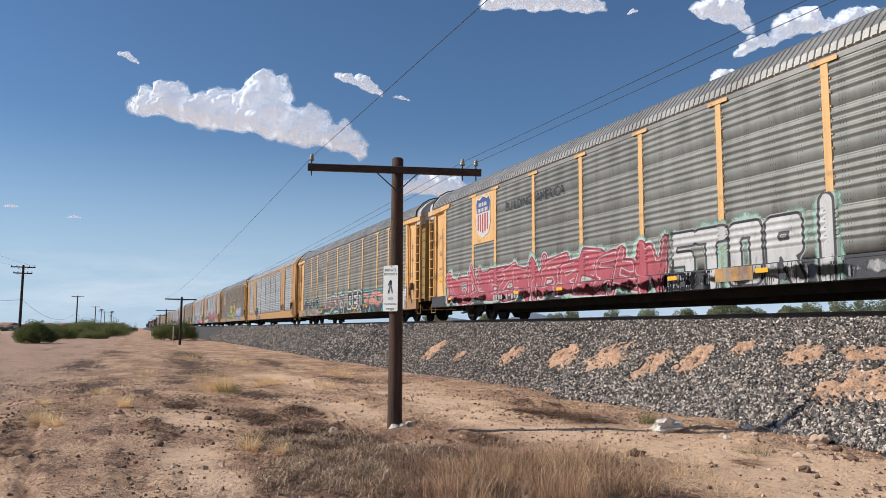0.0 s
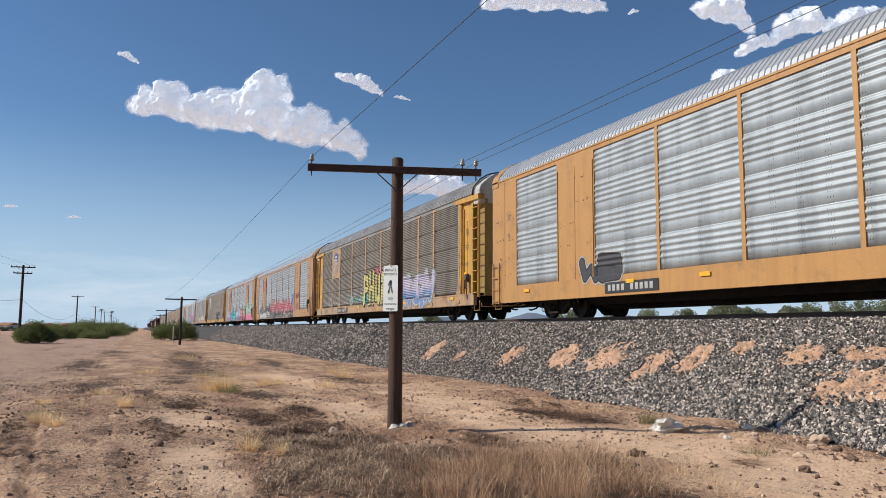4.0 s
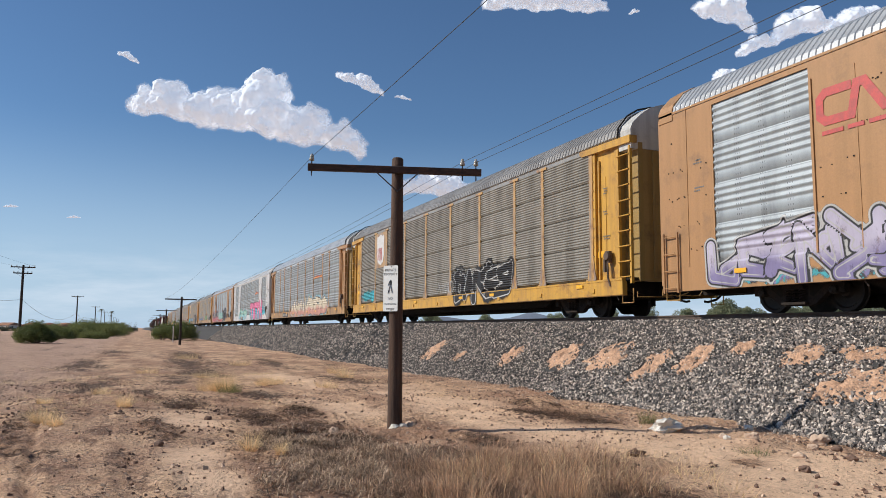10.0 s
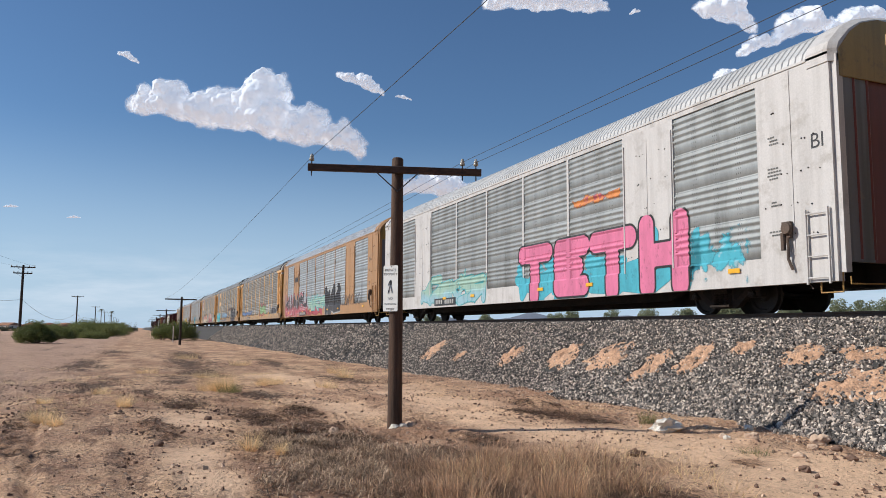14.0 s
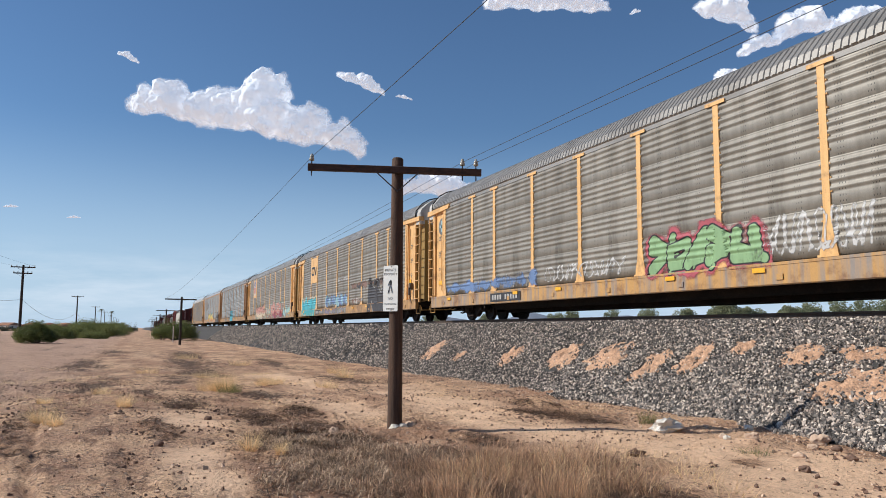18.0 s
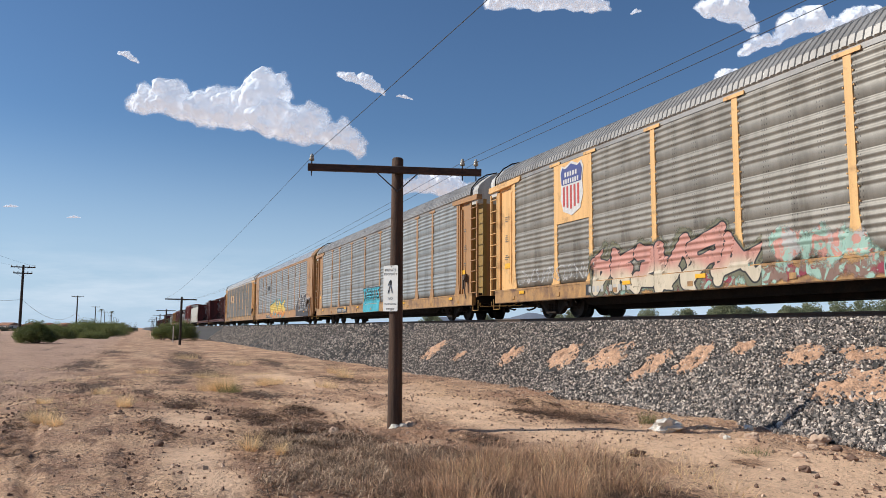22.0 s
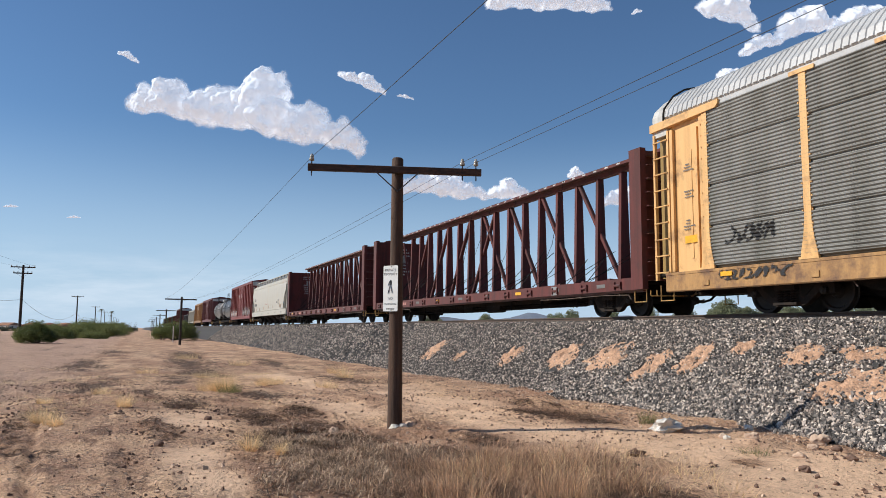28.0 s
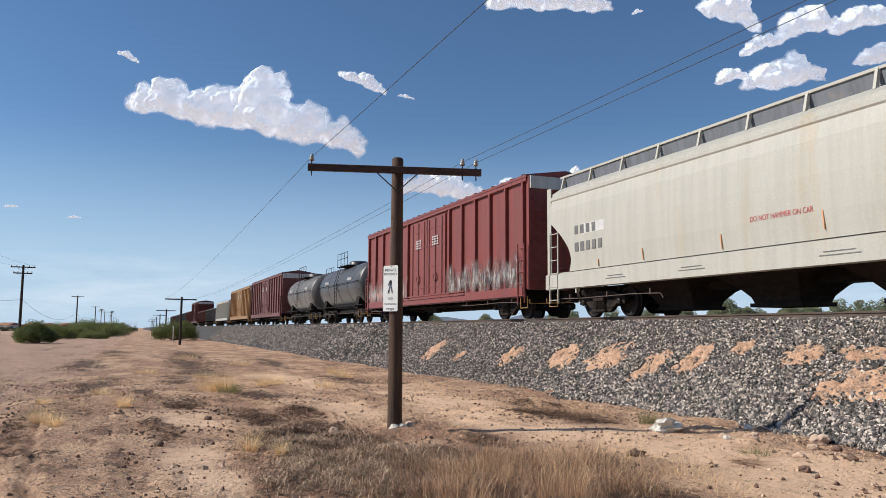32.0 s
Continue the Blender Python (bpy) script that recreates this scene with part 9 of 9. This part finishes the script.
def cloud(u, v, length, height, tilt, seed, lobes=(), drift=(0.0, 0.0), dist=2600.0, thin=0.0):
    """A cumulus: billows heaped on a tilted flat base, small ones budding from large ones. Sizes as tangents; lobes: (along, up, size)."""
    rng = np.random.default_rng(seed)
    asp = length / height
    lumps = []
    for i in range(int(9 + 9 * asp)):
        t = -1.0 + 2.0 * (i + rng.uniform(0, 1)) / int(9 + 9 * asp)
        env = (1 - abs(t) ** 2.5) * (0.66 + 0.72 * noise.noise(Vector((t * 2.6 + seed * 3.1, seed, 0))))
        for at, up, r in lobes:
            env = max(env, up * math.exp(-((t - at) / (0.5 * r)) ** 2))
        env = max(env, 0.15)
        r = min(0.62, (0.26 + 0.30 * env) * rng.uniform(0.75, 1.1))
        lumps.append((t * (asp - 0.6 * r), -0.46 + 0.55 * r + max(0.0, 1.25 * env - r) * rng.uniform(0.1, 1) ** 0.7, rng.uniform(-0.15, 0.15), r))
    tier = lumps
    for count, lo, hi in ((8, 0.28, 0.5), (5, 0.28, 0.5)):
        buds = []
        for x, y, z, r in tier:
            for _ in range(count):
                w = rng.uniform(0.0, 1.0)
                a = rng.uniform(-0.5, math.pi + 0.5) if w < 0.45 else rng.uniform(-math.pi, math.pi)
                rr = r * rng.uniform(lo, hi)
                k = (r - 0.25 * rr)
                buds.append((x + k * math.cos(a) * math.sqrt(1 - w * w), y + k * math.sin(a) * math.sqrt(1 - w * w), z + k * w, rr))
        lumps = lumps + buds
        tier = buds
    nx = int(min(340, max(70, length / W * 1568 * 0.85)))
    reach = asp + 0.4
    ny = int(nx / reach * 1.35) + 4
    xs, ys = np.linspace(-reach, reach, nx), np.linspace(-0.95, 1.75, ny)
    dx, dy = xs[1] - xs[0], ys[1] - ys[0]
    F, H = np.full((nx, ny), -1.0), np.zeros((nx, ny))
    for x, y, z, r in lumps:
        p = r * 1.0 + 0.30
        i0, i1 = max(0, int((x - p - xs[0]) / dx)), min(nx, int((x + p - xs[0]) / dx) + 2)
        j0, j1 = max(0, int((y - p - ys[0]) / dy)), min(ny, int((y + p - ys[0]) / dy) + 2)
        if i0 >= i1 or j0 >= j1:
            continue
        X, Y = np.meshgrid(xs[i0:i1], ys[j0:j1], indexing="ij")
        d2 = (X - x) ** 2 + (Y - y) ** 2
        F[i0:i1, j0:j1] = np.maximum(F[i0:i1, j0:j1], r - np.sqrt(d2))
        H[i0:i1, j0:j1] = np.maximum(H[i0:i1, j0:j1], np.where(d2 < r * r, z + np.sqrt(np.maximum(r * r - d2, 0)), 0))
    X, Y = np.meshgrid(xs, ys, indexing="ij")
    base = Y + 0.46 + 0.10 * np.sin(X * 2.3 + seed) + 0.05 * np.sin(X * 6.1 + seed * 2)
    F = np.minimum(F, base * 1.5)
    H = H * 1.35 * np.clip(0.75 + base * 0.8, 0.0, 1.0)
    H = np.where(F > 0, H + 0.09 * rough(X + seed, Y, 2.4, 5, 0.62, seed), H)
    for _ in range(2):
        H[1:-1, 1:-1] = (2 * H[1:-1, 1:-1] + H[:-2, 1:-1] + H[2:, 1:-1] + H[1:-1, :-2] + H[1:-1, 2:]) / 6
    keep = F > -0.26
    sy = height / 2 * dist
    front = np.stack([X * sy, Y * sy, H * sy], -1).reshape(-1, 3)
    back = np.stack([X * sy, Y * sy, -H * sy * 0.6 - 0.5], -1).reshape(-1, 3)
    g = np.arange(nx * ny).reshape(nx, ny)
    quad = np.stack([g[:-1, :-1], g[1:, :-1], g[1:, 1:], g[:-1, 1:]], -1)
    f = quad[keep[:-1, :-1] & keep[1:, :-1] & keep[1:, 1:] & keep[:-1, 1:]]
    f = np.concatenate([f, f[:, ::-1] + nx * ny])
    vv, tt = np.concatenate([front, back]), np.concatenate([F.ravel(), F.ravel()]) - thin
    used, inv = np.unique(f, return_inverse=True)
    vv, tt = vv[used], tt[used]
    c, s = math.cos(tilt), math.sin(tilt)
    vv = np.stack([vv[:, 0] * c - vv[:, 1] * s, vv[:, 0] * s + vv[:, 1] * c, vv[:, 2]], -1)
    me = raw_mesh("cloud", vv, inv.reshape(-1, 4), True)
    at = me.attributes.new("thickness", "FLOAT", "POINT")
    if len(at.data) == len(tt):
        at.data.foreach_set("value", np.ascontiguousarray(tt, dtype=np.float32))
    ob = part("cloud", me, "cloud_vapour")
    tagged(ob, "white sunlit cumulus cloud with a soft grey base", "cloud", "clouds", "structure")
    m0 = Matrix((RIGHT, UP, -AIM)).transposed().to_4x4()
    CLOUDS.append((ob, [(0.0, Matrix.Translation(sky_place(u, v, dist)) @ m0), (32.0, Matrix.Translation(sky_place(u + drift[0], v + drift[1], dist)) @ m0)]))




def T(x, y):
    """Tangents of a place in the view, from shares of its width."""
    return (x - 0.5) / FOCAL, (0.28125 - y) / FOCAL



cloud(*T(0.281, 0.137), 0.262 * W, 0.070 * W, -0.185, 11, ((0.86, 0.60, 0.26), (-0.74, 0.80, 0.32), (0.10, 1.6, 0.26), (-0.30, 0.62, 0.26), (0.50, 0.65, 0.30), (-0.92, 0.7, 0.10)), (-0.002, 0.004))
cloud(*T(0.405, 0.094), 0.056 * W, 0.022 * W, -0.40, 12, ((-0.5, 0.25, 0.34), (0.3, 0.1, 0.4)), (0.005, 0.002))
cloud(*T(0.144, 0.067), 0.026 * W, 0.012 * W, -0.45, 13, (), (0.0, 0.001), thin=0.06)
cloud(*T(0.452, 0.111), 0.020 * W, 0.008 * W, -0.2, 14, (), (0.006, 0.002), thin=0.14)
cloud(*T(0.610, 0.001), 0.140 * W, 0.040 * W, -0.02, 15, ((0.1, 0.2, 0.5), (-0.4, 0.3, 0.4)), (0.008, 0.001))
cloud(*T(0.815, 0.0115), 0.066 * W, 0.050 * W, -0.35, 16, ((0.2, 0.0, 0.5), (-0.2, 0.5, 0.4)), (0.009, 0.002))
cloud(*T(0.874, 0.082), 0.090 * W, 0.056 * W, 0.14, 27, ((0.1, 0.7, 0.5), (-0.4, 0.4, 0.4)), (0.008, 0.001))
cloud(*T(0.816, 0.084), 0.032 * W, 0.026 * W, 0.2, 29, (), (0.008, 0.001))
cloud(*T(0.850, 0.0485), 0.052 * W, 0.026 * W, 0.35, 17, ((0.2, 0.3, 0.4),), (0.008, 0.001), thin=0.04)
cloud(*T(0.900, 0.027), 0.070 * W, 0.044 * W, 0.30, 18, ((0.0, 0.5, 0.4),), (0.008, 0.002), thin=0.02)
cloud(*T(0.964, 0.020), 0.074 * W, 0.040 * W, 0.22, 30, ((0.3, 0.4, 0.4),), (0.008, 0.002))
cloud(*T(0.980, 0.062), 0.048 * W, 0.030 * W, 0.10, 28, (), (0.008, 0.001))
cloud(*T(0.496, 0.212), 0.098 * W, 0.044 * W, -0.10, 19, ((-0.3, 0.45, 0.4),), (0.0, 0.002))
cloud(*T(0.568, 0.217), 0.052 * W, 0.030 * W, 0.1, 20, ((0.1, 0.5, 0.4),), (0.002, 0.001))
cloud(*T(0.649, 0.196), 0.020 * W, 0.016 * W, 0.0, 22, (), (0.002, 0.0))
cloud(*T(0.720, 0.222), 0.090 * W, 0.034 * W, 0.06, 21, ((0.3, 0.4, 0.4),), (0.002, 0.001))
cloud(*T(0.862, 0.207), 0.190 * W, 0.074 * W, 0.02, 26, ((0.3, 0.9, 0.3), (-0.35, 0.6, 0.3)), (0.004, 0.001))
cloud(*T(0.992, 0.233), 0.050 * W, 0.040 * W, 0.0, 31, (), (0.004, 0.0))
cloud(*T(0.712, 0.012), 0.013 * W, 0.007 * W, 0.3, 23, (), (0.006, 0.0), thin=0.08)
cloud(*T(0.012, 0.236), 0.017 * W, 0.006 * W, 0.0, 24, (), (0.0, 0.0), thin=0.10)
cloud(*T(0.083, 0.248), 0.016 * W, 0.005 * W, 0.0, 25, (), (0.0, 0.0), thin=0.10)


# ---- what moves ----
SLIP = ((0.0, 0.13), (9.0, 0.12), (18.0, 0.07), (24.0, -0.03), (32.0, -0.10))      # the train slows a little


def motions():
    dict_x = {car.name: x0 for car, x0 in CARS}
    for car, x0 in CARS:
        walk(car, [(t, Matrix.Translation((x0 + SPEED * t + slip, TRACK_Y, RAIL_Z))) for t, slip in SLIP])
    for ob, rows in CLOUDS:
        walk(ob, rows)
    # wheels roll on the rail while their car goes by
    for ws, car, dx in WHEELSETS:
        x0 = dict_x[car.name] + ws.parent.location.x
        near = [k for k in range(0, frame(32.0) + 1) if -52 < x0 + SPEED * k / FPS < 2]
        if len(near) < 2:
            continue
        rest = pose(dx, 0, 0.42)
        rows = [(k / FPS, rest @ pose(0, 0, 0, 0, math.degrees(SPEED * (k - near[0]) / FPS / 0.42) % 360, 0)) for k in near if k / FPS <= 32.0]
        if rows[0][0] > 0.02:
            rows.insert(0, (0.0, rest))
        if rows[-1][0] < 31.98:
            rows.append((32.0, rows[-1][1]))
        walk(ws, rows)


motions()
